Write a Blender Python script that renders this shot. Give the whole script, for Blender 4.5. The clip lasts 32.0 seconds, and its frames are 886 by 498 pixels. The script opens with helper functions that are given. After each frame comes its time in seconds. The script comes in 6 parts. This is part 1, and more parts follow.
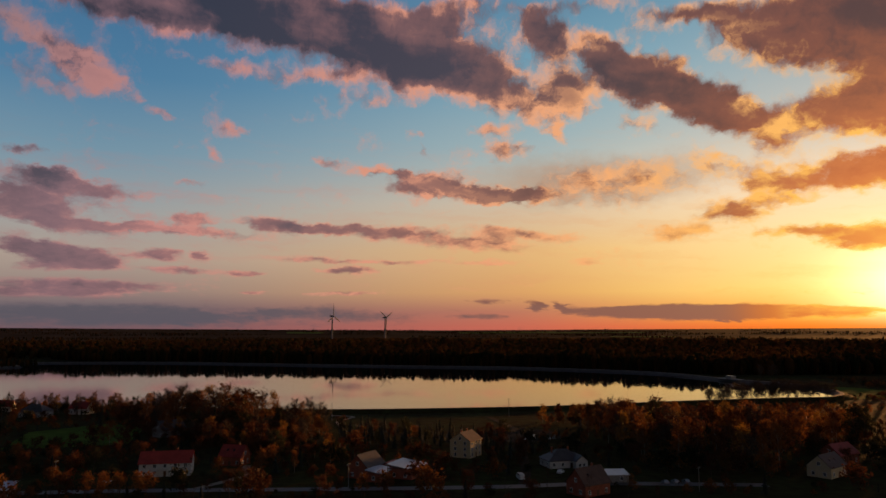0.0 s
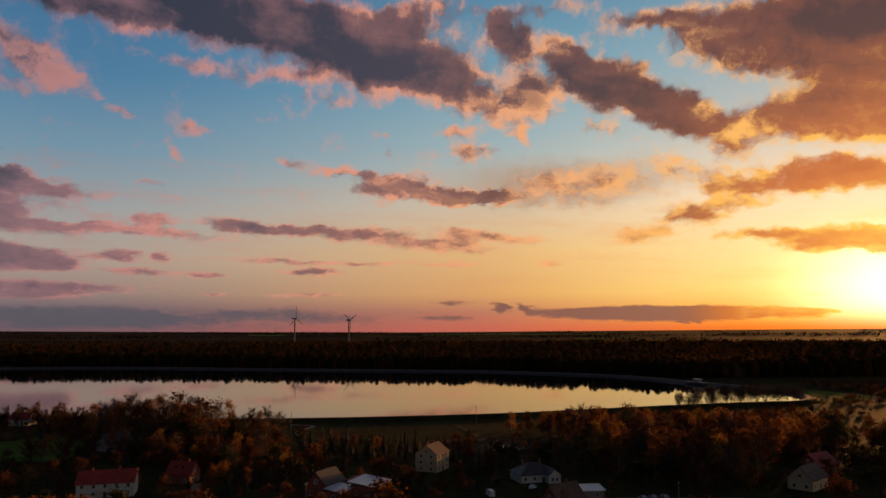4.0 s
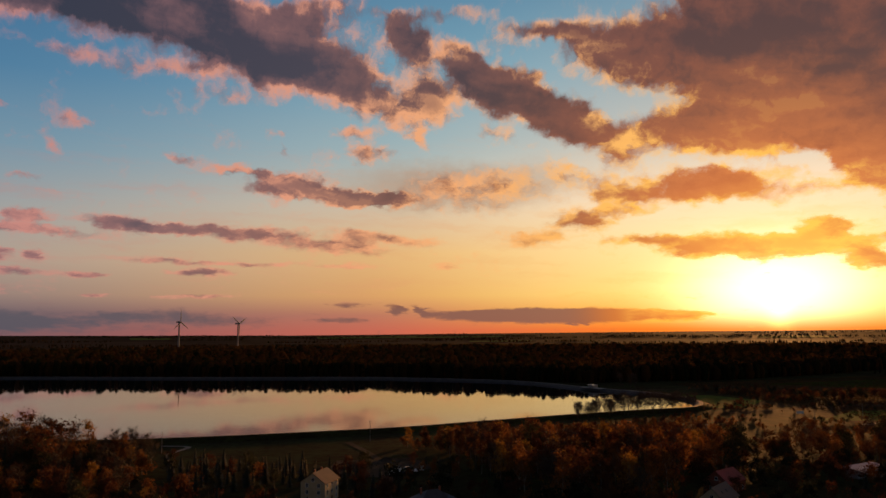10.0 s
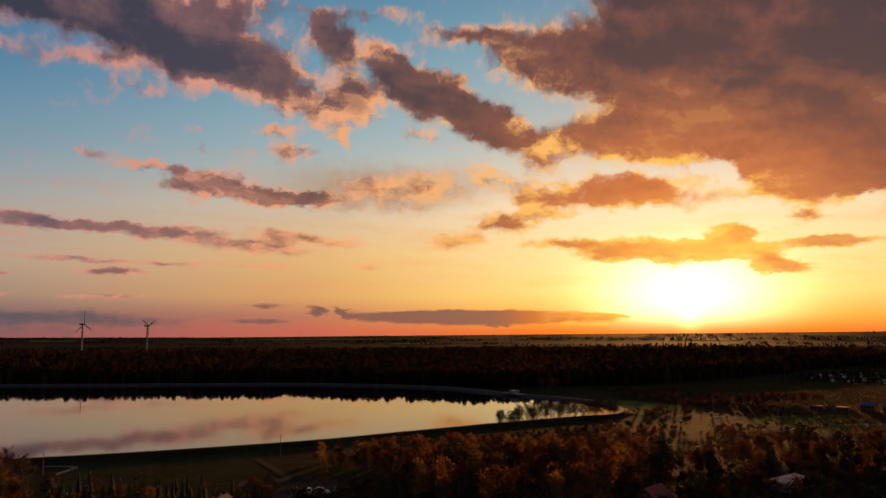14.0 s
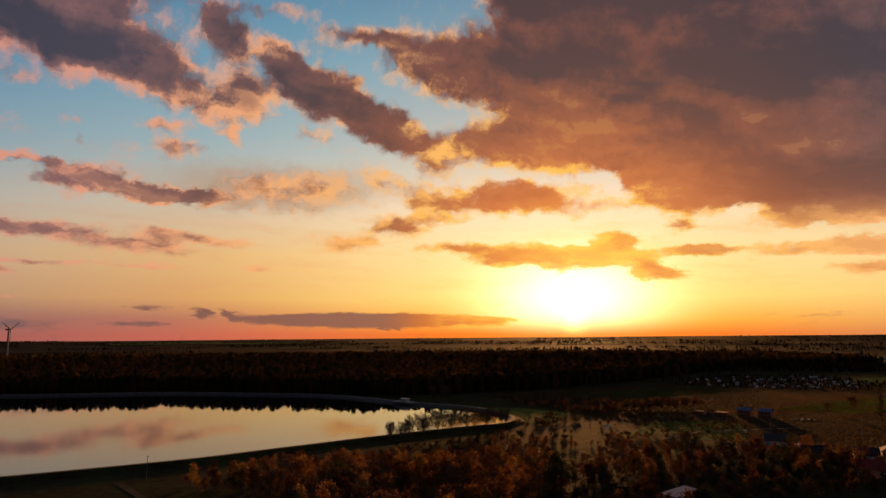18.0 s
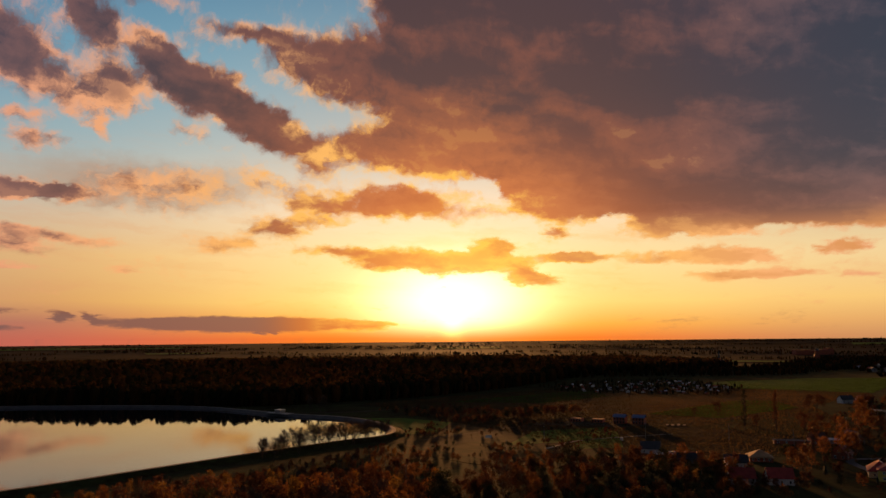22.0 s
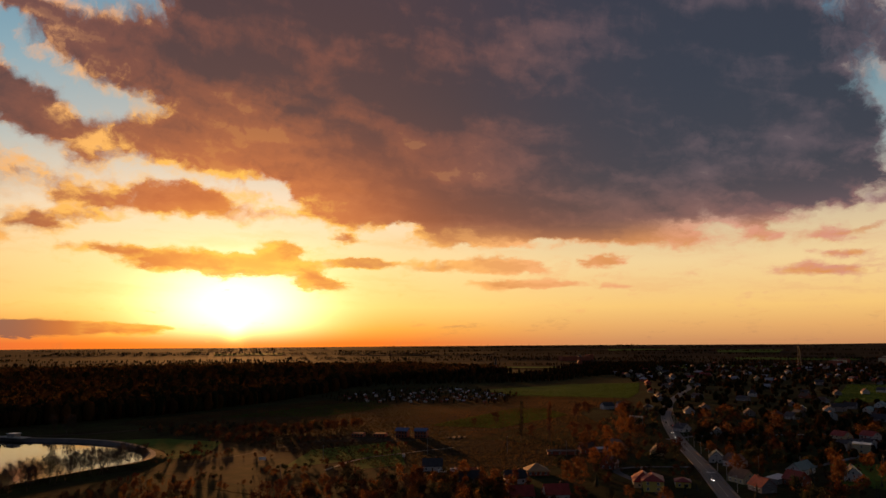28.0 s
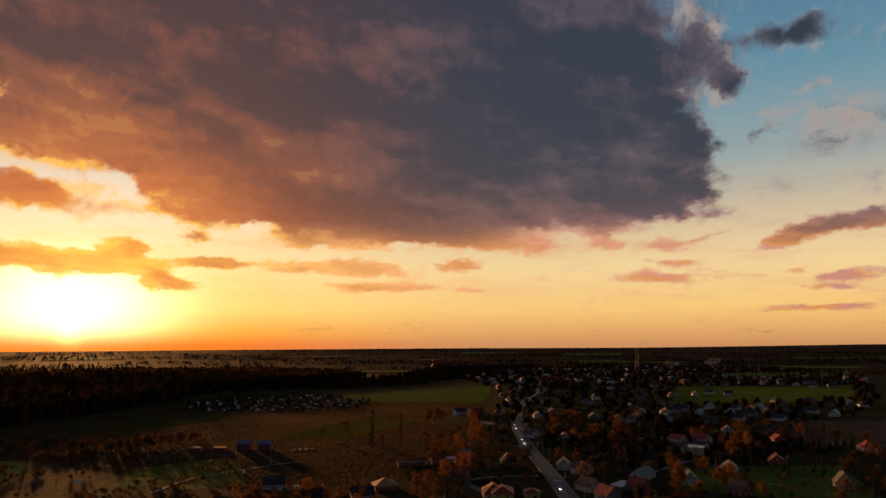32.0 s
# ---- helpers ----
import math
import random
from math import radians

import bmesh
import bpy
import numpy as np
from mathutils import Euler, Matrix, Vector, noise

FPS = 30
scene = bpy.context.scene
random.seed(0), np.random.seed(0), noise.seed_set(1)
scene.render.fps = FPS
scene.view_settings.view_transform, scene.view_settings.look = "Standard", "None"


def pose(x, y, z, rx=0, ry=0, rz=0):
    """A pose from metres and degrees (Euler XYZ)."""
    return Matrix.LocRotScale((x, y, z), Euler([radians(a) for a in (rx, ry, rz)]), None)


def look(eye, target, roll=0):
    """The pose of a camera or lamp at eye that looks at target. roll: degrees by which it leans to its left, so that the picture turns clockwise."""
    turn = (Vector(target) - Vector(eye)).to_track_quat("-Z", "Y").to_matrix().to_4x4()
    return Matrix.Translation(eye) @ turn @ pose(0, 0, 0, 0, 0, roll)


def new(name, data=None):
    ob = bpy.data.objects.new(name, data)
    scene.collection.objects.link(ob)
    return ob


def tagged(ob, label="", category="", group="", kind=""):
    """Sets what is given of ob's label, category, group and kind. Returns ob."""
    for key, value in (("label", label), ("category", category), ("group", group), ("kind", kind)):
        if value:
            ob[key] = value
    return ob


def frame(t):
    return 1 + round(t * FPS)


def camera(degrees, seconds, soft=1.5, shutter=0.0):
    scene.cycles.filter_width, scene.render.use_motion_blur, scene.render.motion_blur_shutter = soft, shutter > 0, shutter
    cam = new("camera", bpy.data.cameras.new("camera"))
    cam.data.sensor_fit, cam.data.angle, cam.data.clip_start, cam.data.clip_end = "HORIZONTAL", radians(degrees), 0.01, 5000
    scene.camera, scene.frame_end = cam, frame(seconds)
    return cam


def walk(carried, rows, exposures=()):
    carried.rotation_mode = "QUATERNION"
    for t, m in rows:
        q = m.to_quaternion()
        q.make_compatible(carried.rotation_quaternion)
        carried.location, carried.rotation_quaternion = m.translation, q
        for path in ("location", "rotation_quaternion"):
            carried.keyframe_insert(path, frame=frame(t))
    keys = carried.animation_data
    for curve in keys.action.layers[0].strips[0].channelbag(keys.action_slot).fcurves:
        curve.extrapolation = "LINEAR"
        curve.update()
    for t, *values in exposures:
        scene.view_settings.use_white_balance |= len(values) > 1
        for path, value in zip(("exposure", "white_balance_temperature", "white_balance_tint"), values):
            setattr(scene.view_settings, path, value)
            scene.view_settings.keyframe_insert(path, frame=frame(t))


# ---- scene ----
cam = camera(62.2, 32.0)
# seconds, x, y, z, yaw, pitch, lean to the left
ROWS = [
    (0, 0.00, 0.00, 57.00, -0.000, 6.103, -0.142),
    (0.5, -0.05, 2.15, 57.24, -0.471, 6.117, -0.159),
    (1, -0.10, 4.30, 57.48, -0.979, 6.130, -0.177),
    (2, -0.24, 8.61, 57.97, -1.533, 6.160, -0.214),
    (3, -0.34, 12.98, 58.49, -2.010, 6.191, -0.246),
    (3.5, -0.36, 15.20, 58.75, -2.314, 6.207, -0.261),
    (5.5, -0.14, 24.35, 59.88, -4.761, 6.262, -0.314),
    (6, -0.00, 26.70, 60.18, -5.506, 6.273, -0.326),
    (7, 0.35, 31.47, 60.83, -6.846, 6.294, -0.350),
    (8, 0.85, 36.38, 61.54, -8.136, 6.312, -0.371),
    (9, 1.53, 41.38, 62.30, -9.492, 6.328, -0.387),
    (10, 2.41, 46.47, 63.08, -10.878, 6.341, -0.398),
    (11, 3.52, 51.68, 63.88, -12.200, 6.358, -0.398),
    (12, 4.90, 56.98, 64.68, -13.505, 6.376, -0.380),
    (13, 6.52, 62.29, 65.47, -15.202, 6.398, -0.343),
    (14, 8.29, 67.46, 66.29, -16.956, 6.428, -0.302),
    (14.5, 9.17, 69.93, 66.71, -17.783, 6.444, -0.285),
    (16.5, 12.75, 79.07, 68.44, -22.013, 6.534, -0.245),
    (17, 13.65, 81.28, 68.87, -23.097, 6.563, -0.241),
    (18, 15.44, 85.62, 69.75, -25.338, 6.631, -0.241),
    (19, 17.25, 89.92, 70.62, -27.579, 6.705, -0.247),
    (20, 19.06, 94.19, 71.50, -29.817, 6.780, -0.257),
    (21, 20.89, 98.50, 72.37, -32.193, 6.851, -0.273),
    (22, 22.95, 102.75, 73.24, -34.688, 6.915, -0.286),
    (23, 25.40, 106.83, 74.09, -37.338, 6.969, -0.296),
    (24, 28.23, 110.56, 74.93, -39.986, 7.017, -0.297),
    (25, 31.47, 114.05, 75.79, -42.800, 7.067, -0.281),
    (25.5, 33.26, 115.73, 76.22, -44.122, 7.095, -0.266),
    (27.5, 41.55, 121.95, 78.03, -49.762, 7.232, -0.165),
    (28, 43.83, 123.33, 78.47, -51.159, 7.262, -0.145),
    (29, 48.61, 125.85, 79.32, -53.954, 7.314, -0.116),
    (30, 53.50, 128.17, 80.15, -56.794, 7.366, -0.100),
    (31, 58.37, 130.39, 80.94, -59.624, 7.412, -0.095),
    (32, 63.20, 132.64, 81.73, -62.248, 7.456, -0.097),
]
walk(cam, [(t, pose(x, y, z, 90 + pitch, 0, yaw) @ pose(0, 0, 0, 0, 0, lean)) for t, x, y, z, yaw, pitch, lean in ROWS])

# ---- world: evening sky with clouds ----
SUN_AZ, SUN_EL = 35.4, 3.0          # degrees to the right of +y, degrees above the skyline
scene.view_settings.exposure = 0.0


def lin(r, g, b):
    """A linear colour from the usual 0..255 values."""
    return tuple((c / 255 / 12.92) if c < 11 else ((c / 255 + 0.055) / 1.055) ** 2.4 for c in (r, g, b)) + (1.0,)


world = bpy.data.worlds.new("evening_sky")
scene.world = world
world.use_nodes = True
W = world.node_tree
W.nodes.clear()


def wput(sock, value):
    if hasattr(value, "is_output"):
        W.links.new(value, sock)
    else:
        sock.default_value = value


def wm(op, a, b=None, c=None, clamp=False):
    n = W.nodes.new("ShaderNodeMath")
    n.operation, n.use_clamp = op, clamp
    for s, v in zip(n.inputs, (a, b, c)):
        if v is not None:
            wput(s, v)
    return n.outputs[0]


def wv(op, a, b=None, c=None):
    n = W.nodes.new("ShaderNodeVectorMath")
    n.operation = op
    for s, v in zip(n.inputs, (a, b, c)):
        if v is not None:
            wput(s, v)
    return n.outputs["Value"] if op in ("DOT_PRODUCT", "LENGTH") else n.outputs[0]


def wxyz(x, y, z=0.0):
    n = W.nodes.new("ShaderNodeCombineXYZ")
    for s, v in zip(n.inputs, (x, y, z)):
        wput(s, v)
    return n.outputs[0]


def wnoise(vec, scale, detail, rough, lac=2.0):
    n = W.nodes.new("ShaderNodeTexNoise")
    n.inputs["Scale"].default_value, n.inputs["Detail"].default_value = scale, detail
    n.inputs["Roughness"].default_value, n.inputs["Lacunarity"].default_value = rough, lac
    wput(n.inputs["Vector"], vec)
    return n


def wstep(x, lo, hi):
    n = W.nodes.new("ShaderNodeMapRange")
    n.interpolation_type = "SMOOTHSTEP"
    n.inputs[1].default_value, n.inputs[2].default_value = lo, hi
    wput(n.inputs[0], x)
    return n.outputs[0]


def wramp(x, *stops):
    n = W.nodes.new("ShaderNodeValToRGB")
    e = n.color_ramp.elements
    while len(e) < len(stops):
        e.new(0.5)
    for k, (p, col) in zip(e, stops):
        k.position, k.color = p, lin(*col)
    wput(n.inputs[0], x)
    return n.outputs[0]


def wmix(f, a, b, blend="MIX"):
    n = W.nodes.new("ShaderNodeMix")
    n.data_type, n.blend_type = "RGBA", blend
    for s, v in zip((n.inputs[0], n.inputs[6], n.inputs[7]), (f, a, b)):
        wput(s, v)
    return n.outputs[2]


ray_dir = W.nodes.new("ShaderNodeTexCoord").outputs["Generated"]
split = W.nodes.new("ShaderNodeSeparateXYZ")
wput(split.inputs[0], ray_dir)
AZ = wm("MULTIPLY", wm("ARCTAN2", split.outputs[0], split.outputs[1]), 57.2958)
EL = wm("MULTIPLY", wm("ARCSINE", split.outputs[2]), 57.2958)
sun_way = Vector((math.sin(radians(SUN_AZ)) * math.cos(radians(SUN_EL)), math.cos(radians(SUN_AZ)) * math.cos(radians(SUN_EL)), math.sin(radians(SUN_EL))))
THETA = wm("MULTIPLY", wm("ARCCOSINE", wv("DOT_PRODUCT", ray_dir, tuple(sun_way))), 57.2958)

# drawn-out coordinates: the layers thin towards the skyline
STRETCH = wm("MULTIPLY", wm("LOGARITHM", wm("ADD", wm("MULTIPLY", wm("MAXIMUM", EL, 0.0), 0.22), 1.0), 2.718), 24.0)
FLAT = wxyz(AZ, STRETCH, 0.0)
warp_a = wv("SUBTRACT", wnoise(FLAT, 0.16, 3.0, 0.5).outputs["Color"], (0.5, 0.5, 0.5))
warp_b = wv("SUBTRACT", wnoise(FLAT, 0.62, 4.0, 0.6).outputs["Color"], (0.5, 0.5, 0.5))
rise = wm("ADD", wm("MULTIPLY", wstep(EL, 0.0, 12.0), 0.9), 0.1)
bent = wv("ADD", wv("MULTIPLY", warp_a, (3.0, 1.5, 0.0)), wv("MULTIPLY", warp_b, (3.0, 1.7, 0.0)))
bent = wv("MULTIPLY", bent, wxyz(1.0, rise, 0.0))
spot = wv("ADD", wv("ADD", wxyz(AZ, EL, 1.0), bent), (0.0, 0.0, 0.0))

cover, tops, tone_sum = 0.0, 0.0, 0.0


def cloud(az, el, wide, high, tilt, dense, tone):
    """One bank of cloud: its middle and half size in degrees, its slope down to the right, how thick and how dark it is."""
    global cover, tops, tone_sum
    ca, sa = math.cos(radians(tilt)), math.sin(radians(tilt))
    u = wv("DOT_PRODUCT", spot, (ca / wide, -sa / wide, (-az * ca + el * sa) / wide))
    v = wv("DOT_PRODUCT", spot, (sa / high, ca / high, (-az * sa - el * ca) / high))
    w = wm("MAXIMUM", wm("MULTIPLY_ADD", wm("MULTIPLY_ADD", v, v, wm("MULTIPLY", u, u)), -0.72, 1.0), 0.0)
    w = wm("MULTIPLY", wm("MULTIPLY", w, w), dense)
    cover = wm("ADD", w, cover)
    tops = wm("MULTIPLY_ADD", w, v, tops)
    tone_sum = wm("MULTIPLY_ADD", w, tone if dense > 0 else tone / dense * 2.0 if tone < 0 else 0.5, tone_sum)


# high bank in the south-west and the pink puffs below it
cloud(-10.1, 22.75, 17.4, 2.98, 5, 1.60, 0.95)
cloud(-15.8, 23.28, 11.2, 2.17, 0, 1.40, 0.90)
cloud(-3.8, 21.18, 10.0, 2.31, 10, 1.20, 0.80)
cloud(-0.1, 23.65, 7.2, 1.75, -12, 1.00, 0.80)
cloud(-23.1, 22.18, 7.6, 1.85, 10, 0.90, 0.60)
cloud(-30.0, 19.74, 4.9, 2.00, 20, 0.90, 0.30)
cloud(-26.7, 18.43, 4.2, 1.63, 25, 0.90, 0.25)
cloud(-25.2, 16.72, 2.9, 1.20, 20, 0.80, 0.25)
cloud(-29.2, 16.93, 4.0, 1.38, 15, 0.60, 0.40)
cloud(-16.1, 19.09, 5.9, 0.90, 8, 0.90, 0.20)
cloud(-10.0, 19.10, 5.7, 0.82, 5, 0.80, 0.20)
cloud(-2.9, 19.13, 7.6, 1.31, 5, 1.00, 0.35)
cloud(4.4, 19.08, 5.2, 2.09, 15, 1.10, 0.42)
cloud(5.3, 17.17, 8.0, 1.48, 10, 1.00, 0.25)
cloud(-5.6, 17.60, 5.2, 0.95, 0, 0.70, 0.35)
cloud(10.2, 17.80, 2.8, 1.82, 30, 0.70, 0.30)
cloud(8.3, 21.81, 2.6, 2.42, 35, 1.20, 0.90)
cloud(7.2, 23.07, 2.4, 1.25, 20, 0.80, 0.80)
cloud(10.3, 24.08, 6.4, 0.73, 0, 0.70, 0.70)
cloud(16.4, 22.37, 3.3, 1.45, 0, 0.60, 0.60)
cloud(19.7, 22.94, 4.3, 0.94, 0, 0.80, 0.80)
cloud(-21.5, 15.36, 1.7, 0.60, 15, 0.80, 0.30)
cloud(-16.6, 14.96, 1.6, 0.77, 10, 0.70, 0.30)
cloud(-17.4, 12.63, 1.4, 0.62, 5, 0.80, 0.25)
cloud(-2.2, 15.10, 1.3, 0.70, 0, 0.80, 0.20)
cloud(-2.0, 13.60, 0.9, 0.76, 60, 0.60, 0.25)
cloud(4.6, 15.05, 2.8, 0.75, 5, 0.90, 0.25)
cloud(5.4, 13.53, 2.8, 1.08, 0, 1.10, 0.60)
cloud(-30.1, 12.19, 1.5, 0.47, 5, 0.90, 0.85)
cloud(-19.1, 10.65, 1.6, 0.36, 5, 0.70, 0.50)
cloud(-6.4, 12.02, 2.2, 0.54, 5, 0.90, 0.45)
cloud(-29.0, 24.2, 11.0, 2.4, 8, 1.30, 0.60)
cloud(62.0, 26.5, 20.0, 4.5, 0, 1.60, 0.92)
cloud(40.0, 26.0, 13.0, 3.5, 0, 1.30, 0.80)
# long bands in the west
cloud(-27.8, 10.28, 5.7, 0.87, 8, 1.53, 0.40)
cloud(-29.4, 9.09, 5.5, 1.20, 5, 1.40, 0.55)
cloud(-28.0, 7.65, 7.0, 0.97, 8, 1.53, 0.75)
cloud(-19.0, 8.03, 2.2, 0.78, 0, 1.40, 0.50)
cloud(-21.4, 7.22, 9.2, 0.51, 3, 1.40, 0.45)
cloud(-12.9, 7.83, 4.2, 0.86, 3, 1.66, 0.65)
cloud(-8.6, 7.76, 3.3, 0.60, 0, 1.27, 0.50)
cloud(-3.7, 7.38, 6.1, 0.77, 0, 1.40, 0.50)
cloud(2.5, 6.49, 6.6, 0.77, 3, 1.27, 0.40)
cloud(5.1, 7.34, 3.3, 0.60, 0, 1.14, 0.40)
cloud(8.6, 6.93, 3.3, 0.60, 5, 1.01, 0.30)
cloud(-1.1, 11.42, 5.1, 1.20, 0, 1.01, 0.60)
cloud(2.5, 10.53, 7.3, 0.99, 3, 1.66, 0.60)
cloud(5.2, 10.27, 3.3, 0.76, 0, 1.14, 0.50)
cloud(13.9, 10.85, 10.1, 2.13, 0, 0.82, 0.50)
cloud(-29.6, 5.61, 2.9, 1.06, 8, 1.66, 0.75)
cloud(-26.5, 5.17, 4.0, 0.99, 5, 1.66, 0.80)
cloud(-27.1, 4.36, 4.8, 0.54, 0, 1.27, 0.50)
cloud(-21.5, 5.28, 2.2, 0.62, 0, 1.40, 0.65)
cloud(-18.3, 5.25, 1.2, 0.52, 0, 1.27, 0.35)
cloud(-20.1, 4.25, 3.4, 0.41, 0, 1.14, 0.40)
cloud(-15.3, 4.14, 2.1, 0.32, 0, 1.27, 0.50)
cloud(-26.7, 3.00, 8.8, 0.69, 0, 1.40, 0.70)
cloud(-28.4, 2.38, 6.4, 0.43, 0, 1.27, 0.60)
cloud(-7.2, 4.45, 3.3, 0.38, 0, 1.27, 0.40)
cloud(-10.7, 5.33, 4.8, 0.38, 2, 1.01, 0.30)
cloud(-3.7, 5.18, 6.6, 0.33, -2, 1.01, 0.30)
cloud(-13.8, 2.63, 1.6, 0.27, 0, 1.14, 0.60)
cloud(-8.1, 2.62, 3.8, 0.27, -2, 1.01, 0.40)
cloud(2.9, 5.03, 3.9, 0.28, 0, 0.88, 0.30)
cloud(11.2, 4.84, 1.6, 0.27, 0, 1.01, 0.20)
# grey bank on the skyline
cloud(-24.1, 0.93, 15.1, 1.05, 1, 1.30, 0.90)
cloud(-8.0, 1.01, 8.1, 0.60, 2, 1.00, 0.75)
cloud(3.3, 2.04, 1.4, 0.44, 0, 0.90, 0.40)
cloud(2.9, 0.86, 3.3, 0.27, 0, 0.90, 0.70)
cloud(7.0, 1.59, 1.0, 0.49, 20, 1.50, 0.80)
cloud(8.9, 1.49, 0.8, 0.54, 30, 1.50, 0.80)
cloud(13.2, 1.11, 4.7, 0.53, 0, 1.50, 0.80)
cloud(17.7, 1.08, 5.5, 0.68, 0, 1.50, 0.70)
cloud(22.0, 1.24, 2.8, 0.51, 0, 1.30, 0.65)
cloud(24.5, 0.89, 8.2, 0.60, 0, 1.20, 0.55)
# dark heap and the broken clouds beside it
cloud(15.0, 19.47, 5.8, 2.09, 20, 1.30, 0.80)
cloud(17.7, 17.35, 7.5, 2.39, 20, 1.50, 0.92)
cloud(21.8, 15.14, 5.1, 1.88, 15, 1.30, 0.90)
cloud(12.7, 20.69, 2.9, 1.55, 30, 0.90, 0.60)
cloud(9.4, 18.30, 3.1, 2.35, 45, 0.90, 0.22)
cloud(15.9, 15.01, 3.4, 0.75, 25, 0.80, 0.22)
cloud(9.0, 14.90, 1.9, 0.80, 38, 1.00, 0.12)
cloud(23.7, 21.37, 5.3, 2.30, 15, 1.20, 0.50)
cloud(26.8, 19.57, 6.8, 2.57, 15, 1.20, 0.60)
cloud(28.2, 21.92, 3.4, 1.50, 40, 0.90, 0.35)
cloud(21.0, 22.29, 2.4, 0.76, 10, 0.90, 0.25)
cloud(30.1, 14.35, 8.1, 2.10, 5, 1.30, 0.50)
cloud(34.4, 15.29, 7.3, 2.56, 0, 1.20, 0.62)
cloud(20.8, 12.14, 2.8, 1.09, 20, 0.70, 0.08)
cloud(24.9, 12.90, 2.2, 1.08, 0, 0.80, 0.50)
cloud(28.7, 10.59, 6.5, 1.61, 5, 1.40, 0.50)
cloud(34.2, 10.31, 5.6, 1.83, 10, 1.20, 0.50)
cloud(24.8, 10.08, 2.7, 1.09, 0, 1.10, 0.50)
cloud(22.1, 8.39, 3.6, 1.10, 0, 1.30, 0.50)
cloud(17.7, 7.13, 3.1, 0.77, 0, 1.20, 0.50)
cloud(25.6, 8.97, 2.7, 0.65, 0, 1.00, 0.45)
cloud(11.0, 5.15, 1.6, 0.27, 0, 0.80, 0.20)
cloud(-9.2, 12.95, 2.3, 0.59, 10, 0.90, 0.60)
cloud(-3.8, 11.93, 3.0, 0.51, 8, 0.80, 0.45)
# band over the sun
cloud(26.5, 6.77, 3.2, 0.71, 0, 1.30, 0.45)
cloud(29.9, 6.16, 3.7, 1.18, 0, 1.40, 0.40)
cloud(34.0, 5.81, 5.1, 1.27, 0, 1.50, 0.40)
cloud(38.4, 6.95, 2.2, 0.92, 0, 1.50, 0.45)
cloud(38.3, 5.84, 4.3, 1.03, 5, 1.30, 0.40)
cloud(43.9, 6.03, 3.3, 0.49, 0, 1.20, 0.45)
cloud(41.7, 4.55, 3.2, 0.75, 5, 1.00, 0.35)
# great dark bank
cloud(42.3, 19.34, 17.2, 7.29, 10, 1.70, 0.80)
cloud(35.5, 23.25, 9.6, 4.06, 20, 1.40, 0.80)
cloud(39.9, 13.03, 12.3, 2.71, 12, 1.50, 0.62)
cloud(44.3, 9.94, 7.1, 1.63, 0, 1.40, 0.48)
cloud(54.9, 14.28, 17.6, 6.09, 5, 1.70, 0.82)
cloud(53.8, 8.57, 7.5, 1.77, 0, 1.50, 0.55)
cloud(62.2, 9.58, 8.9, 2.44, 0, 1.50, 0.66)
cloud(57.2, 20.78, 17.8, 5.71, 0, 1.70, 0.95)
cloud(36.8, 13.52, 1.7, 0.65, 30, -0.90, 0.10)
cloud(38.1, 11.67, 2.8, 1.20, 40, -1.30, 0.00)
cloud(48.1, 9.07, 2.6, 0.80, -20, -1.40, 0.00)
cloud(59.2, 7.91, 2.3, 0.60, 0, -1.20, 0.00)
cloud(32.5, 23.86, 2.0, 1.11, 0, -0.70, 0.20)
cloud(43.8, 7.92, 1.9, 0.49, 5, 1.10, 0.40)
cloud(44.6, 6.07, 3.2, 0.54, 0, 1.20, 0.42)
cloud(42.0, 5.03, 2.7, 0.76, 20, 1.00, 0.35)
cloud(52.5, 5.83, 6.5, 0.58, 2, 1.30, 0.42)
cloud(56.5, 5.87, 2.4, 0.61, 0, 1.10, 0.45)
cloud(56.4, 4.40, 5.3, 0.46, 0, 1.10, 0.38)
cloud(52.2, 7.61, 3.0, 0.58, 0, 0.90, 0.45)
cloud(63.4, 5.98, 1.9, 0.53, 0, 1.20, 0.55)
# far end of the great bank
cloud(65.3, 20.05, 17.6, 7.34, 0, 1.80, 0.95)
cloud(75.5, 17.49, 8.2, 5.71, 0, 1.70, 1.00)
cloud(80.5, 14.62, 4.1, 2.57, 0, 1.40, 1.00)
cloud(58.5, 11.44, 16.8, 3.28, 5, 1.50, 0.66)
cloud(67.5, 12.28, 8.4, 3.27, 5, 1.40, 0.82)
cloud(67.4, 7.90, 7.2, 1.37, 5, 1.40, 0.55)
cloud(54.1, 8.75, 6.0, 1.53, 5, 1.40, 0.50)
cloud(78.2, 10.16, 4.7, 1.16, 10, 1.30, 0.92)
cloud(72.2, 23.46, 11.7, 4.01, 0, 1.60, 0.95)
cloud(49.0, 20.02, 3.1, 1.22, 10, -0.35, -0.45)
cloud(71.2, 20.46, 1.8, 1.65, 0, -0.30, -0.40)
cloud(58.4, 23.75, 5.4, 1.52, 5, -0.20, -0.30)
cloud(52.2, 15.60, 6.1, 1.17, 8, -0.20, -0.25)
cloud(74.8, 7.73, 1.6, 0.97, 40, 1.00, 0.70)
cloud(78.9, 7.37, 3.1, 0.85, -5, 1.10, 0.60)
cloud(82.2, 7.85, 2.0, 0.47, -10, 1.00, 0.60)
cloud(79.7, 6.08, 2.5, 0.47, 0, 0.90, 0.45)
cloud(63.8, 6.30, 2.2, 0.55, 0, 1.20, 0.42)
cloud(55.9, 6.24, 3.3, 0.60, 3, 1.20, 0.42)
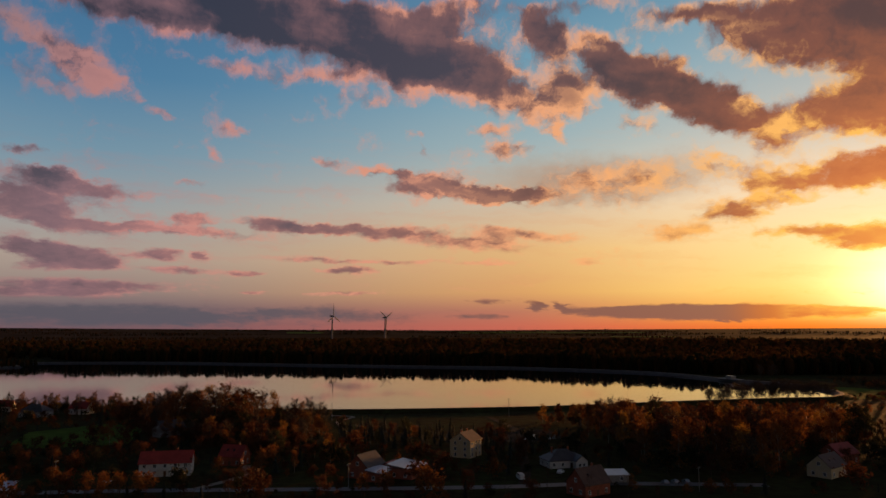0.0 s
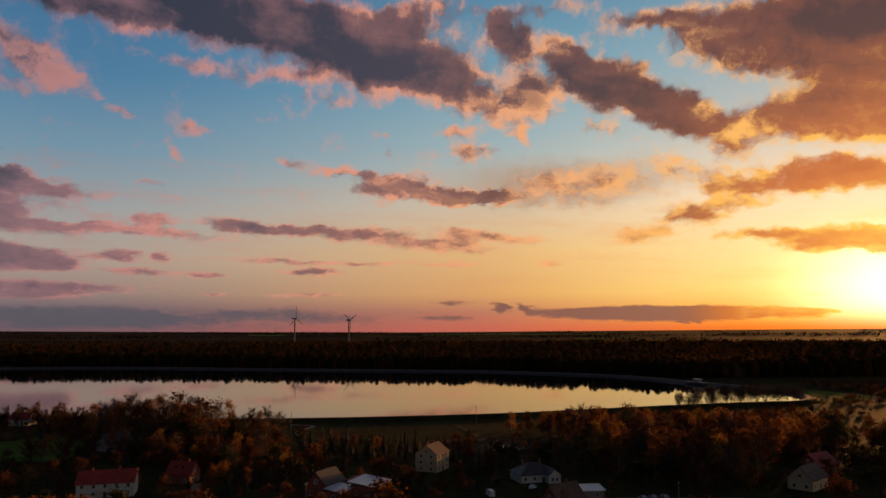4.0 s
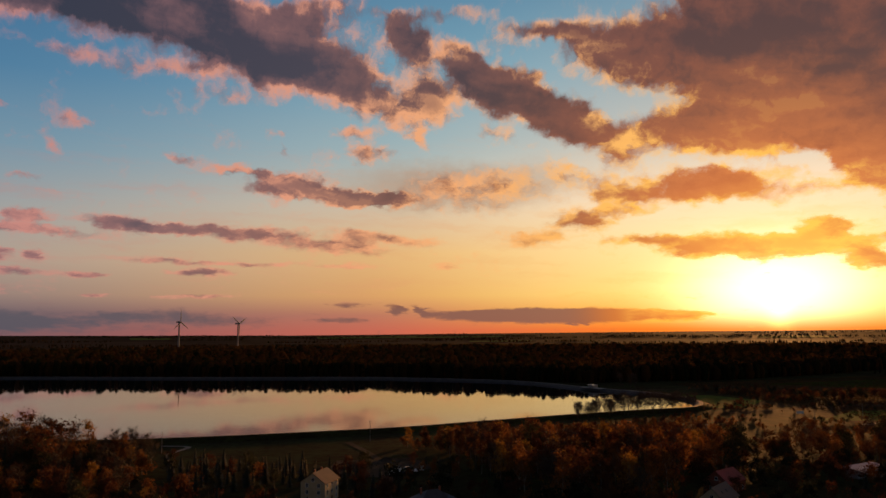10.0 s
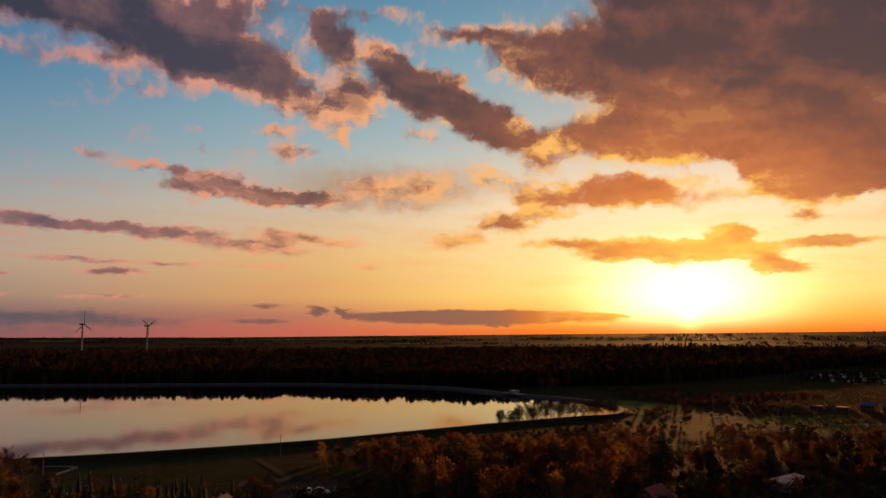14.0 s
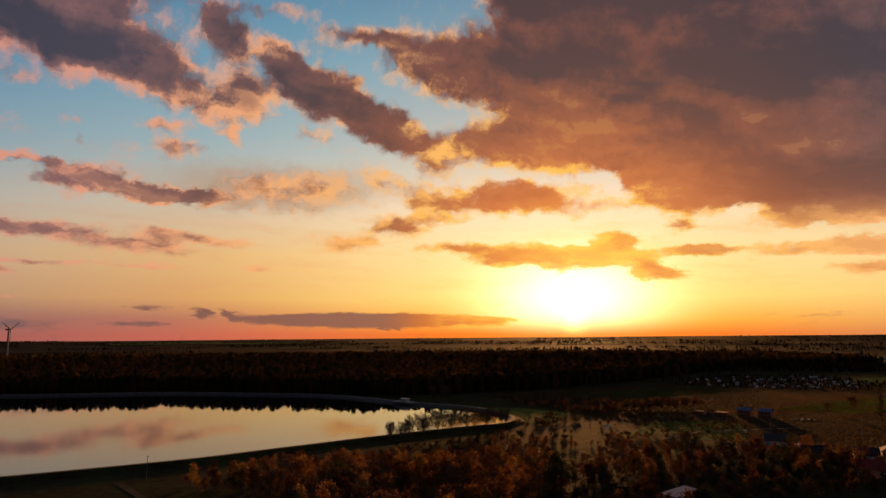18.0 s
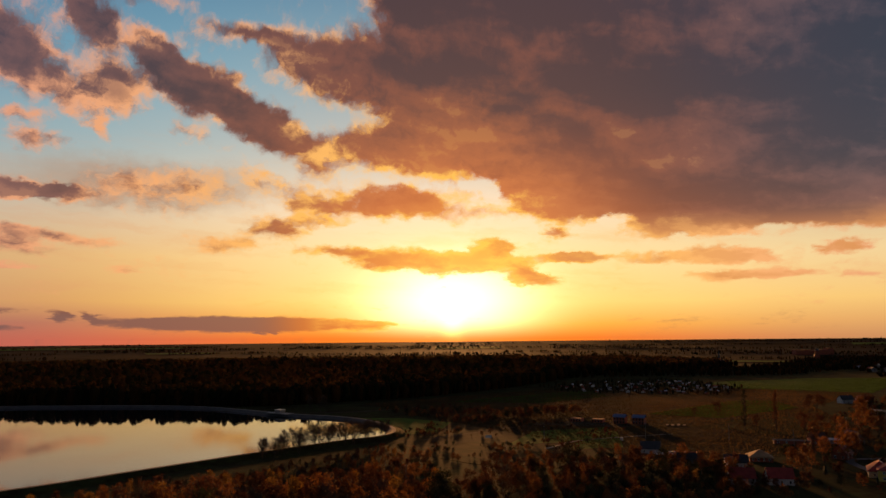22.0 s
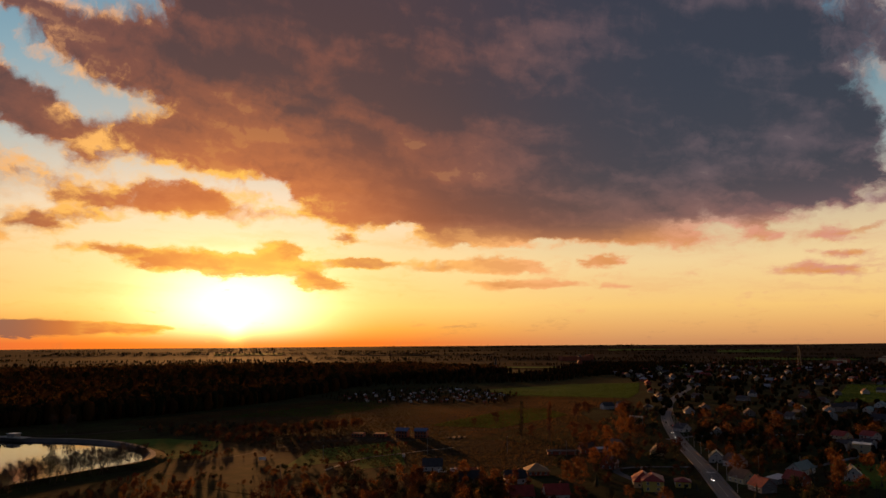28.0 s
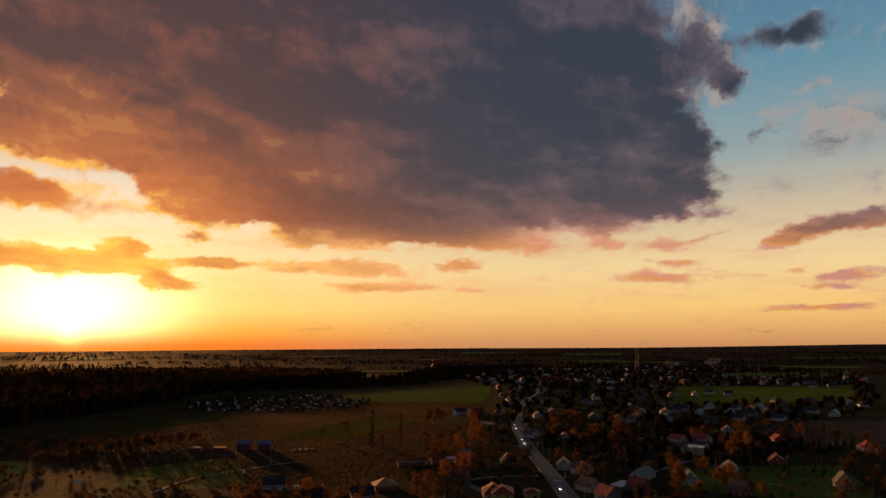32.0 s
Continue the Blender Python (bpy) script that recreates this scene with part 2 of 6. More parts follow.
cloud(78.4, 4.98, 4.3, 0.58, 3, 1.20, 0.42)
cloud(57.7, 4.63, 5.5, 0.49, 2, 1.10, 0.35)
cloud(63.8, 4.19, 1.7, 0.27, 0, 0.80, 0.35)
cloud(75.3, 11.79, 8.0, 2.24, 8, 1.50, 0.90)
cloud(74.0, 9.27, 5.9, 1.29, 5, 1.30, 0.72)
cloud(81.5, 11.63, 3.0, 1.55, -10, 1.10, 0.95)
cloud(33.0, 20.79, 5.0, 2.60, 20, 1.10, 0.62)
cloud(33.6, 17.83, 5.0, 2.79, 15, 1.20, 0.62)
cloud(36.2, 18.77, 4.7, 2.97, 10, 1.10, 0.66)
cloud(77.5, 14.21, 3.7, 2.10, 0, 1.20, 0.95)
cloud(90.8, 15.46, 5.8, 3.31, 0, 0.30, 0.20)
cloud(24.9, 1.19, 10.2, 0.54, 0, 1.15, 0.60)
cloud(15.5, 1.35, 7.4, 0.41, 0, 0.90, 0.70)
# broken edge in the north
cloud(88.0, 21.63, 4.4, 1.38, -5, 1.30, 0.92)
cloud(82.8, 20.84, 3.1, 2.91, 60, 1.00, 0.80)
cloud(84.3, 18.68, 2.0, 1.47, 45, 0.90, 0.75)
cloud(93.3, 20.65, 2.2, 1.76, 0, 0.60, 0.60)
cloud(86.4, 14.85, 1.9, 0.74, -30, 0.70, 0.75)
cloud(90.0, 8.17, 4.8, 0.98, -12, 1.50, 0.50)
cloud(92.8, 8.52, 2.5, 0.95, -10, 1.30, 0.45)
cloud(87.1, 7.37, 2.3, 0.70, -10, 1.10, 0.30)
cloud(83.0, 9.87, 1.7, 0.62, -5, 0.90, 0.35)
cloud(91.5, 4.77, 3.0, 0.67, -5, 1.40, 0.45)
cloud(88.4, 5.31, 1.3, 0.49, 0, 1.00, 0.35)
cloud(90.5, 3.96, 2.6, 0.29, 0, 0.90, 0.35)
cloud(87.6, 2.56, 5.0, 0.35, 0, 1.00, 0.50)
cloud(91.0, 2.48, 2.5, 0.38, -3, 1.00, 0.50)
cloud(91.2, 15.03, 5.3, 2.83, 0, 0.60, 0.25)
cloud(88.1, 11.10, 2.8, 0.99, 0, 0.55, 0.20)
cloud(93.3, 11.32, 1.7, 1.88, 0, 0.65, 0.15)
cloud(89.6, 17.95, 1.9, 0.47, -20, 0.50, 0.15)
cloud(86.9, 16.19, 2.4, 0.44, 0, 0.60, 0.30)
# vapour plumes of a far power station
cloud(21.2, 0.45, 0.5, 0.16, -20, 0.9, 0.8)
cloud(22.0, 0.5, 0.4, 0.2, 25, 0.9, 0.8)
# unseen cover added overhead and behind, thick and dark, to dim the ambient light
overhead = wm("MULTIPLY", wstep(EL, 27.0, 42.0), 1.3)
behind = wm("MULTIPLY", wstep(THETA, 75.0, 105.0), 0.9)
beyond = wm("MAXIMUM", overhead, behind)
cover = wm("ADD", cover, beyond)
tone_sum = wm("ADD", tone_sum, beyond)

DRIFT = wv("ADD", FLAT, wv("MULTIPLY", warp_b, (2.2, 2.2, 0.0)))
grain = wnoise(DRIFT, 0.24, 10.0, 0.62).outputs["Fac"]
toward = wv("NORMALIZE", wv("SUBTRACT", (SUN_AZ, -8.0, 0.0), FLAT))
grain_b = wnoise(wv("ADD", DRIFT, wv("MULTIPLY", toward, (1.1, 1.1, 0.0))), 0.24, 6.0, 0.62).outputs["Fac"]
swell = wnoise(wv("ADD", wv("MULTIPLY", FLAT, (0.6, 1.0, 1.0)), wv("MULTIPLY", warp_a, (5.0, 5.0, 0.0))), 0.14, 4.0, 0.55).outputs["Fac"]
fine = wnoise(wv("ADD", wv("MULTIPLY", FLAT, (1.0, 0.75, 1.0)), wv("MULTIPLY", warp_b, (1.2, 1.2, 0.0))), 0.95, 7.0, 0.6).outputs["Fac"]
relief = wm("SUBTRACT", grain_b, grain)
ragged = wm("ADD", wm("MULTIPLY_ADD", wm("SUBTRACT", grain, 0.5), 2.9, wm("MULTIPLY", wm("SUBTRACT", fine, 0.5), 1.5)), wm("MULTIPLY", wm("SUBTRACT", swell, 0.5), 0.9))
body = wm("ADD", wm("MULTIPLY_ADD", wm("MINIMUM", cover, 2.0), 1.25, -0.34), ragged)
alpha = wstep(body, -0.22, 1.10)
thick = wstep(body, 0.15, 1.7)
edge_up = wm("DIVIDE", tops, wm("ADD", wm("ABSOLUTE", cover), 0.30))
tone = wm("DIVIDE", tone_sum, wm("ADD", wm("MAXIMUM", cover, 0.0), 0.12), clamp=True)
deep = wm("MULTIPLY", wstep(cover, 0.9, 2.0), wstep(body, 0.5, 1.4))
calm = wm("MULTIPLY_ADD", deep, -0.55, 1.0)
# broad soft rolls, drawn out along the bank
rolls = wnoise(wv("ADD", wv("MULTIPLY", wxyz(AZ, wm("MULTIPLY_ADD", AZ, 0.16, EL), 4.0), (0.075, 0.24, 1.0)), wv("MULTIPLY", warp_a, (0.7, 0.7, 0.0))), 1.0, 5.0, 0.52).outputs["Fac"]
mottle = wm("MULTIPLY_ADD", wm("SUBTRACT", rolls, 0.50), 2.3, wm("MULTIPLY", wm("SUBTRACT", grain, 0.5), 0.55))
crisp = wm("MULTIPLY", wm("MULTIPLY_ADD", wm("SUBTRACT", fine, 0.5), -0.6, wm("MULTIPLY", relief, 2.4)), calm)
shade = wm("ADD", wm("ADD", wm("MULTIPLY", tone, wm("MULTIPLY_ADD", thick, 0.66, 0.40)), wm("MULTIPLY", edge_up, -0.10)), wm("ADD", crisp, wm("MULTIPLY", mottle, thick)), clamp=True)
shade = wm("MAXIMUM", shade, wm("MULTIPLY", deep, 0.40))
low_near = wm("MAXIMUM", wstep(EL, 6.5, 12.0), wm("MULTIPLY", wstep(THETA, 24.0, 48.0), 0.62))
shade = wm("MULTIPLY", shade, wm("MULTIPLY_ADD", low_near, 0.36, 0.64))
skyline = wm("MULTIPLY", wm("SUBTRACT", 1.0, wstep(EL, 1.5, 2.6)), wstep(THETA, 7.0, 16.0))
shade = wm("MAXIMUM", shade, wm("MULTIPLY", skyline, 0.95))

# clear sky: by height, near the sun, aside of it and far from it
E30 = wm("DIVIDE", EL, 30.0, clamp=True)
far_sky = wramp(E30, (0.0, (112, 92, 102)), (0.05, (104, 100, 112)), (0.09, (142, 132, 130)), (0.17, (166, 160, 152)), (0.28, (152, 164, 168)), (0.42, (112, 152, 176)), (0.60, (74, 128, 168)), (1.0, (46, 92, 142)))
mid_sky = wramp(E30, (0.0, (198, 106, 88)), (0.04, (186, 122, 100)), (0.09, (216, 168, 104)), (0.2, (224, 188, 126)), (0.32, (208, 200, 176)), (0.46, (160, 190, 196)), (0.66, (118, 172, 196)), (1.0, (70, 124, 164)))
near_sky = wramp(E30, (0.0, (232, 112, 26)), (0.035, (248, 178, 62)), (0.09, (252, 226, 130)), (0.2, (252, 234, 168)), (0.34, (246, 234, 204)), (0.5, (196, 202, 196)), (1.0, (100, 140, 165)))
right_sky = wramp(E30, (0.0, (198, 148, 102)), (0.04, (222, 176, 112)), (0.09, (240, 206, 128)), (0.2, (236, 218, 164)), (0.32, (204, 196, 168)), (0.46, (146, 172, 178)), (0.66, (98, 148, 172)), (1.0, (56, 106, 148)))
clear = wmix(wstep(THETA, 20.0, 62.0), mid_sky, far_sky)
clear = wmix(wstep(AZ, 38.0, 54.0), clear, right_sky)
clear = wmix(wstep(THETA, 5.0, 32.0), near_sky, clear)

T70 = wm("DIVIDE", THETA, 75.0, clamp=True)
lit = wramp(T70, (0.0, (255, 214, 70)), (0.14, (252, 196, 84)), (0.30, (242, 182, 120)), (0.5, (220, 158, 130)), (0.75, (192, 138, 134)), (1.0, (120, 112, 125)))
lit = wmix(wm("MULTIPLY", wm("MULTIPLY", wstep(AZ, 58.0, 74.0), wstep(EL, 7.5, 10.5)), 0.85), lit, lin(160, 164, 162))
dark = wramp(T70, (0.0, (232, 140, 40)), (0.12, (196, 104, 46)), (0.24, (124, 68, 50)), (0.38, (92, 68, 68)), (0.6, (88, 78, 92)), (0.85, (80, 76, 92)), (1.0, (24, 28, 38)))
high_dark = wramp(T70, (0.0, (96, 58, 50)), (0.3, (76, 56, 58)), (0.5, (66, 62, 76)), (0.75, (50, 55, 72)), (1.0, (22, 27, 38)))
dark = wmix(wstep(EL, 8.0, 19.0), dark, high_dark)
mid = wramp(T70, (0.0, (244, 160, 44)), (0.12, (204, 120, 60)), (0.24, (142, 84, 62)), (0.4, (126, 90, 84)), (0.62, (142, 106, 108)), (0.85, (128, 104, 116)), (1.0, (60, 60, 72)))
mid = wmix(wm("MULTIPLY", wstep(EL, 8.0, 17.0), 0.35), mid, dark)
low_right = wm("MULTIPLY", wm("SUBTRACT", 1.0, wstep(EL, 6.8, 9.5)), wstep(AZ, 40.0, 50.0))
mid = wmix(low_right, mid, lin(214, 150, 88))
dark = wmix(wm("MULTIPLY", low_right, 0.7), dark, lin(172, 108, 80))
dark = wmix(wm("MULTIPLY", wm("MULTIPLY", wstep(AZ, 44.0, 72.0), wstep(EL, 7.5, 13.0)), 0.85), dark, lin(47, 55, 71))
mid = wmix(wm("MULTIPLY", wm("MULTIPLY", wstep(AZ, 48.0, 74.0), wstep(EL, 8.0, 13.0)), 0.75), mid, lin(74, 77, 92))
dark = wmix(skyline, dark, wmix(wstep(THETA, 20.0, 56.0), lin(126, 92, 86), lin(84, 88, 102)))
puff = wmix(wstep(shade, 0.0, 0.5), lit, wmix(wstep(shade, 0.4, 1.0), mid, dark))
# a thin grey veil between the bands
veil_gap = wv("LENGTH", wv("MULTIPLY", wv("ADD", wv("SUBTRACT", wxyz(AZ, EL, 0.0), (12.0, 11.2, 0.0)), bent), (0.085, 0.42, 0.0)))
veil = wm("MULTIPLY", wm("SUBTRACT", 1.0, wstep(veil_gap, 0.2, 1.1)), 0.75)
clear = wmix(veil, clear, lin(168, 146, 126))
# thin drawn-out streaks between the banks
thread = wnoise(wv("ADD", wv("MULTIPLY", wxyz(AZ, wm("MULTIPLY_ADD", AZ, 0.05, EL), 9.0), (0.10, 0.85, 1.0)), wv("MULTIPLY", warp_b, (0.35, 0.9, 0.0))), 1.0, 6.0, 0.6).outputs["Fac"]
thread = wm("MULTIPLY", wstep(thread, 0.47, 0.74), wm("MULTIPLY", wstep(EL, 1.5, 4.0), wm("SUBTRACT", 1.0, wstep(EL, 9.0, 17.0))))
clear = wmix(wm("MULTIPLY", thread, 0.30), clear, wmix(0.25, lit, mid))
veiled = wmix(wm("MULTIPLY", alpha, 0.96), clear, puff)

# the glare round the sun, flattened along the skyline
flat_gap = wv("LENGTH", wv("MULTIPLY", wv("SUBTRACT", wxyz(AZ, EL, 0.0), (SUN_AZ, 2.6, 0.0)), (0.50, 0.9, 0.0)))
core = wm("POWER", 2.718, wm("MULTIPLY", wm("MULTIPLY", flat_gap, flat_gap), -0.13))
halo = wm("POWER", 2.718, wm("MULTIPLY", flat_gap, -0.22))
low = wstep(EL, -0.4, 1.6)
open_gap = wm("SUBTRACT", 1.0, wm("MULTIPLY", wstep(body, 0.1, 0.8), 0.92))
gleam = wm("MULTIPLY", wm("MULTIPLY", wm("MULTIPLY", core, 2.2), open_gap), wm("ADD", wm("MULTIPLY", low, 0.95), 0.05))
tint = wmix(1.0, wmix(1.0, lin(255, 236, 190), (1.0, 1.0, 1.0, 1.0), "MULTIPLY"), wxyz(gleam, gleam, gleam), "MULTIPLY")
soft_g = wm("MULTIPLY", wm("MULTIPLY", halo, 0.22), open_gap)
warm = wmix(1.0, lin(255, 190, 70), wxyz(soft_g, soft_g, soft_g), "MULTIPLY")
disc_gap = wv("LENGTH", wv("MULTIPLY", wv("SUBTRACT", wxyz(AZ, EL, 0.0), (SUN_AZ, 1.2, 0.0)), (1.0, 1.0, 0.0)))
disc_f = wm("MULTIPLY", wm("POWER", 2.718, wm("MULTIPLY", wm("MULTIPLY", disc_gap, disc_gap), -1.6)), 2.0)
disc = wmix(1.0, lin(255, 220, 120), wxyz(disc_f, disc_f, disc_f), "MULTIPLY")
total = wmix(1.0, wmix(1.0, wmix(1.0, veiled, tint, "ADD"), warm, "ADD"), disc, "ADD")

nishita = W.nodes.new("ShaderNodeTexSky")
nishita.sky_type, nishita.sun_disc = "NISHITA", False
nishita.sun_elevation, nishita.sun_rotation = radians(SUN_EL), radians(SUN_AZ)
total = wmix(0.004, total, nishita.outputs[0], "ADD")
# below the skyline: dim land
ground_side = wstep(EL, -1.2, -0.5)
total = wmix(ground_side, lin(52, 34, 24), total)
bg = W.nodes.new("ShaderNodeBackground")
bg.inputs["Strength"].default_value = 1.0
wput(bg.inputs["Color"], wmix(1.0, total, (1.05, 0.91, 0.855, 1.0), "MULTIPLY"))
w_out = W.nodes.new("ShaderNodeOutputWorld")
W.links.new(bg.outputs[0], w_out.inputs[0])

sun_lamp = bpy.data.lights.new("low_sun", "SUN")
sun_lamp.energy, sun_lamp.angle, sun_lamp.color = 5.0, radians(2.0), (1.0, 0.42, 0.12)
sun_ob = new("low_sun", sun_lamp)
sun_ob.matrix_world = look(sun_way * 1000 + Vector((0, 0, 4)), (0, 0, 0))


# ---- materials ----
def material(name, colour, rough=0.8, vary=0.35, scale=1.0, metal=0.0, bump=0.0, spec=0.3, other=None, leafy=0.0, random_tint=0.0, sheen=0.0):
    """A surface with two scales of variation in colour and roughness; scale in features a metre."""
    m = bpy.data.materials.new(name)
    m.use_nodes = True
    t = m.node_tree
    b = t.nodes["Principled BSDF"]
    co = t.nodes.new("ShaderNodeTexCoord").outputs["Object"]
    fine, broad = t.nodes.new("ShaderNodeTexNoise"), t.nodes.new("ShaderNodeTexNoise")
    for n, s, d in ((fine, scale, 6.0), (broad, scale * 0.13, 3.0)):
        n.inputs["Scale"].default_value, n.inputs["Detail"].default_value = s, d
        t.links.new(co, n.inputs["Vector"])
    mix = t.nodes.new("ShaderNodeMix")
    mix.data_type = "FLOAT"
    mix.inputs[0].default_value = 0.5
    t.links.new(fine.outputs["Fac"], mix.inputs[2])
    t.links.new(broad.outputs["Fac"], mix.inputs[3])
    ramp = t.nodes.new("ShaderNodeValToRGB")
    e = ramp.color_ramp.elements
    e[0].position, e[1].position = 0.36, 0.64
    a = other or tuple(c * (1 - vary) for c in colour)
    z = tuple(min(1.0, c * (1 + vary)) for c in colour)
    e[0].color, e[1].color = (*a, 1), (*z, 1)
    t.links.new(mix.outputs[0], ramp.inputs[0])
    col = ramp.outputs[0]
    if random_tint:
        info = t.nodes.new("ShaderNodeObjectInfo")
        hsv = t.nodes.new("ShaderNodeHueSaturation")
        mr = t.nodes.new("ShaderNodeMapRange")
        mr.inputs[3].default_value, mr.inputs[4].default_value = 1 - random_tint, 1 + random_tint
        t.links.new(info.outputs["Random"], mr.inputs[0])
        t.links.new(mr.outputs[0], hsv.inputs["Value"])
        t.links.new(col, hsv.inputs["Color"])
        col = hsv.outputs[0]
    t.links.new(col, b.inputs["Base Color"])
    b.inputs["Roughness"].default_value, b.inputs["Metallic"].default_value = rough, metal
    b.inputs["Specular IOR Level"].default_value = spec
    b.inputs["Sheen Weight"].default_value, b.inputs["Sheen Roughness"].default_value = sheen, 0.35
    if bump:
        bp = t.nodes.new("ShaderNodeBump")
        bp.inputs["Strength"].default_value, bp.inputs["Distance"].default_value = bump, 0.1 / scale
        t.links.new(fine.outputs["Fac"], bp.inputs["Height"])
        t.links.new(bp.outputs[0], b.inputs["Normal"])
    if leafy:
        tr = t.nodes.new("ShaderNodeBsdfTranslucent")
        t.links.new(col, tr.inputs[0])
        ms = t.nodes.new("ShaderNodeMixShader")
        ms.inputs[0].default_value = leafy
        t.links.new(b.outputs[0], ms.inputs[1])
        t.links.new(tr.outputs[0], ms.inputs[2])
        t.links.new(ms.outputs[0], t.nodes["Material Output"].inputs[0])
    return m


GRASS = material("rough_grass", (0.030, 0.036, 0.012), 0.95, 0.5, 0.22, bump=0.12, other=(0.026, 0.016, 0.009), spec=0.008)
MEADOW = material("mown_meadow", (0.075, 0.125, 0.022), 0.95, 0.3, 0.12, bump=0.3, spec=0.008)
TAWNY = material("dry_tawny_grass", (0.052, 0.034, 0.015), 0.95, 0.4, 0.10, bump=0.08, other=(0.028, 0.023, 0.010), spec=0.008)
PLOUGH = material("ploughed_soil", (0.040, 0.026, 0.016), 0.95, 0.3, 0.5, bump=0.5, spec=0.008)
FAR_LAND = material("far_fields", (0.050, 0.033, 0.020), 0.95, 0.3, 0.006, other=(0.026, 0.018, 0.011), spec=0.004)
ASPHALT = material("asphalt", (0.050, 0.050, 0.053), 0.55, 0.25, 2.0, bump=0.1)
GRAVEL = material("pale_gravel", (0.20, 0.17, 0.13), 0.9, 0.3, 1.5, bump=0.2)
CONCRETE = material("concrete", (0.30, 0.29, 0.27), 0.85, 0.2, 1.5, bump=0.1)
EARTH = material("bare_earth", (0.058, 0.044, 0.030), 0.95, 0.4, 0.4, bump=0.4, spec=0.02)


def water_material():
    m = bpy.data.materials.new("still_water")
    m.use_nodes = True
    t = m.node_tree
    b = t.nodes["Principled BSDF"]
    b.inputs["Base Color"].default_value = (0.010, 0.012, 0.014, 1)
    b.inputs["Roughness"].default_value = 0.04
    b.inputs["IOR"].default_value = 1.333
    co = t.nodes.new("ShaderNodeTexCoord").outputs["Object"]
    a = t.nodes.new("ShaderNodeTexNoise")
    a.inputs["Scale"].default_value, a.inputs["Detail"].default_value = 0.5, 4.0
    c = t.nodes.new("ShaderNodeTexNoise")
    c.inputs["Scale"].default_value, c.inputs["Detail"].default_value = 0.012, 3.0
    t.links.new(co, a.inputs["Vector"])
    t.links.new(co, c.inputs["Vector"])
    # breeze: patches of finer ripple
    r = t.nodes.new("ShaderNodeMapRange")
    r.inputs[1].default_value, r.inputs[2].default_value, r.inputs[3].default_value, r.inputs[4].default_value = 0.42, 0.68, 0.015, 0.06
    t.links.new(c.outputs["Fac"], r.inputs[0])
    bp = t.nodes.new("ShaderNodeBump")
    bp.inputs["Distance"].default_value = 0.05
    t.links.new(r.outputs[0], bp.inputs["Strength"])
    t.links.new(a.outputs["Fac"], bp.inputs["Height"])
    t.links.new(bp.outputs[0], b.inputs["Normal"])
    return m


WATER = water_material()


# ---- mesh helpers ----
def mesh_of(name, verts, faces, mats, smooth=False):
    me = bpy.data.meshes.new(name)
    me.from_pydata([tuple(v) for v in verts], [], [tuple(f) for f in faces])
    for m in mats if isinstance(mats, (list, tuple)) else [mats]:
        me.materials.append(m)
    if smooth:
        me.polygons.foreach_set("use_smooth", [True] * len(me.polygons))
    me.update()
    return me


def soup(name, verts, tris, mat, smooth=False):
    """A mesh from numpy arrays of vertices and of triangles or quads."""
    me = bpy.data.meshes.new(name)
    k = tris.shape[1]
    me.vertices.add(len(verts))
    me.vertices.foreach_set("co", np.asarray(verts, np.float32).ravel())
    me.loops.add(tris.size)
    me.loops.foreach_set("vertex_index", tris.astype(np.int32).ravel())
    me.polygons.add(len(tris))
    me.polygons.foreach_set("loop_start", np.arange(0, tris.size, k, dtype=np.int32))
    if smooth:
        me.polygons.foreach_set("use_smooth", np.ones(len(tris), bool))
    me.materials.append(mat)
    me.update(calc_edges=True)
    return me


def part(name, me, parent=None, label="", at=None):
    ob = new(name, me)
    if parent is not None:
        ob.parent = parent
    if at is not None:
        ob.matrix_basis = at
    if label:
        tagged(ob, label=label)
    return ob


def land(x, y):
    """Height of the ground: flat round the lake, a low rise under the far wood, and a rim of hills at the skyline."""
    x, y = np.asarray(x, float), np.asarray(y, float)
    r, a = np.hypot(x, y), np.degrees(np.arctan2(x, y))

    def ease(v, lo, hi):
        u = np.clip((v - lo) / (hi - lo), 0, 1)
        return u * u * (3 - 2 * u)

    rim = np.interp(a, [-40, -30, -20, -10, 0, 30, 60, 76, 84, 90, 100], [66, 60, 51, 43, 37.5, 48, 60, 64, 73, 82, 86])
    rise = 12.0 * np.exp(-((r - 1750.0) / 330.0) ** 2) * (1 - ease(a, 40, 55))
    return rise + rim * np.clip((r - 2500.0) / 2350.0, 0, 1) ** 1.6


# ---- the lake: a reservoir behind a low embankment ----
def lake_edge():
    """The waterline: a straight near dam, a round eastern end, a long far bank, and a bay in the west."""
    near = [(-460, 625), (-372, 580), (-245, 538), (-92, 512), (46, 524), (120, 545), (200, 570), (262, 586)]
    end = [(300, 592), (320, 615), (331, 650), (334, 690), (324, 728), (308, 757)]
    far = [(294, 790), (279, 842), (254, 903), (210, 948), (148, 993), (84, 1032), (-52, 1072), (-190, 1114), (-440, 1196), (-620, 1210), (-680, 1170), (-620, 1085), (-760, 1040), (-800, 860), (-640, 700)]
    p = np.array(near + end + far, float)
    n = len(p)
    out = []
    for i in range(n):
        a, b, c, d = p[i - 1], p[i], p[(i + 1) % n], p[(i + 2) % n]
        for k in range(8):
            u = k / 8
            out.append(0.5 * (2 * b + (c - a) * u + (2 * a - 5 * b + 4 * c - d) * u ** 2 + (3 * b - a - 3 * c + d) * u ** 3))
    return np.array(out)


EDGE = lake_edge()


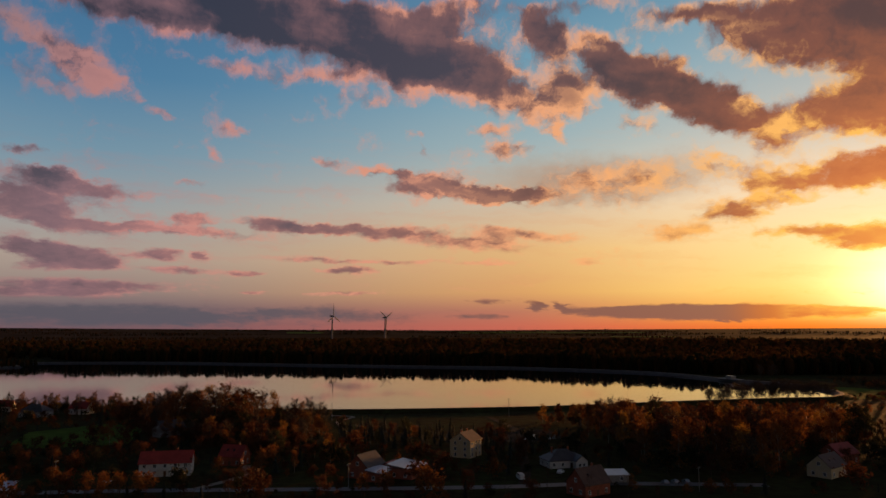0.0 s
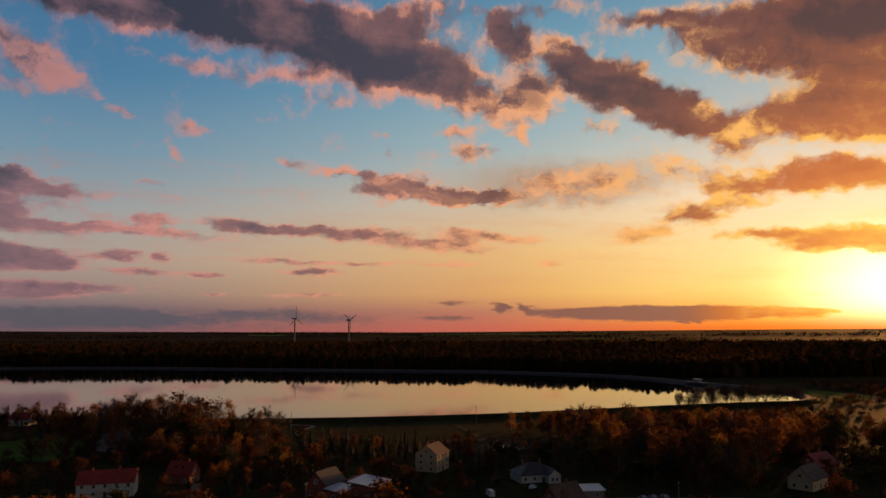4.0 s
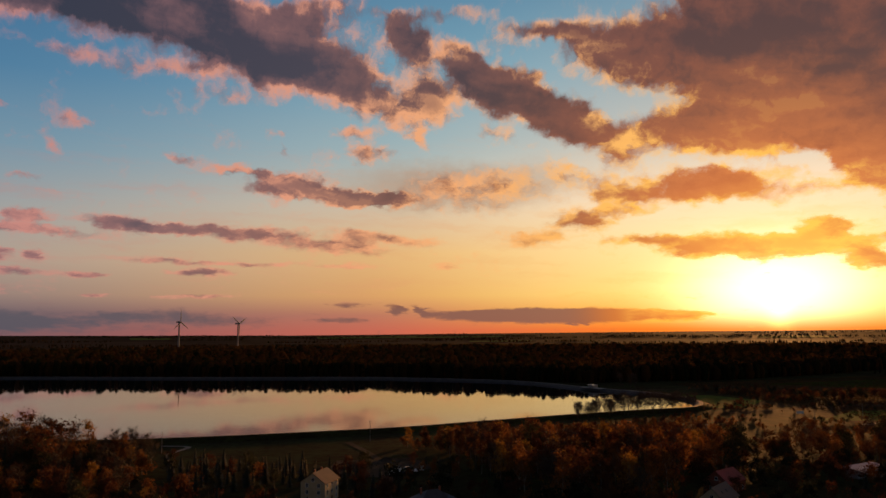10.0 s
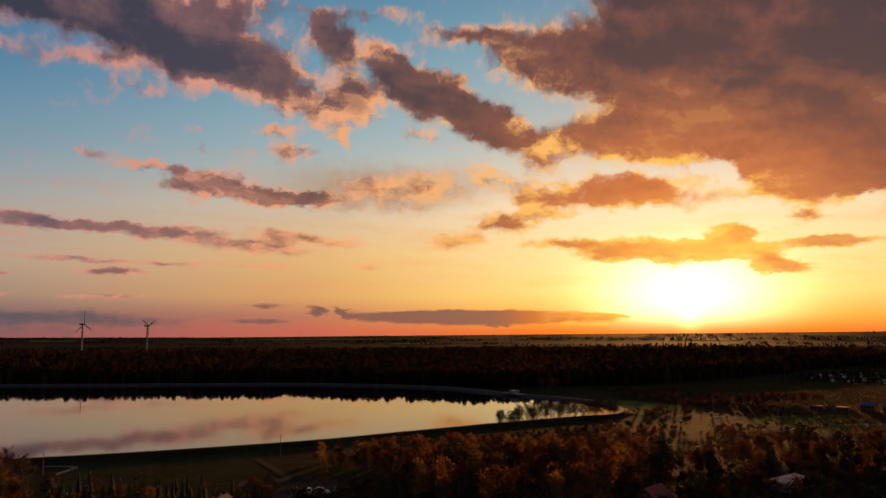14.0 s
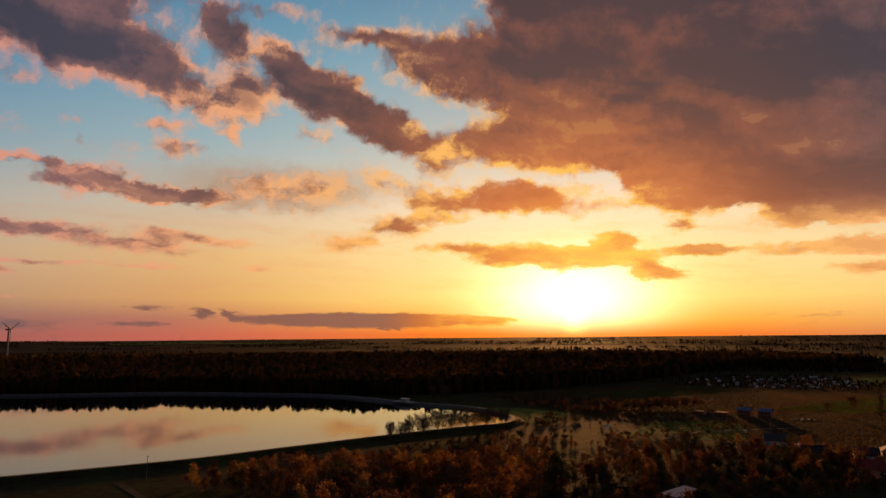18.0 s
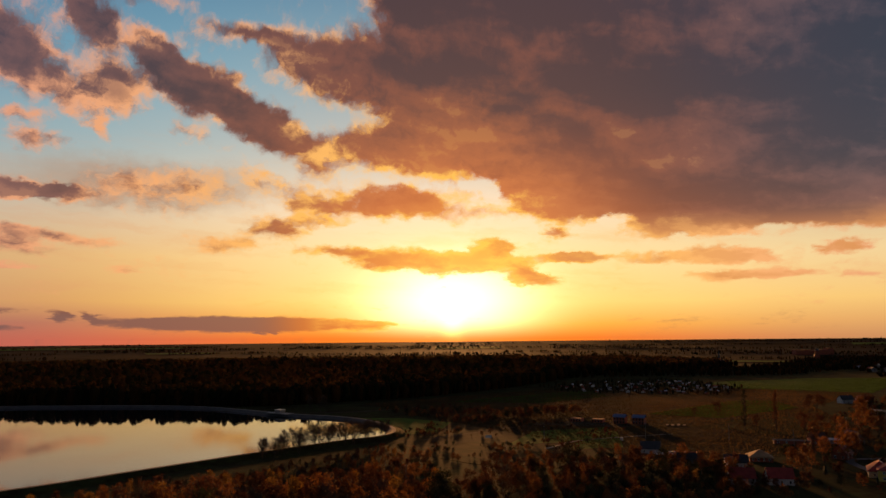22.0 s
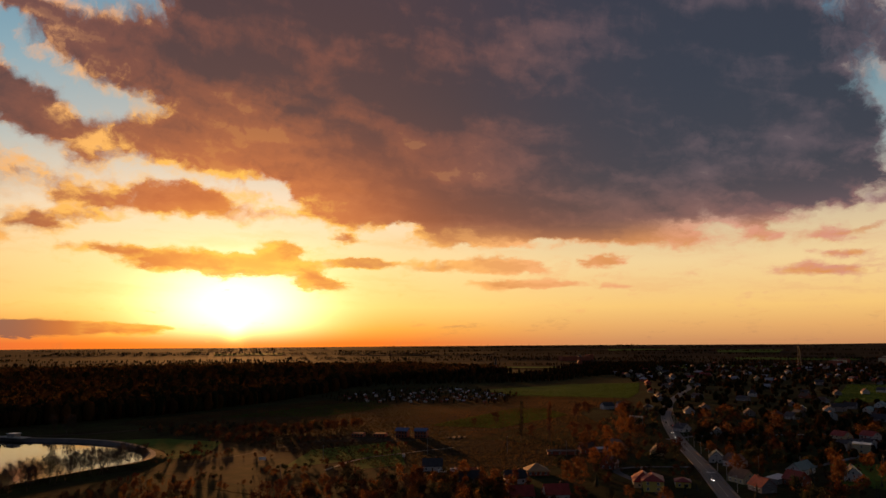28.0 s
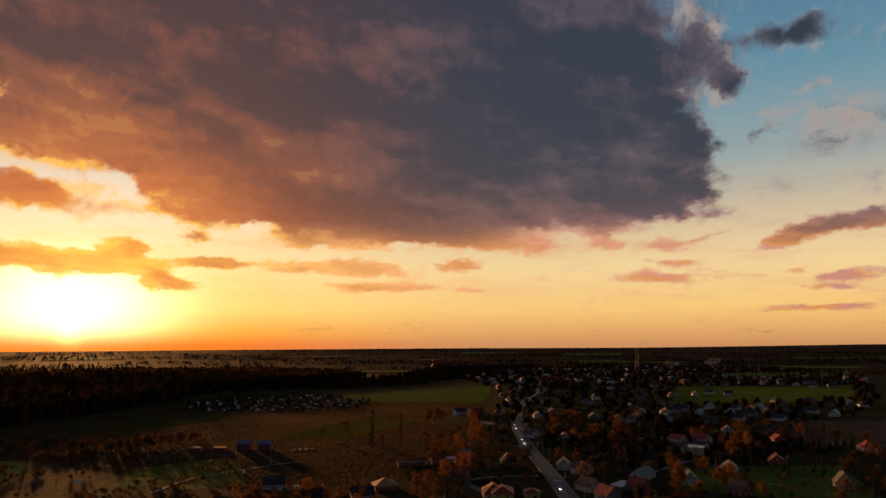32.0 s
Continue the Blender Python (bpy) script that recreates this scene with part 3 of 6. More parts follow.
def offset_edge(d):
    e = EDGE
    tan = np.roll(e, -1, 0) - np.roll(e, 1, 0)
    tan /= np.linalg.norm(tan, axis=1)[:, None]
    return e + np.stack([tan[:, 1], -tan[:, 0]], 1) * d


def inside(poly, x, y):
    x, y = np.asarray(x, float), np.asarray(y, float)
    hit = np.zeros(x.shape, bool)
    for (ax, ay), (bx, by) in zip(poly, np.roll(poly, -1, 0)):
        c = ((ay > y) != (by > y)) & (x < (bx - ax) * (y - ay) / (by - ay + 1e-12) + ax)
        hit ^= c
    return hit


def ring_strip(name, rings, mat, smooth=True):
    n = len(rings[0])
    v = np.concatenate(rings)
    f = [(a * n + i, a * n + (i + 1) % n, (a + 1) * n + (i + 1) % n, (a + 1) * n + i) for a in range(len(rings) - 1) for i in range(n)]
    return mesh_of(name, v, f, mat, smooth)


def with_z(xy, z):
    return np.column_stack([xy, np.full(len(xy), z)])


# ground: one sheet with the lake cut into it, out to the skyline
def ground_sheet():
    hole = with_z(offset_edge(17.0), 0.0)
    n = len(hole)
    mid = np.array([-180.0, 820.0])
    rings = [hole]
    for r in (60, 140, 300, 600, 1000, 1250, 1500, 1750, 2000, 2300, 2700, 3200, 3700, 4200, 4600, 4880):
        d = hole[:, :2] - mid
        d /= np.linalg.norm(d, axis=1)[:, None]
        ang = np.arctan2(d[:, 1], d[:, 0])
        base = offset_edge(17.0 + r) if r <= 140 else None
        if base is None:
            c = mid * max(0, 1 - r / 1500) + np.array([20.0, 60.0]) * min(1, r / 1500)
            base = c + np.stack([np.cos(ang), np.sin(ang)], 1) * max(r, 700 + r * 0.86)
        rings.append(np.column_stack([base, land(base[:, 0], base[:, 1])]))
    me = ring_strip("ground", rings, GRASS)
    me.materials.append(FAR_LAND)
    far = [p.index for p in me.polygons if p.center.length > 2300]
    for i in far:
        me.polygons[i].material_index = 1
    return tagged(new("ground", me), "dark rough grassland reaching to the skyline", "ground", kind="structure")


ground_sheet()
tagged(new("lake_water", mesh_of("lake_water", with_z(offset_edge(1.0), 0.0), [tuple(range(len(EDGE)))], WATER)), "still lake water mirroring the evening sky", "water", kind="structure")
DARK_STONE = material("wet_dark_stone", (0.055, 0.052, 0.048), 0.8, 0.35, 1.0, bump=0.3)
bank = ring_strip("embankment", [with_z(offset_edge(0.0), -0.3), with_z(offset_edge(5.0), 2.2), with_z(offset_edge(6.2), 2.4)], DARK_STONE)
tagged(new("embankment_lining", bank), "dark stone lining of the lake bank", "embankment", kind="structure")
crest = ring_strip("crest", [with_z(offset_edge(6.2), 2.4), with_z(offset_edge(9.4), 2.45)], GRAVEL)
tagged(new("crest_path", crest), "pale gravel path on the crest of the dam", "path", kind="structure")
slope = ring_strip("slope", [with_z(offset_edge(9.4), 2.45), with_z(offset_edge(17.0), 0.0), with_z(offset_edge(17.2), -0.4)], GRASS)
tagged(new("embankment_slope", slope), "grassy outer slope of the dam", "embankment", kind="structure")


# ---- trees ----
LEAF_ORANGE = material("orange_birch_leaves", (0.150, 0.060, 0.014), 0.7, 0.45, 0.8, leafy=0.5, random_tint=0.35)
LEAF_RUST = material("rusty_leaves", (0.070, 0.026, 0.010), 0.8, 0.45, 0.8, leafy=0.45, random_tint=0.35)
LEAF_YELLOW = material("yellow_leaves", (0.22, 0.115, 0.018), 0.7, 0.35, 0.8, leafy=0.5, random_tint=0.25)
LEAF_OLIVE = material("olive_foliage", (0.022, 0.024, 0.009), 0.8, 0.4, 0.8, leafy=0.4, random_tint=0.3)
NEEDLES = material("dark_needles", (0.014, 0.020, 0.010), 0.8, 0.35, 1.0, random_tint=0.3)
BARK = material("dark_bark", (0.060, 0.045, 0.033), 0.95, 0.3, 3.0)
PALE_BARK = material("pale_birch_bark", (0.22, 0.19, 0.16), 0.9, 0.4, 2.0)


def tubes(segs, sides=4):
    """Tapered tubes along the segments (from, to, radius, radius)."""
    a = np.array([s[0] for s in segs], float)
    b = np.array([s[1] for s in segs], float)
    ra = np.array([s[2] for s in segs])
    rb = np.array([s[3] for s in segs])
    d = b - a
    d /= np.linalg.norm(d, axis=1)[:, None] + 1e-9
    u = np.cross(d, np.where(np.abs(d[:, 2:3]) > 0.9, [[1.0, 0, 0]], [[0, 0, 1.0]]))
    u /= np.linalg.norm(u, axis=1)[:, None]
    w = np.cross(d, u)
    ang = np.arange(sides) * 2 * np.pi / sides
    ring = np.cos(ang)[None, :, None] * u[:, None] + np.sin(ang)[None, :, None] * w[:, None]
    v = np.concatenate([a[:, None] + ring * ra[:, None, None], b[:, None] + ring * rb[:, None, None]], 1).reshape(-1, 3)
    k = np.arange(sides)
    f = np.stack([k, (k + 1) % sides, sides + (k + 1) % sides, sides + k], 1)
    f = (f[None] + (np.arange(len(segs)) * 2 * sides)[:, None, None]).reshape(-1, 4)
    return v, f


def grow(rng, height, first, spread, lift, limbs, twigs, crook=0.12, radius=None):
    """A trunk with limbs and twigs: segments of wood, and the places where leaves sit."""
    radius = radius or height * 0.014
    segs, tips = [], []
    n = 7
    p = np.zeros(3)
    stem = [p]
    for i in range(n):
        p = p + np.array([rng.normal() * crook, rng.normal() * crook, height / n])
        stem.append(p)
    for i in range(n):
        segs.append((stem[i], stem[i + 1], radius * (1 - i / n * 0.9), radius * (1 - (i + 1) / n * 0.9)))
    for k in range(limbs):
        f = first + (0.97 - first) * (k + rng.random()) / limbs
        i = min(int(f * n), n - 1)
        base = stem[i] + (stem[i + 1] - stem[i]) * (f * n - i)
        az = k * 2.4 + rng.normal() * 0.5
        g = spread * height * (1 - 0.65 * ((f - first) / (1 - first)) ** 1.3) * rng.uniform(0.6, 1.15)
        out = np.array([math.cos(az), math.sin(az), lift * rng.uniform(0.5, 1.4)])
        mid = base + out * g * 0.5 + rng.normal(size=3) * g * 0.06
        end = mid + (out + [0, 0, lift * 0.4]) * g * 0.5 + rng.normal(size=3) * g * 0.10
        r = radius * (1 - f * 0.85) * 0.55
        segs += [(base, mid, r, r * 0.6), (mid, end, r * 0.6, r * 0.2)]
        tips.append(end)
        for j in range(twigs):
            q = base + (end - base) * rng.uniform(0.3, 1.0)
            e = q + (out * 0.6 + rng.normal(size=3) * 0.6 + [0, 0, 0.35]) * g * rng.uniform(0.2, 0.45)
            segs.append((q, e, r * 0.35, r * 0.1))
            tips += [e, (q + e) / 2]
    tips.append(stem[-1])
    return segs, np.array(tips)


def leaves(rng, tips, count, size, reach, squash=0.8):
    """Small leaf sprays round the tips, as bent quads."""
    c = tips[rng.integers(0, len(tips), count)] + rng.normal(size=(count, 3)) * reach * [1, 1, squash]
    u = rng.normal(size=(count, 3))
    u /= np.linalg.norm(u, axis=1)[:, None]
    w = np.cross(u, rng.normal(size=(count, 3)))
    w /= np.linalg.norm(w, axis=1)[:, None]
    s = size * rng.uniform(0.5, 1.4, (count, 1))
    v = np.stack([c - u * s, c + w * s * 0.6, c + u * s, c - w * s * 0.6], 1).reshape(-1, 3)
    return v, np.arange(count * 4).reshape(-1, 4)


def boughs(rng, height, width, layers=11, arms=9):
    """Drooping boughs of a spruce, layer by layer."""
    vs = []
    for k in range(layers):
        z = height * (0.10 + 0.88 * k / layers)
        r = width * (1 - k / layers) ** 0.9 + 0.15
        for a in range(arms):
            t = a * 2 * math.pi / arms + rng.random() * 0.7
            rr = r * rng.uniform(0.65, 1.15)
            d, s = np.array([math.cos(t), math.sin(t), 0]), np.array([-math.sin(t), math.cos(t), 0])
            z0 = np.array([0, 0, z + height * 0.075])
            m = d * rr * 0.55 + [0, 0, z + height * 0.02]
            e = d * rr + [0, 0, z - height * rng.uniform(0.0, 0.04)]
            vs += [z0, m + s * rr * 0.28, e, m - s * rr * 0.28]
    v = np.array(vs)
    return v, np.arange(len(v)).reshape(-1, 4)


def tree_shape(kind, seed):
    """Wood and crown arrays of one tree about 10 m high (poplar 20 m)."""
    rng = np.random.default_rng(seed)
    if kind == "birch":
        s, t = grow(rng, 10, 0.22, 0.20, 1.1, 20, 4, radius=0.11)
        return tubes(s), leaves(rng, t, 950, 0.22, 0.42)
    if kind == "broad":
        s, t = grow(rng, 10, 0.2, 0.36, 0.75, 17, 5, 0.2, radius=0.2)
        return tubes(s), leaves(rng, t, 1300, 0.25, 0.5)
    if kind == "bare":
        s, t = grow(rng, 10, 0.15, 0.30, 1.0, 22, 9, 0.2, radius=0.16)
        rng2 = np.random.default_rng(seed + 9)
        s += [(q, q + rng2.normal(size=3) * [0.5, 0.5, 0.5] + [0, 0, 0.35], 0.030, 0.012) for q in t for _ in range(2)]
        return tubes(s, 3), leaves(rng, t, 380, 0.13, 0.3)
    if kind == "spruce":
        return tubes([(np.zeros(3), np.array([0, 0, 10.0]), 0.16, 0.02)]), boughs(rng, 10, 2.2)
    if kind == "poplar":
        s, t = grow(rng, 20, 0.1, 0.075, 2.6, 40, 3, 0.1, radius=0.25)
        return tubes(s), leaves(rng, t, 1100, 0.26, 0.38)
    s, t = grow(rng, 3, 0.05, 0.5, 0.8, 10, 4, 0.1, radius=0.05)
    return tubes(s, 3), leaves(rng, t, 500, 0.2, 0.35)


KINDS = {}
TREE_WORDS = {
    "birch": ("birch_tree", PALE_BARK, [LEAF_ORANGE, LEAF_RUST, LEAF_YELLOW, LEAF_ORANGE], "slender autumn birch with thin orange leaves"),
    "broad": ("broadleaf_tree", BARK, [LEAF_RUST, LEAF_OLIVE, LEAF_ORANGE, LEAF_RUST], "round-crowned broadleaf tree with rusty autumn leaves"),
    "bare": ("bare_tree", BARK, [LEAF_RUST, LEAF_RUST, LEAF_OLIVE], "bare dark tree with a few last leaves"),
    "spruce": ("spruce_tree", BARK, [NEEDLES, NEEDLES], "dark green spruce with drooping boughs"),
    "poplar": ("poplar_tree", BARK, [LEAF_OLIVE, LEAF_RUST], "tall narrow poplar standing in a meadow"),
    "shrub": ("shrub", BARK, [LEAF_RUST, LEAF_OLIVE, LEAF_ORANGE], "low tangled shrub with brown leaves"),
}
for kind, (nm, wood, tints, words) in TREE_WORDS.items():
    KINDS[kind] = []
    for i, leaf in enumerate(tints):
        (tv, tf), (cv, cf) = tree_shape(kind, 100 + i * 7 + len(kind) * 31)
        KINDS[kind].append((soup("trunk", tv, tf, wood, True), soup("crown", cv, cf, leaf), (tv, tf, cv, cf), leaf))


def plant(kind, x, y, height, group="", variant=None):
    """One tree: its wood and its crown."""
    base = {"poplar": 20.0, "shrub": 3.0}.get(kind, 10.0)
    nm, wood, tints, words = TREE_WORDS[kind]
    tr, cr, _, _ = KINDS[kind][random.randrange(len(tints)) if variant is None else variant]
    ob = new(nm)
    k = height / base
    ob.matrix_basis = Matrix.LocRotScale((x, y, float(land(x, y)) - 0.05), Euler((0, 0, random.uniform(0, 6.28))), (k * random.uniform(0.85, 1.15), k * random.uniform(0.85, 1.15), k))
    part("trunk", tr, ob)
    part("crown", cr, ob)
    return tagged(ob, words, "tree" if kind != "shrub" else "shrub", group)


def scatter(poly, count, gap, seed):
    """Places in a polygon, no two nearer than gap."""
    rng = np.random.default_rng(seed)
    poly = np.array(poly, float)
    lo, hi = poly.min(0), poly.max(0)
    out, cells = [], {}
    cand = lo + rng.random((count * 14, 2)) * (hi - lo)
    for x, y in cand[inside(poly, cand[:, 0], cand[:, 1])].tolist():
        i, j = int(x // gap), int(y // gap)
        near = [q for a in (i - 1, i, i + 1) for b in (j - 1, j, j + 1) if (a, b) in cells for q in cells[a, b]]
        if any((x - q[0]) ** 2 + (y - q[1]) ** 2 < gap * gap for q in near):
            continue
        cells.setdefault((i, j), []).append((x, y))
        out.append((x, y))
        if len(out) == count:
            break
    return out


def grove(poly, count, gap, mix, heights, group, seed, rule=None):
    rng = random.Random(seed)
    for p in scatter(poly, count, gap, seed):
        kind = rng.choices(list(mix), list(mix.values()))[0]
        h = rng.uniform(*heights) * (rule(p) if rule else 1.0)
        plant(kind, p[0], p[1], h if kind != "shrub" else min(h, 4.0), group)


def joined(name, kinds, places, heights, label, category, seed):
    """Many trees that nobody could count, in one mesh a leaf colour."""
    rng = np.random.default_rng(seed)
    store = {}
    for p in places:
        kind = kinds[rng.integers(len(kinds))]
        lot = KINDS[kind]
        _, _, (tv, tf, cv, cf), leaf = lot[rng.integers(len(lot))]
        k = rng.uniform(*heights) / {"poplar": 20.0, "shrub": 3.0}.get(kind, 10.0)
        a = rng.uniform(0, 6.28)
        rot = np.array([[math.cos(a), -math.sin(a), 0], [math.sin(a), math.cos(a), 0], [0, 0, 1]])
        at = np.array([p[0], p[1], float(land(p[0], p[1])) - 0.05])
        for v, f, m in ((tv[:56], tf[tf.max(1) < 56], BARK), (cv, cf, leaf)):
            lv, lf, n = store.setdefault(m.name, ([], [], [0]))
            lv.append(v @ rot.T * k + at)
            lf.append(f + n[0])
            n[0] += len(v)
    for mname, (lv, lf, n) in store.items():
        tagged(new(name, soup(name, np.concatenate(lv), np.concatenate(lf), bpy.data.materials[mname])), label, category, kind="stuff")


# the birch grove below the dam
RIGHT_GROVE = [(55, 458), (117, 474), (195, 499), (268, 531), (284, 499), (249, 438), (204, 361), (125, 294), (82, 310), (73, 406)]
def under_sight(p, eye=58.0, dip=0.102):
    """Trees stay lower towards the dam, so that the water shows over them."""
    return max(0.35, min(1.0, (eye - dip * math.hypot(*p)) / 16.0))


grove(RIGHT_GROVE, 230, 7.0, {"birch": 6, "broad": 2, "bare": 2}, (12, 18), "grove below the dam", 3, under_sight)
joined("undergrowth", ["shrub", "broad", "birch"], scatter(RIGHT_GROVE, 420, 4.0, 14), (3, 6), "dark tangled undergrowth between the birches", "undergrowth", 5)
# bare alders along the foot of the dam at the round end
for i in range(46):
    f = i / 45
    x, y = 194 + 118 * f + random.uniform(-5, 5), 545 + 52 * f + random.uniform(-9, 7)
    plant("bare", x, y, random.uniform(11.5, 15) * (0.75 + 0.25 * math.sin(f * 3.1)), "alders at the lake end")
# the western grove
def west_height(p):
    return 1.55 if -175 < p[0] < -105 and p[1] > 400 else 0.95


LEFT_GROVE = [(-332, 517), (-246, 526), (-176, 483), (-90, 466), (-64, 419), (-62, 350), (-76, 327), (-122, 363), (-180, 429), (-219, 488)]
grove(LEFT_GROVE, 150, 7.0, {"birch": 3, "broad": 4, "bare": 3, "spruce": 1}, (9, 13), "western grove", 4, west_height)
joined("undergrowth", ["shrub", "broad"], scatter(LEFT_GROVE, 300, 4.0, 24), (3, 7), "dark undergrowth of the western grove", "undergrowth", 6)
plant("bare", -164, 470, 19, "western grove", 0)
plant("bare", -156, 464, 14, "western grove", 1)
for x, y, h in ((-73, 441, 12), (-81, 449, 14), (-90, 454, 13)):
    plant("bare", x, y, h, "western grove")
# dark spruces and gardens in the village
grove([(-62, 417), (-29, 408), (-7, 395), (33, 370), (25, 353), (-4, 353), (-48, 357)], 70, 5.5, {"spruce": 6, "broad": 2}, (7, 11), "spruces behind the cream house", 8)
grove([(16, 333), (29, 361), (41, 341), (33, 308), (21, 292)], 20, 5.0, {"spruce": 3, "broad": 3}, (6, 10), "garden trees", 9)
grove([(-73, 336), (-39, 341), (-39, 310), (-64, 292), (-80, 310)], 20, 6.0, {"broad": 3, "birch": 2, "spruce": 1}, (6, 11), "garden trees", 10)
grove([(-185, 322), (-132, 341), (-125, 302), (-146, 283), (-180, 292)], 16, 7.0, {"broad": 3, "shrub": 2}, (6, 10), "garden trees", 11)
plant("birch", -164, 369, 11, "garden trees", 0)
for x, y in ((-115, 255), (-109, 255), (-103, 256), (-121, 255)):
    plant("broad", x, y, 8, "garden trees", 2)
# hedges and dark garden growth that fill the village
VILLAGE = [(-322, 507), (-219, 483), (-180, 429), (-122, 363), (-76, 327), (-60, 353), (-4, 346), (35, 370), (68, 410), (82, 310), (125, 292), (198, 356), (277, 355), (250, 273), (39, 244), (-195, 234), (-254, 322)]
KEEP = [(-109, 297, 15), (-88, 317, 9), (-30, 292, 11), (-16, 292, 13), (10, 336, 12), (49, 312, 15), (148, 291, 13), (-146, 399, 11), (-243, 502, 10), (-265, 486, 11), (50, 261, 10), (-154, 256, 10), (60, 281, 10), (45, 382, 9), (167, 318, 12), (241, 329, 13), (363, 331, 10.3), (377, 319, 10.3), (-109, 283, 10), (-195, 400, 30), (10, 324, 10), (49, 298, 16), (-30, 279, 11), (10, 322, 12), (148, 278, 12), (49, 370, 12), (-109, 277, 12), (-88, 304, 9), (8, 312, 9)]


def clear_of(p):
    return all(math.hypot(p[0] - x, p[1] - y) > r for x, y, r in KEEP) and not (268 < p[1] < 284 and p[0] < 130)


garden = [p for p in scatter(VILLAGE, 900, 5.5, 91) if clear_of(p)]
joined("garden_growth", ["shrub", "broad", "spruce", "bare", "broad"], garden[:430], (3, 9), "dark hedges and garden trees of the village", "garden growth", 92)
joined("hedges", ["shrub"], garden[430:], (1.5, 3.5), "dark low garden hedges", "hedge", 93)
# orange trees at the edge of the eastern meadow
EAST_EDGE = [(204, 359), (243, 406), (328, 437), (375, 400), (402, 363), (377, 326), (330, 332), (262, 351)]
grove(EAST_EDGE, 90, 7.5, {"broad": 5, "birch": 3, "shrub": 3, "bare": 1}, (7, 12), "trees at the meadow's edge", 12)
joined("undergrowth", ["shrub", "broad"], scatter([(156, 322), (207, 375), (328, 437), (393, 376), (389, 286), (284, 307)], 230, 5.5, 34), (3, 7), "brown scrub at the meadow's edge", "undergrowth", 16)
for x, y, h in ((419, 327, 13.7), (409, 330, 12.6), (402, 320, 11.4), (488, 335, 13.8), (546, 358, 10.3), (504, 344, 11.5), (507, 215, 13.9), (545, 195, 9.3), (673, 297, 11.5), (761, 316, 15.0), (751, 309, 12.7), (691, 205, 13.9), (700, 197, 12.8), (683, 213, 11.6), (735, 452, 16.1), (749, 462, 14.9), (485, 211, 15.0), (534, 189, 11.6), (543, 288, 10.4), (472, 334, 14.9), (486, 344, 13.7), (464, 343, 12.6), (517, 378, 14.9), (573, 387, 13.8), (597, 373, 13.8), (614, 396, 14.9), (643, 402, 13.8), (660, 415, 14.9), (686, 427, 13.8)):
    plant("broad", x, y, h, "orange village trees", 2 if h % 2 else 0)
for x, y, h in ((747, 160, 13.9), (727, 136, 16.2), (719, 125, 15.1), (500, 228, 10.4), (735, 130, 13.9), (719, 201, 15.1), (656, 191, 13.9), (684, 151, 12.8), (603, 148, 10.4), (760, 162, 13.9), (580, 162, 9.3)):
    plant("spruce", x, y, h, "village spruces")
plant("poplar", 551, 452, 30.8, "pair of poplars", 0)
plant("poplar", 562, 432, 30.9, "pair of poplars", 1)
for x, y, h in ((630, 531, 12.6), (605, 539, 8.0), (573, 415, 14.9), (577, 407, 13.7), (565, 452, 11.4), (755, 514, 13.8), (766, 505, 12.6), (775, 516, 13.8), (733, 504, 10.3)):
    plant("broad", x, y, h, "meadow trees", 0)
grove([(437, 627), (490, 654), (559, 636), (534, 619), (472, 621)], 60, 5.5, {"broad": 3, "shrub": 1}, (6, 9), "copse in the fields", 13)
def clumps(poly, groups, each, spread, seed):
    """Places in loose clumps inside a polygon."""
    rng = np.random.default_rng(seed)
    out = []
    for c in scatter(poly, groups, 12, seed):
        n = int(rng.integers(each // 3, each))
        out += [(c[0] + x, c[1] + y) for x, y in rng.normal(size=(n, 2)) * [spread * rng.uniform(0.6, 2.0), spread * 0.6]]
    return out


joined("scrub", ["shrub", "shrub", "broad"], clumps([(300, 521), (322, 605), (439, 669), (489, 622), (455, 489), (372, 451), (276, 450)], 34, 16, 6.0, 44), (1.0, 3.2), "low brown scrub in the meadow", "scrub", 17)
joined("scrub", ["broad", "shrub"], scatter([(395, 690), (400, 770), (500, 740), (480, 640), (420, 630)], 110, 8.0, 45), (2, 5), "rust-coloured copse beyond the lake end", "scrub", 18)
for x, y in ((347, 786), (354, 792), (341, 799)):
    plant("bare", x, y, 15, "lone trees by the far bank")


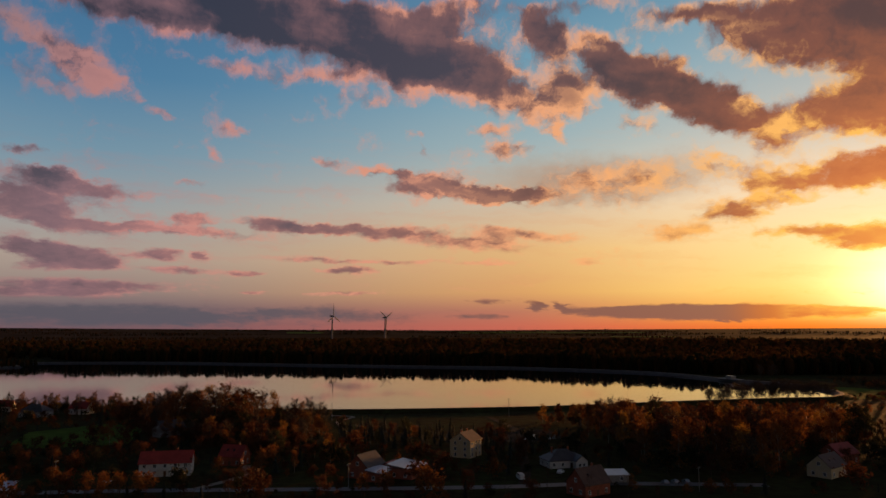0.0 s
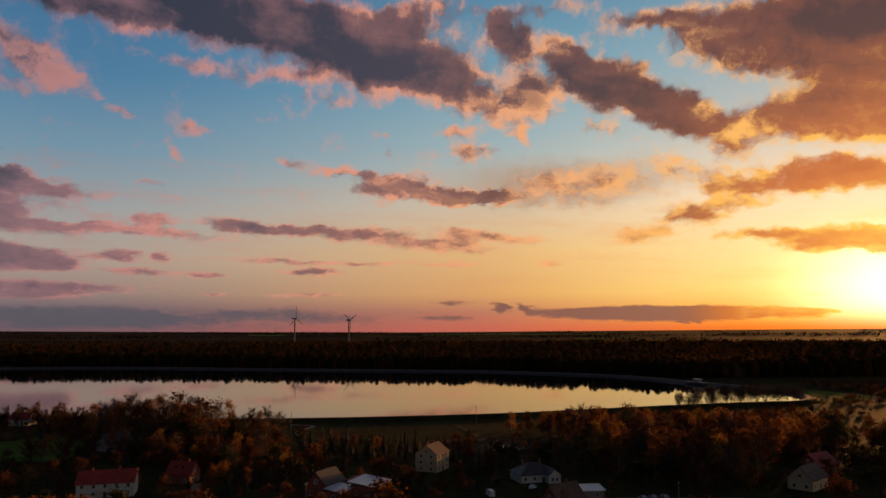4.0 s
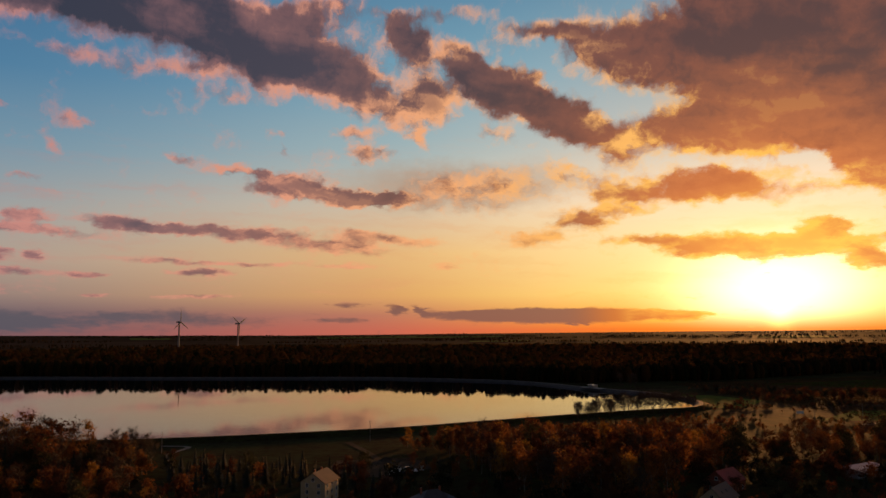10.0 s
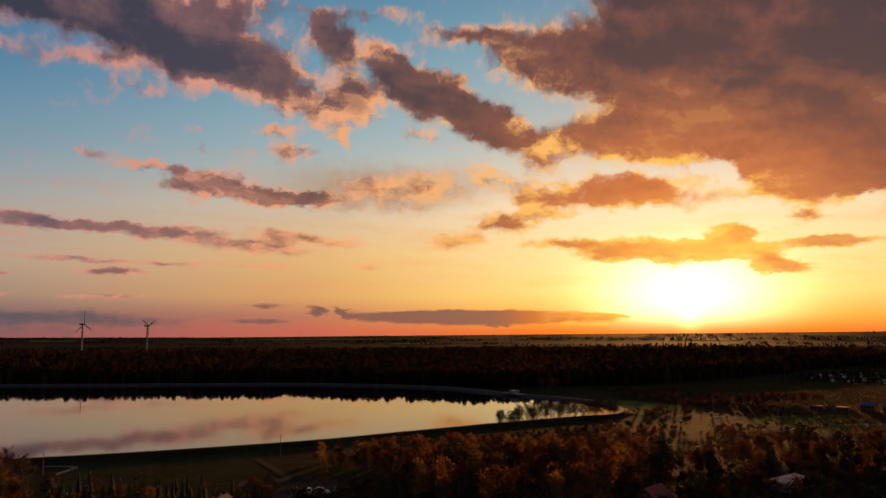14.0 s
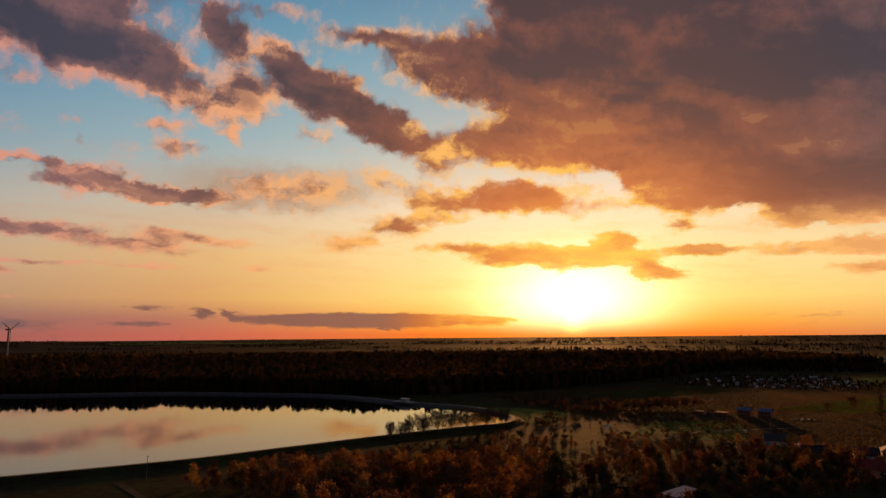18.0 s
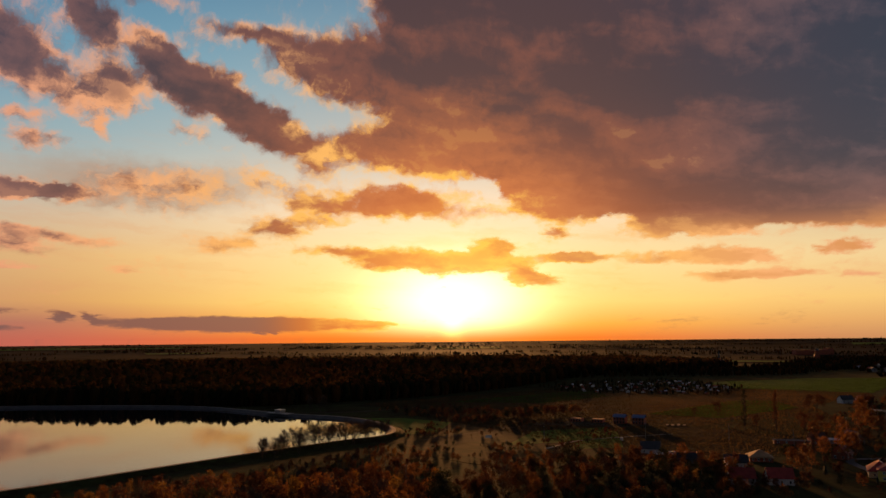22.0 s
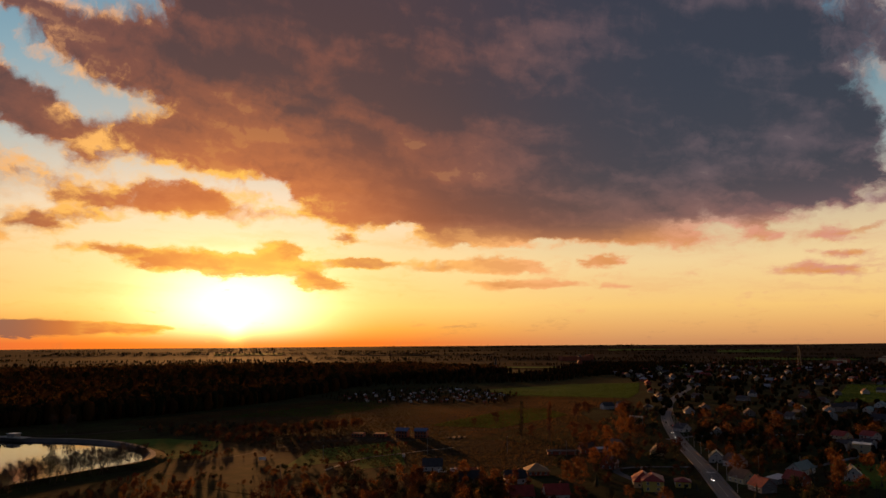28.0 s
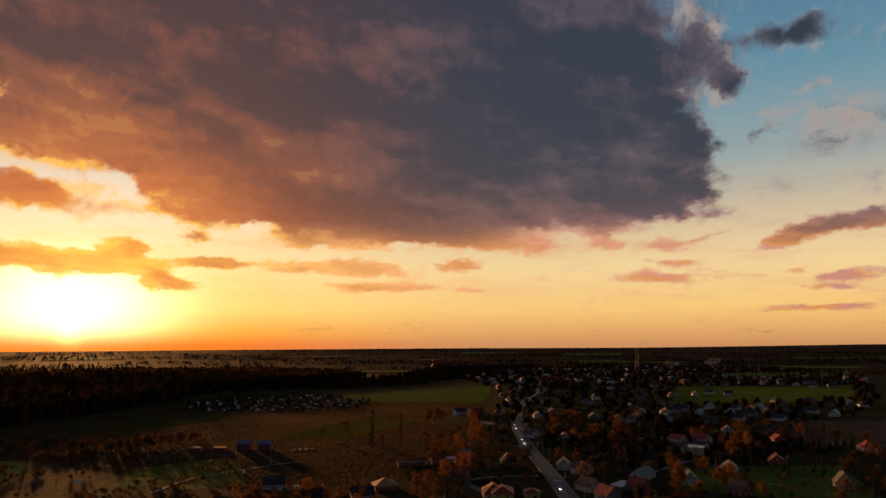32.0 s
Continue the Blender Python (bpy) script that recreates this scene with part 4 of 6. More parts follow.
# far woods: many plain crowns in one mesh
def woods(name, places, heights, mat, label, seed, sides=6, lumps=1, wide=(0.15, 0.27)):
    rng = np.random.default_rng(seed)
    p = np.array(places)
    h = rng.uniform(*heights, len(p)) * rng.uniform(0.75, 1.12, len(p))
    if lumps > 1:
        p = np.repeat(p, lumps, 0) + rng.normal(0, 1.0, (len(p) * lumps, 2)) * np.repeat(h, lumps)[:, None] * 0.22
        h = np.repeat(h, lumps) * rng.uniform(0.55, 1.1, len(p))
    n = len(p)
    w = h * rng.uniform(*wide, n)
    ang = np.arange(sides) * 2 * np.pi / sides
    prof = ((0.0, 0.6), (0.34, 1.0), (0.70, 0.90), (0.92, 0.55))
    rows = []
    for zf, rf in prof:
        r = w[:, None] * rf * rng.uniform(0.45, 1.5, (n, sides))
        rows.append(np.stack([p[:, :1] + np.cos(ang) * r, p[:, 1:2] + np.sin(ang) * r, land(p[:, :1], p[:, 1:2]) + h[:, None] * np.maximum(zf + rng.uniform(-0.09, 0.09, (n, sides)), 0.0)], 2))
    tip = np.stack([p[:, 0] + rng.normal(0, 0.4, n), p[:, 1], land(p[:, 0], p[:, 1]) + h], 1)[:, None]
    v = np.concatenate(rows + [tip], 1)
    m = sides * 4 + 1
    f = []
    for a in range(3):
        for i in range(sides):
            q = (a * sides + i, a * sides + (i + 1) % sides, (a + 1) * sides + (i + 1) % sides, (a + 1) * sides + i)
            f += [(q[0], q[1], q[2]), (q[0], q[2], q[3])]
    f += [(3 * sides + i, 3 * sides + (i + 1) % sides, 4 * sides) for i in range(sides)]
    f = (np.array(f)[None] + (np.arange(n) * m)[:, None, None]).reshape(-1, 3)
    tagged(new(name, soup(name, v.reshape(-1, 3), f, mat)), label, "woods", kind="stuff")


def island_material(name, tints):
    """Foliage of far woods: each crown takes its own tint."""
    m = bpy.data.materials.new(name)
    m.use_nodes = True
    t = m.node_tree
    b = t.nodes["Principled BSDF"]
    g = t.nodes.new("ShaderNodeNewGeometry")
    r = t.nodes.new("ShaderNodeValToRGB")
    e = r.color_ramp.elements
    while len(e) < len(tints):
        e.new(0.5)
    for i, c in enumerate(tints):
        e[i].position, e[i].color = i / len(tints), (*c, 1)
    r.color_ramp.interpolation = "CONSTANT"
    nz = t.nodes.new("ShaderNodeTexNoise")
    nz.inputs["Scale"].default_value, nz.inputs["Detail"].default_value = 1.2, 4.0
    t.links.new(t.nodes.new("ShaderNodeTexCoord").outputs["Object"], nz.inputs["Vector"])
    mx = t.nodes.new("ShaderNodeMix")
    mx.data_type, mx.blend_type = "RGBA", "MULTIPLY"
    mx.inputs[0].default_value = 0.7
    t.links.new(g.outputs["Random Per Island"], r.inputs[0])
    t.links.new(r.outputs[0], mx.inputs[6])
    t.links.new(nz.outputs["Fac"], mx.inputs[7])
    t.links.new(mx.outputs[2], b.inputs["Base Color"])
    b.inputs["Roughness"].default_value = 0.65
    b.inputs["Specular IOR Level"].default_value = 0.0
    tr = t.nodes.new("ShaderNodeBsdfTranslucent")
    t.links.new(mx.outputs[2], tr.inputs[0])
    ms = t.nodes.new("ShaderNodeMixShader")
    ms.inputs[0].default_value = 0.4
    t.links.new(b.outputs[0], ms.inputs[1])
    t.links.new(tr.outputs[0], ms.inputs[2])
    t.links.new(ms.outputs[0], t.nodes["Material Output"].inputs[0])
    return m


def sward(name, poly, count, height, mat, label, seed, wide=(0.25, 0.6)):
    """Upright tufts of grass that the low sun shines through, too many to count."""
    rng = np.random.default_rng(seed)
    poly = np.array(poly, float)
    lo, hi = poly.min(0), poly.max(0)
    p = lo + rng.random((count * 3, 2)) * (hi - lo)
    p = p[inside(poly, p[:, 0], p[:, 1]) & ~inside(offset_edge(18.0), p[:, 0], p[:, 1])][:count]
    n = len(p)
    a, w, h = rng.uniform(0, 6.28, n), rng.uniform(*wide, n), rng.uniform(*height, n)
    d = np.stack([np.cos(a), np.sin(a)], 1) * w[:, None]
    z = land(p[:, 0], p[:, 1])
    lean = rng.normal(0, 0.25, (n, 2)) * h[:, None]
    v = np.stack([np.column_stack([p - d, z]), np.column_stack([p + d, z]), np.column_stack([p + d * 0.7 + lean, z + h]), np.column_stack([p - d * 0.8 + lean, z + h * rng.uniform(0.6, 1.0, n)])], 1).reshape(-1, 3)
    tagged(new(name, soup(name, v, np.arange(4 * n).reshape(-1, 4), mat)), label, "grass", kind="stuff")


DRY_TUFTS = material("dry_grass_tufts", (0.085, 0.048, 0.020), 0.9, 0.4, 0.02, leafy=0.6, spec=0.1, other=(0.038, 0.032, 0.013))
GREEN_TUFTS = material("green_grass_tufts", (0.050, 0.085, 0.016), 0.9, 0.3, 0.05, leafy=0.6, spec=0.1)
WOODS = island_material("mixed_wood", [(0.042, 0.040, 0.018), (0.085, 0.044, 0.018), (0.030, 0.034, 0.016), (0.120, 0.058, 0.020), (0.042, 0.034, 0.018), (0.066, 0.046, 0.018)])
WOOD_FRONT = [(-640, 1250), (-440, 1234), (-190, 1152), (-52, 1108), (95, 1068), (165, 1024), (232, 974), (282, 920), (335, 886), (515, 884), (700, 940), (877, 1013)]
WOOD_LEAVES = material("backlit_wood_leaves", (0.075, 0.038, 0.014), 0.9, 0.5, 0.02, leafy=0.6, spec=0.02, other=(0.032, 0.026, 0.010))


def wood_sprays(places, heights, each, seed):
    """Loose leaf sprays that roughen the tops of the far crowns."""
    rng = np.random.default_rng(seed)
    p = np.repeat(np.array(places), each, 0)
    n = len(p)
    h = rng.uniform(*heights, n)
    c = np.column_stack([p + rng.normal(0, 2.4, (n, 2)), land(p[:, 0], p[:, 1]) + h * rng.uniform(0.72, 1.06, n)])
    u = rng.normal(size=(n, 3))
    u /= np.linalg.norm(u, axis=1)[:, None]
    w = np.cross(u, rng.normal(size=(n, 3)))
    w /= np.linalg.norm(w, axis=1)[:, None]
    s = rng.uniform(0.35, 0.85, (n, 1))
    v = np.stack([c - u * s, c + w * s * 0.7, c + u * s, c - w * s * 0.7], 1).reshape(-1, 3)
    tagged(new("wood_leaves", soup("wood_leaves", v, np.arange(4 * n).reshape(-1, 4), WOOD_LEAVES)), "thin autumn leaves on the tops of the far wood", "leaves", kind="stuff")


BIG_WOOD = [(-1480, 1300), (-878, 1262)] + WOOD_FRONT + [(1255, 1096), (1673, 1205), (1870, 1711), (1460, 2084), (786, 2048), (-292, 2028), (-1267, 1852)]
wood_places = scatter(BIG_WOOD, 11000, 7.5, 50)
wood_sprays(wood_places, (13, 21), 18, 56)
woods("far_wood", wood_places, (13, 21), WOODS, "dark mixed autumn wood beyond the lake", 51, sides=7, wide=(0.22, 0.38))
woods("far_wood", scatter([(x, y - 4) for x, y in WOOD_FRONT] + [(x + 8, y + 26) for x, y in reversed(WOOD_FRONT)], 2500, 2.2, 52), (15, 21), WOODS, "edge of the dark wood along the far bank", 53, sides=7, wide=(0.16, 0.28))
woods("far_wood", scatter([(-878, 1034), (-644, 1063), (-595, 1092), (-644, 1146), (-878, 1160)], 160, 8, 54), (8, 13), WOODS, "wooded spit on the western shore", 55)
# strips of wood on the plain, to the skyline
strip_places = []
strip_rng = np.random.default_rng(77)
for k in range(120):
    a, r = radians(strip_rng.uniform(-42, 108)), strip_rng.uniform(2300, 4700)
    cx, cy = 20 + r * math.sin(a), 60 + r * math.cos(a)
    ln, wd = strip_rng.uniform(120, 520), strip_rng.uniform(10, 60)
    ux, uy = math.cos(a + strip_rng.normal() * 0.2), -math.sin(a)
    for j in range(int(ln / 3)):
        s, o = strip_rng.uniform(-ln, ln), strip_rng.uniform(-wd, wd)
        strip_places.append((cx + ux * s - uy * o, cy + uy * s + ux * o))
strip_places = [q for q in strip_places if math.hypot(q[0] - 20, q[1] - 60) < 4780]
woods("plain_wood", strip_places, (6, 11), WOODS, "strips of dark wood on the far plain", 78)
GREENS = [np.array(q, float) for q in ([(1118, 338), (1586, 406), (1775, 102), (1322, 111)], [(1161, 903), (1428, 737), (1162, 621), (1023, 575), (955, 732)], [(2018, 383), (2355, 420), (2709, 81), (2297, 90)])]


def off_fields(places):
    return [q for q in places if not any(inside(g, q[0], q[1]) for g in GREENS)]


# trees among the houses of the town
TOWN = [(805, 460), (1151, 599), (1725, 943), (2656, 1097), (2900, 348), (2204, 70), (1392, 70), (1044, 116), (811, 243)]
woods("town_trees", off_fields(scatter(TOWN, 1900, 10, 60)), (4.5, 11), WOODS, "dark garden trees among the town's houses", 61, lumps=3, wide=(0.25, 0.45))
woods("town_trees", off_fields(scatter([(967, 1024), (1720, 1147), (2414, 1379), (2656, 1097), (1725, 943), (1377, 895)], 1500, 9, 62)), (8, 14), WOODS, "dark belt of trees beyond the green field", 63)
woods("town_trees", scatter([(798, 278), (737, 380), (644, 345), (553, 276), (602, 197), (719, 128), (800, 174)], 260, 6, 64), (3, 7), WOODS, "garden trees among the village houses", 65, lumps=4, wide=(0.25, 0.4))


# ---- fields, roads and paths: thin layers laid on the ground ----
LAYERS = [0]


def patch(name, poly, mat, lift, label, category):
    """A field as a thin layer; each lies a little above the one before."""
    p = np.array(poly, float)
    LAYERS[0] += 1
    lift = 0.03 + 0.005 * LAYERS[0] if lift < 1 else lift
    z = land(p[:, 0], p[:, 1]) + lift
    ob = new(name, mesh_of(name, np.column_stack([p, z]), [tuple(range(len(p)))], mat))
    bm = bmesh.new()
    bm.from_mesh(ob.data)
    bmesh.ops.recalc_face_normals(bm, faces=bm.faces)
    bmesh.ops.triangulate(bm, faces=bm.faces)
    for f in bm.faces:
        if f.normal.z < 0:
            f.normal_flip()
    bm.to_mesh(ob.data)
    bm.free()
    return tagged(ob, label, category, kind="structure")


def smooth_line(pts, n=10):
    p = np.array(pts, float)
    p = np.vstack([2 * p[0] - p[1], p, 2 * p[-1] - p[-2]])
    out = []
    for i in range(1, len(p) - 2):
        a, b, c, d = p[i - 1], p[i], p[i + 1], p[i + 2]
        for u in np.arange(n) / n:
            out.append(0.5 * (2 * b + (c - a) * u + (2 * a - 5 * b + 4 * c - d) * u ** 2 + (3 * b - a - 3 * c + d) * u ** 3))
    out.append(p[-2])
    return np.array(out)


def side_line(line, off):
    t = np.gradient(line, axis=0)
    t /= np.linalg.norm(t, axis=1)[:, None]
    return line + np.stack([t[:, 1], -t[:, 0]], 1) * off


def ribbon(name, pts, width, mat, lift, label, category, off=0.0, thick=0.0, kind="structure", parent=None):
    line = side_line(smooth_line(pts), off)
    a, b = side_line(line, -width / 2), side_line(line, width / 2)
    z = land(line[:, 0], line[:, 1]) + lift
    n = len(line)
    rows = [np.column_stack([a, z]), np.column_stack([b, z])]
    faces = [(i, n + i, n + i + 1, i + 1) for i in range(n - 1)]
    if thick:
        rows += [np.column_stack([a, z - thick]), np.column_stack([b, z - thick])]
        faces += [(2 * n + i, i, i + 1, 2 * n + i + 1) for i in range(n - 1)] + [(n + i, 3 * n + i, 3 * n + i + 1, n + i + 1) for i in range(n - 1)]
    ob = new(name, mesh_of(name, np.concatenate(rows), faces, mat))
    if parent is not None:
        ob.parent = parent
        return ob
    return tagged(ob, label, category, kind=kind)


GREEN = MEADOW
patch("dry_meadow", [(307, 450), (293, 547), (345, 600), (411, 658), (428, 756), (796, 858), (984, 755), (1040, 598), (803, 539), (688, 447), (620, 385), (539, 344), (457, 377), (392, 449)], TAWNY, 0.04, "dry tawny meadow between the lake and the road", "meadow")
patch("meadow_field", [(1161, 892), (1416, 737), (1162, 627), (1037, 586), (967, 732), (1029, 823)], GREEN, 0.10, "green winter-corn field", "field")
patch("meadow_field", [(470, 737), (713, 834), (785, 841), (721, 749), (584, 719)], GREEN, 0.09, "green field strip by the wood", "field")
patch("meadow_field", [(593, 583), (798, 623), (824, 595), (770, 533), (617, 520)], GREEN, 0.10, "green wedge of meadow", "field")
patch("ploughed_field", [(547, 697), (728, 745), (869, 686), (800, 629), (593, 588)], PLOUGH, 0.08, "dark ploughed field", "field")
patch("meadow_field", [(1118, 338), (1586, 406), (1775, 102), (1322, 111)], GREEN, 0.12, "wide green field beyond the new houses", "field")
patch("meadow_field", [(2018, 383), (2355, 420), (2709, 81), (2297, 90)], GREEN, 0.2, "far green field", "field")
patch("meadow_field", [(583, 237), (646, 133), (499, 110), (508, 214)], GREEN, 0.08, "dark green playing field", "field")
patch("ploughed_field", [(835, 203), (955, 174), (994, 81), (770, 90), (735, 169)], EARTH, 0.08, "pale stubble field", "field")
patch("meadow_field", [(-210, 356), (-229, 414), (-200, 450), (-171, 429), (-156, 370)], GREEN, 0.08, "dim green garden meadow", "field")
patch("meadow_field", [(325, 591), (347, 631), (349, 702), (327, 741), (386, 693), (402, 639), (356, 590)], GREEN, 0.07, "green grass below the dam", "field")
patch("meadow_field", [(448, 533), (472, 512), (409, 449), (376, 463)], GREEN, 0.08, "green garden strip", "field")
patch("meadow_field", [(353, 503), (417, 549), (483, 534), (455, 500), (390, 491)], GREEN, 0.08, "patch of green meadow", "field")
patch("meadow_field", [(536, 490), (617, 503), (687, 481), (642, 436), (550, 401)], GRASS, 0.07, "rough brown pasture", "field")
patch("ploughed_field", [(333, 565), (434, 592), (471, 583), (388, 539), (300, 521)], PLOUGH, 0.075, "dark fallow strip", "field")
patch("ploughed_field", [(455, 495), (536, 502), (548, 457), (491, 434), (455, 455)], PLOUGH, 0.075, "dark fallow ground by the houses", "field")
patch("bare_ground", [(447, 579), (457, 595), (535, 546), (522, 515), (489, 529)], EARTH, 0.09, "muddy building plot", "bare ground")
patch("bare_ground", [(20, 419), (58, 419), (64, 390), (39, 370), (14, 390)], EARTH, 0.09, "bare yard with heaps of soil", "bare ground")
far_rng = random.Random(5)
for i in range(26):
    a, r = radians(far_rng.uniform(-34, 100)), far_rng.uniform(2250, 4300)
    cx, cy = 20 + r * math.sin(a), 60 + r * math.cos(a)
    w, d = far_rng.uniform(150, 420), far_rng.uniform(60, 160)
    ux, uy = math.cos(a), -math.sin(a)
    patch("far_field", [(cx - ux * w - uy * d, cy - uy * w + ux * d), (cx + ux * w - uy * d, cy + uy * w + ux * d), (cx + ux * w * 0.8 + uy * d, cy + uy * w * 0.8 - ux * d), (cx - ux * w * 0.9 + uy * d, cy - uy * w * 0.9 - ux * d)],
          GREEN if i % 3 else PLOUGH, 2.0, "far field on the plain", "field")

PAVING = material("grey_paving", (0.13, 0.125, 0.12), 0.8, 0.2, 1.5)
MAIN = [(373, 221), (440, 255), (517, 294), (623, 350), (690, 383), (756, 414), (846, 452), (1006, 511), (1191, 565), (1326, 605), (1614, 738)]
ribbon("main_road", MAIN, 7.5, ASPHALT, 0.20, "grey asphalt main road through the village", "road")
ribbon("pavement", MAIN[:9], 1.6, PAVING, 0.33, "grey concrete pavement with a kerb", "pavement", off=4.8, thick=0.3)
ribbon("pavement", MAIN[:9], 1.4, PAVING, 0.33, "grey concrete pavement with a kerb", "pavement", off=-4.7, thick=0.3)
WHITE_LINE = material("road_paint", (0.62, 0.62, 0.60), 0.7, 0.15, 2.0)
line = smooth_line(MAIN[:8], 40)
d = np.concatenate([[0], np.cumsum(np.linalg.norm(np.diff(line, axis=0), axis=1))])
marks = tagged(new("road_marking"), "white broken centre line on the asphalt", "road marking", kind="structure")
for k in range(56):
    q = [np.array([np.interp(k * 8 + e, d, line[:, 0]), np.interp(k * 8 + e, d, line[:, 1])]) for e in (0, 4)]
    t = (q[1] - q[0]) / 4
    n = np.array([-t[1], t[0]]) * 0.09
    part("dash", mesh_of("dash", [(*c, 0.215) for c in (q[0] - n, q[1] - n, q[1] + n, q[0] + n)], [(0, 1, 2, 3)], WHITE_LINE), marks)
zebra = tagged(new("zebra_crossing"), "white zebra crossing on the main road", "road marking", kind="structure")
for k in range(7):
    part("stripe", mesh_of("stripe", [(-2.0, -0.25, 0), (2.0, -0.25, 0), (2.0, 0.25, 0), (-2.0, 0.25, 0)], [(0, 1, 2, 3)], WHITE_LINE), zebra, at=pose(502 - 0.46 * (k - 3), 284 + 0.9 * (k - 3), 0.222, 0, 0, 27))
ribbon("side_road", [(-166, 261), (-108, 266), (-37, 268), (20, 271), (58, 276), (117, 273)], 6.0, ASPHALT, 0.155, "narrow asphalt village street", "road")
ribbon("side_road", [(-88, 269), (-78, 292), (-82, 314)], 3.5, GRAVEL, 0.145, "pale gravel drive to a house", "drive")
ribbon("side_road", [(29, 273), (33, 302), (37, 351), (43, 382), (39, 429), (29, 478)], 4.0, EARTH, 0.135, "dirt lane to the dam", "lane")
ribbon("side_road", [(514, 301), (493, 327), (472, 332), (441, 300), (413, 275)], 5.0, ASPHALT, 0.165, "asphalt lane leaving the main road", "road")
ribbon("field_path", [(363, 475), (408, 489), (449, 483), (490, 473)], 2.6, GRAVEL, 0.175, "pale gravel field path", "path")
ribbon("field_path", [(319, 559), (392, 573), (454, 582), (488, 581), (570, 536), (640, 503)], 3.2, EARTH, 0.155, "dirt track to the building plot", "path")
ribbon("field_path", [(263, 868), (322, 800), (390, 770), (480, 786)], 5.0, EARTH, 0.155, "pale sandy track by the wood", "path")
ribbon("field_path", [(-73, 488), (-58, 480), (-64, 458), (-58, 429)], 3.0, GRAVEL, 0.155, "pale path up to the dam", "path")
ribbon("side_road", [(633, 365), (679, 345), (740, 277), (812, 209)], 5.0, ASPHALT, 0.165, "asphalt street between village houses", "road")
ribbon("side_road", [(530, 247), (624, 227), (695, 213), (754, 186)], 4.0, ASPHALT, 0.155, "narrow lane between gardens", "road")


# standing grass on the open land
sward("meadow_grass", [(390, 420), (400, 600), (410, 740), (430, 850), (800, 900), (960, 760), (1020, 580), (790, 530), (680, 440), (560, 350), (450, 370), (360, 425)], 90000, (0.25, 0.6), DRY_TUFTS, "tall dry grass of the open meadow", 301)
sward("field_grass", [(1150, 885), (1400, 730), (1150, 620), (1030, 580), (960, 730)], 24000, (0.3, 0.5), GREEN_TUFTS, "green winter corn standing in a field", 302)
sward("field_grass", [(516, 810), (714, 836), (784, 841), (720, 748), (590, 728)], 14000, (0.3, 0.5), GREEN_TUFTS, "green strip of winter corn by the wood", 303)
sward("field_grass", [(592, 582), (793, 620), (818, 591), (763, 528), (613, 517)], 12000, (0.3, 0.5), GREEN_TUFTS, "green wedge of standing grass", 304)
sward("field_grass", [(1115, 338), (1580, 405), (1775, 102), (1325, 112)], 24000, (0.3, 0.5), GREEN_TUFTS, "green crop on the wide field", 305, (0.4, 0.9))

# ---- houses ----
PLASTER = material("white_plaster", (0.52, 0.50, 0.47), 0.9, 0.08, 0.8, bump=0.05)
CREAM = material("cream_plaster", (0.52, 0.42, 0.26), 0.9, 0.10, 0.8, bump=0.05)
YELLOW_WALL = material("yellow_plaster", (0.62, 0.44, 0.10), 0.9, 0.10, 0.8)
GREY_WALL = material("grey_plaster", (0.24, 0.22, 0.21), 0.9, 0.15, 0.8)
BRICK = material("red_brick", (0.27, 0.085, 0.05), 0.9, 0.3, 6.0, bump=0.1)
TIMBER = material("raw_timber", (0.36, 0.22, 0.11), 0.8, 0.25, 2.0)
RED_TILE = material("red_roof_tiles", (0.24, 0.030, 0.022), 0.55, 0.3, 3.0, bump=0.2, random_tint=0.25)
DARK_TILE = material("graphite_roof_tiles", (0.035, 0.036, 0.040), 0.5, 0.3, 3.0, bump=0.2, random_tint=0.3)
BROWN_TILE = material("brown_roof_tiles", (0.10, 0.055, 0.038), 0.6, 0.3, 3.0, bump=0.2, random_tint=0.3)
BLUE_SHEET = material("blue_roof_sheet", (0.06, 0.12, 0.25), 0.45, 0.15, 1.0)
GREY_SHEET = material("pale_metal_sheet", (0.36, 0.39, 0.44), 0.35, 0.12, 1.0, metal=0.4)
FRAME_WHITE = material("white_window_frame", (0.75, 0.75, 0.73), 0.6, 0.05, 2.0)
DOOR_BROWN = material("brown_door", (0.12, 0.06, 0.03), 0.6, 0.2, 2.0)
POLE_GREY = material("weathered_pole", (0.20, 0.19, 0.17), 0.85, 0.2, 2.0)
STEEL = material("galvanised_steel", (0.42, 0.43, 0.44), 0.45, 0.15, 2.0, metal=0.7)
GLASS = bpy.data.materials.new("window_glass")
GLASS.use_nodes = True
GLASS.node_tree.nodes["Principled BSDF"].inputs["Base Color"].default_value = (0.015, 0.017, 0.020, 1)
GLASS.node_tree.nodes["Principled BSDF"].inputs["Roughness"].default_value = 0.06


def boxes(name, items, mat):
    """Boxes (x0, y0, z0, x1, y1, z1) joined in one mesh."""
    v, f = [], []
    for x0, y0, z0, x1, y1, z1 in items:
        k = len(v)
        v += [(x0, y0, z0), (x1, y0, z0), (x1, y1, z0), (x0, y1, z0), (x0, y0, z1), (x1, y0, z1), (x1, y1, z1), (x0, y1, z1)]
        f += [tuple(k + i for i in q) for q in ((3, 2, 1, 0), (4, 5, 6, 7), (0, 1, 5, 4), (1, 2, 6, 5), (2, 3, 7, 6), (3, 0, 4, 7))]
    return mesh_of(name, v, f, mat)


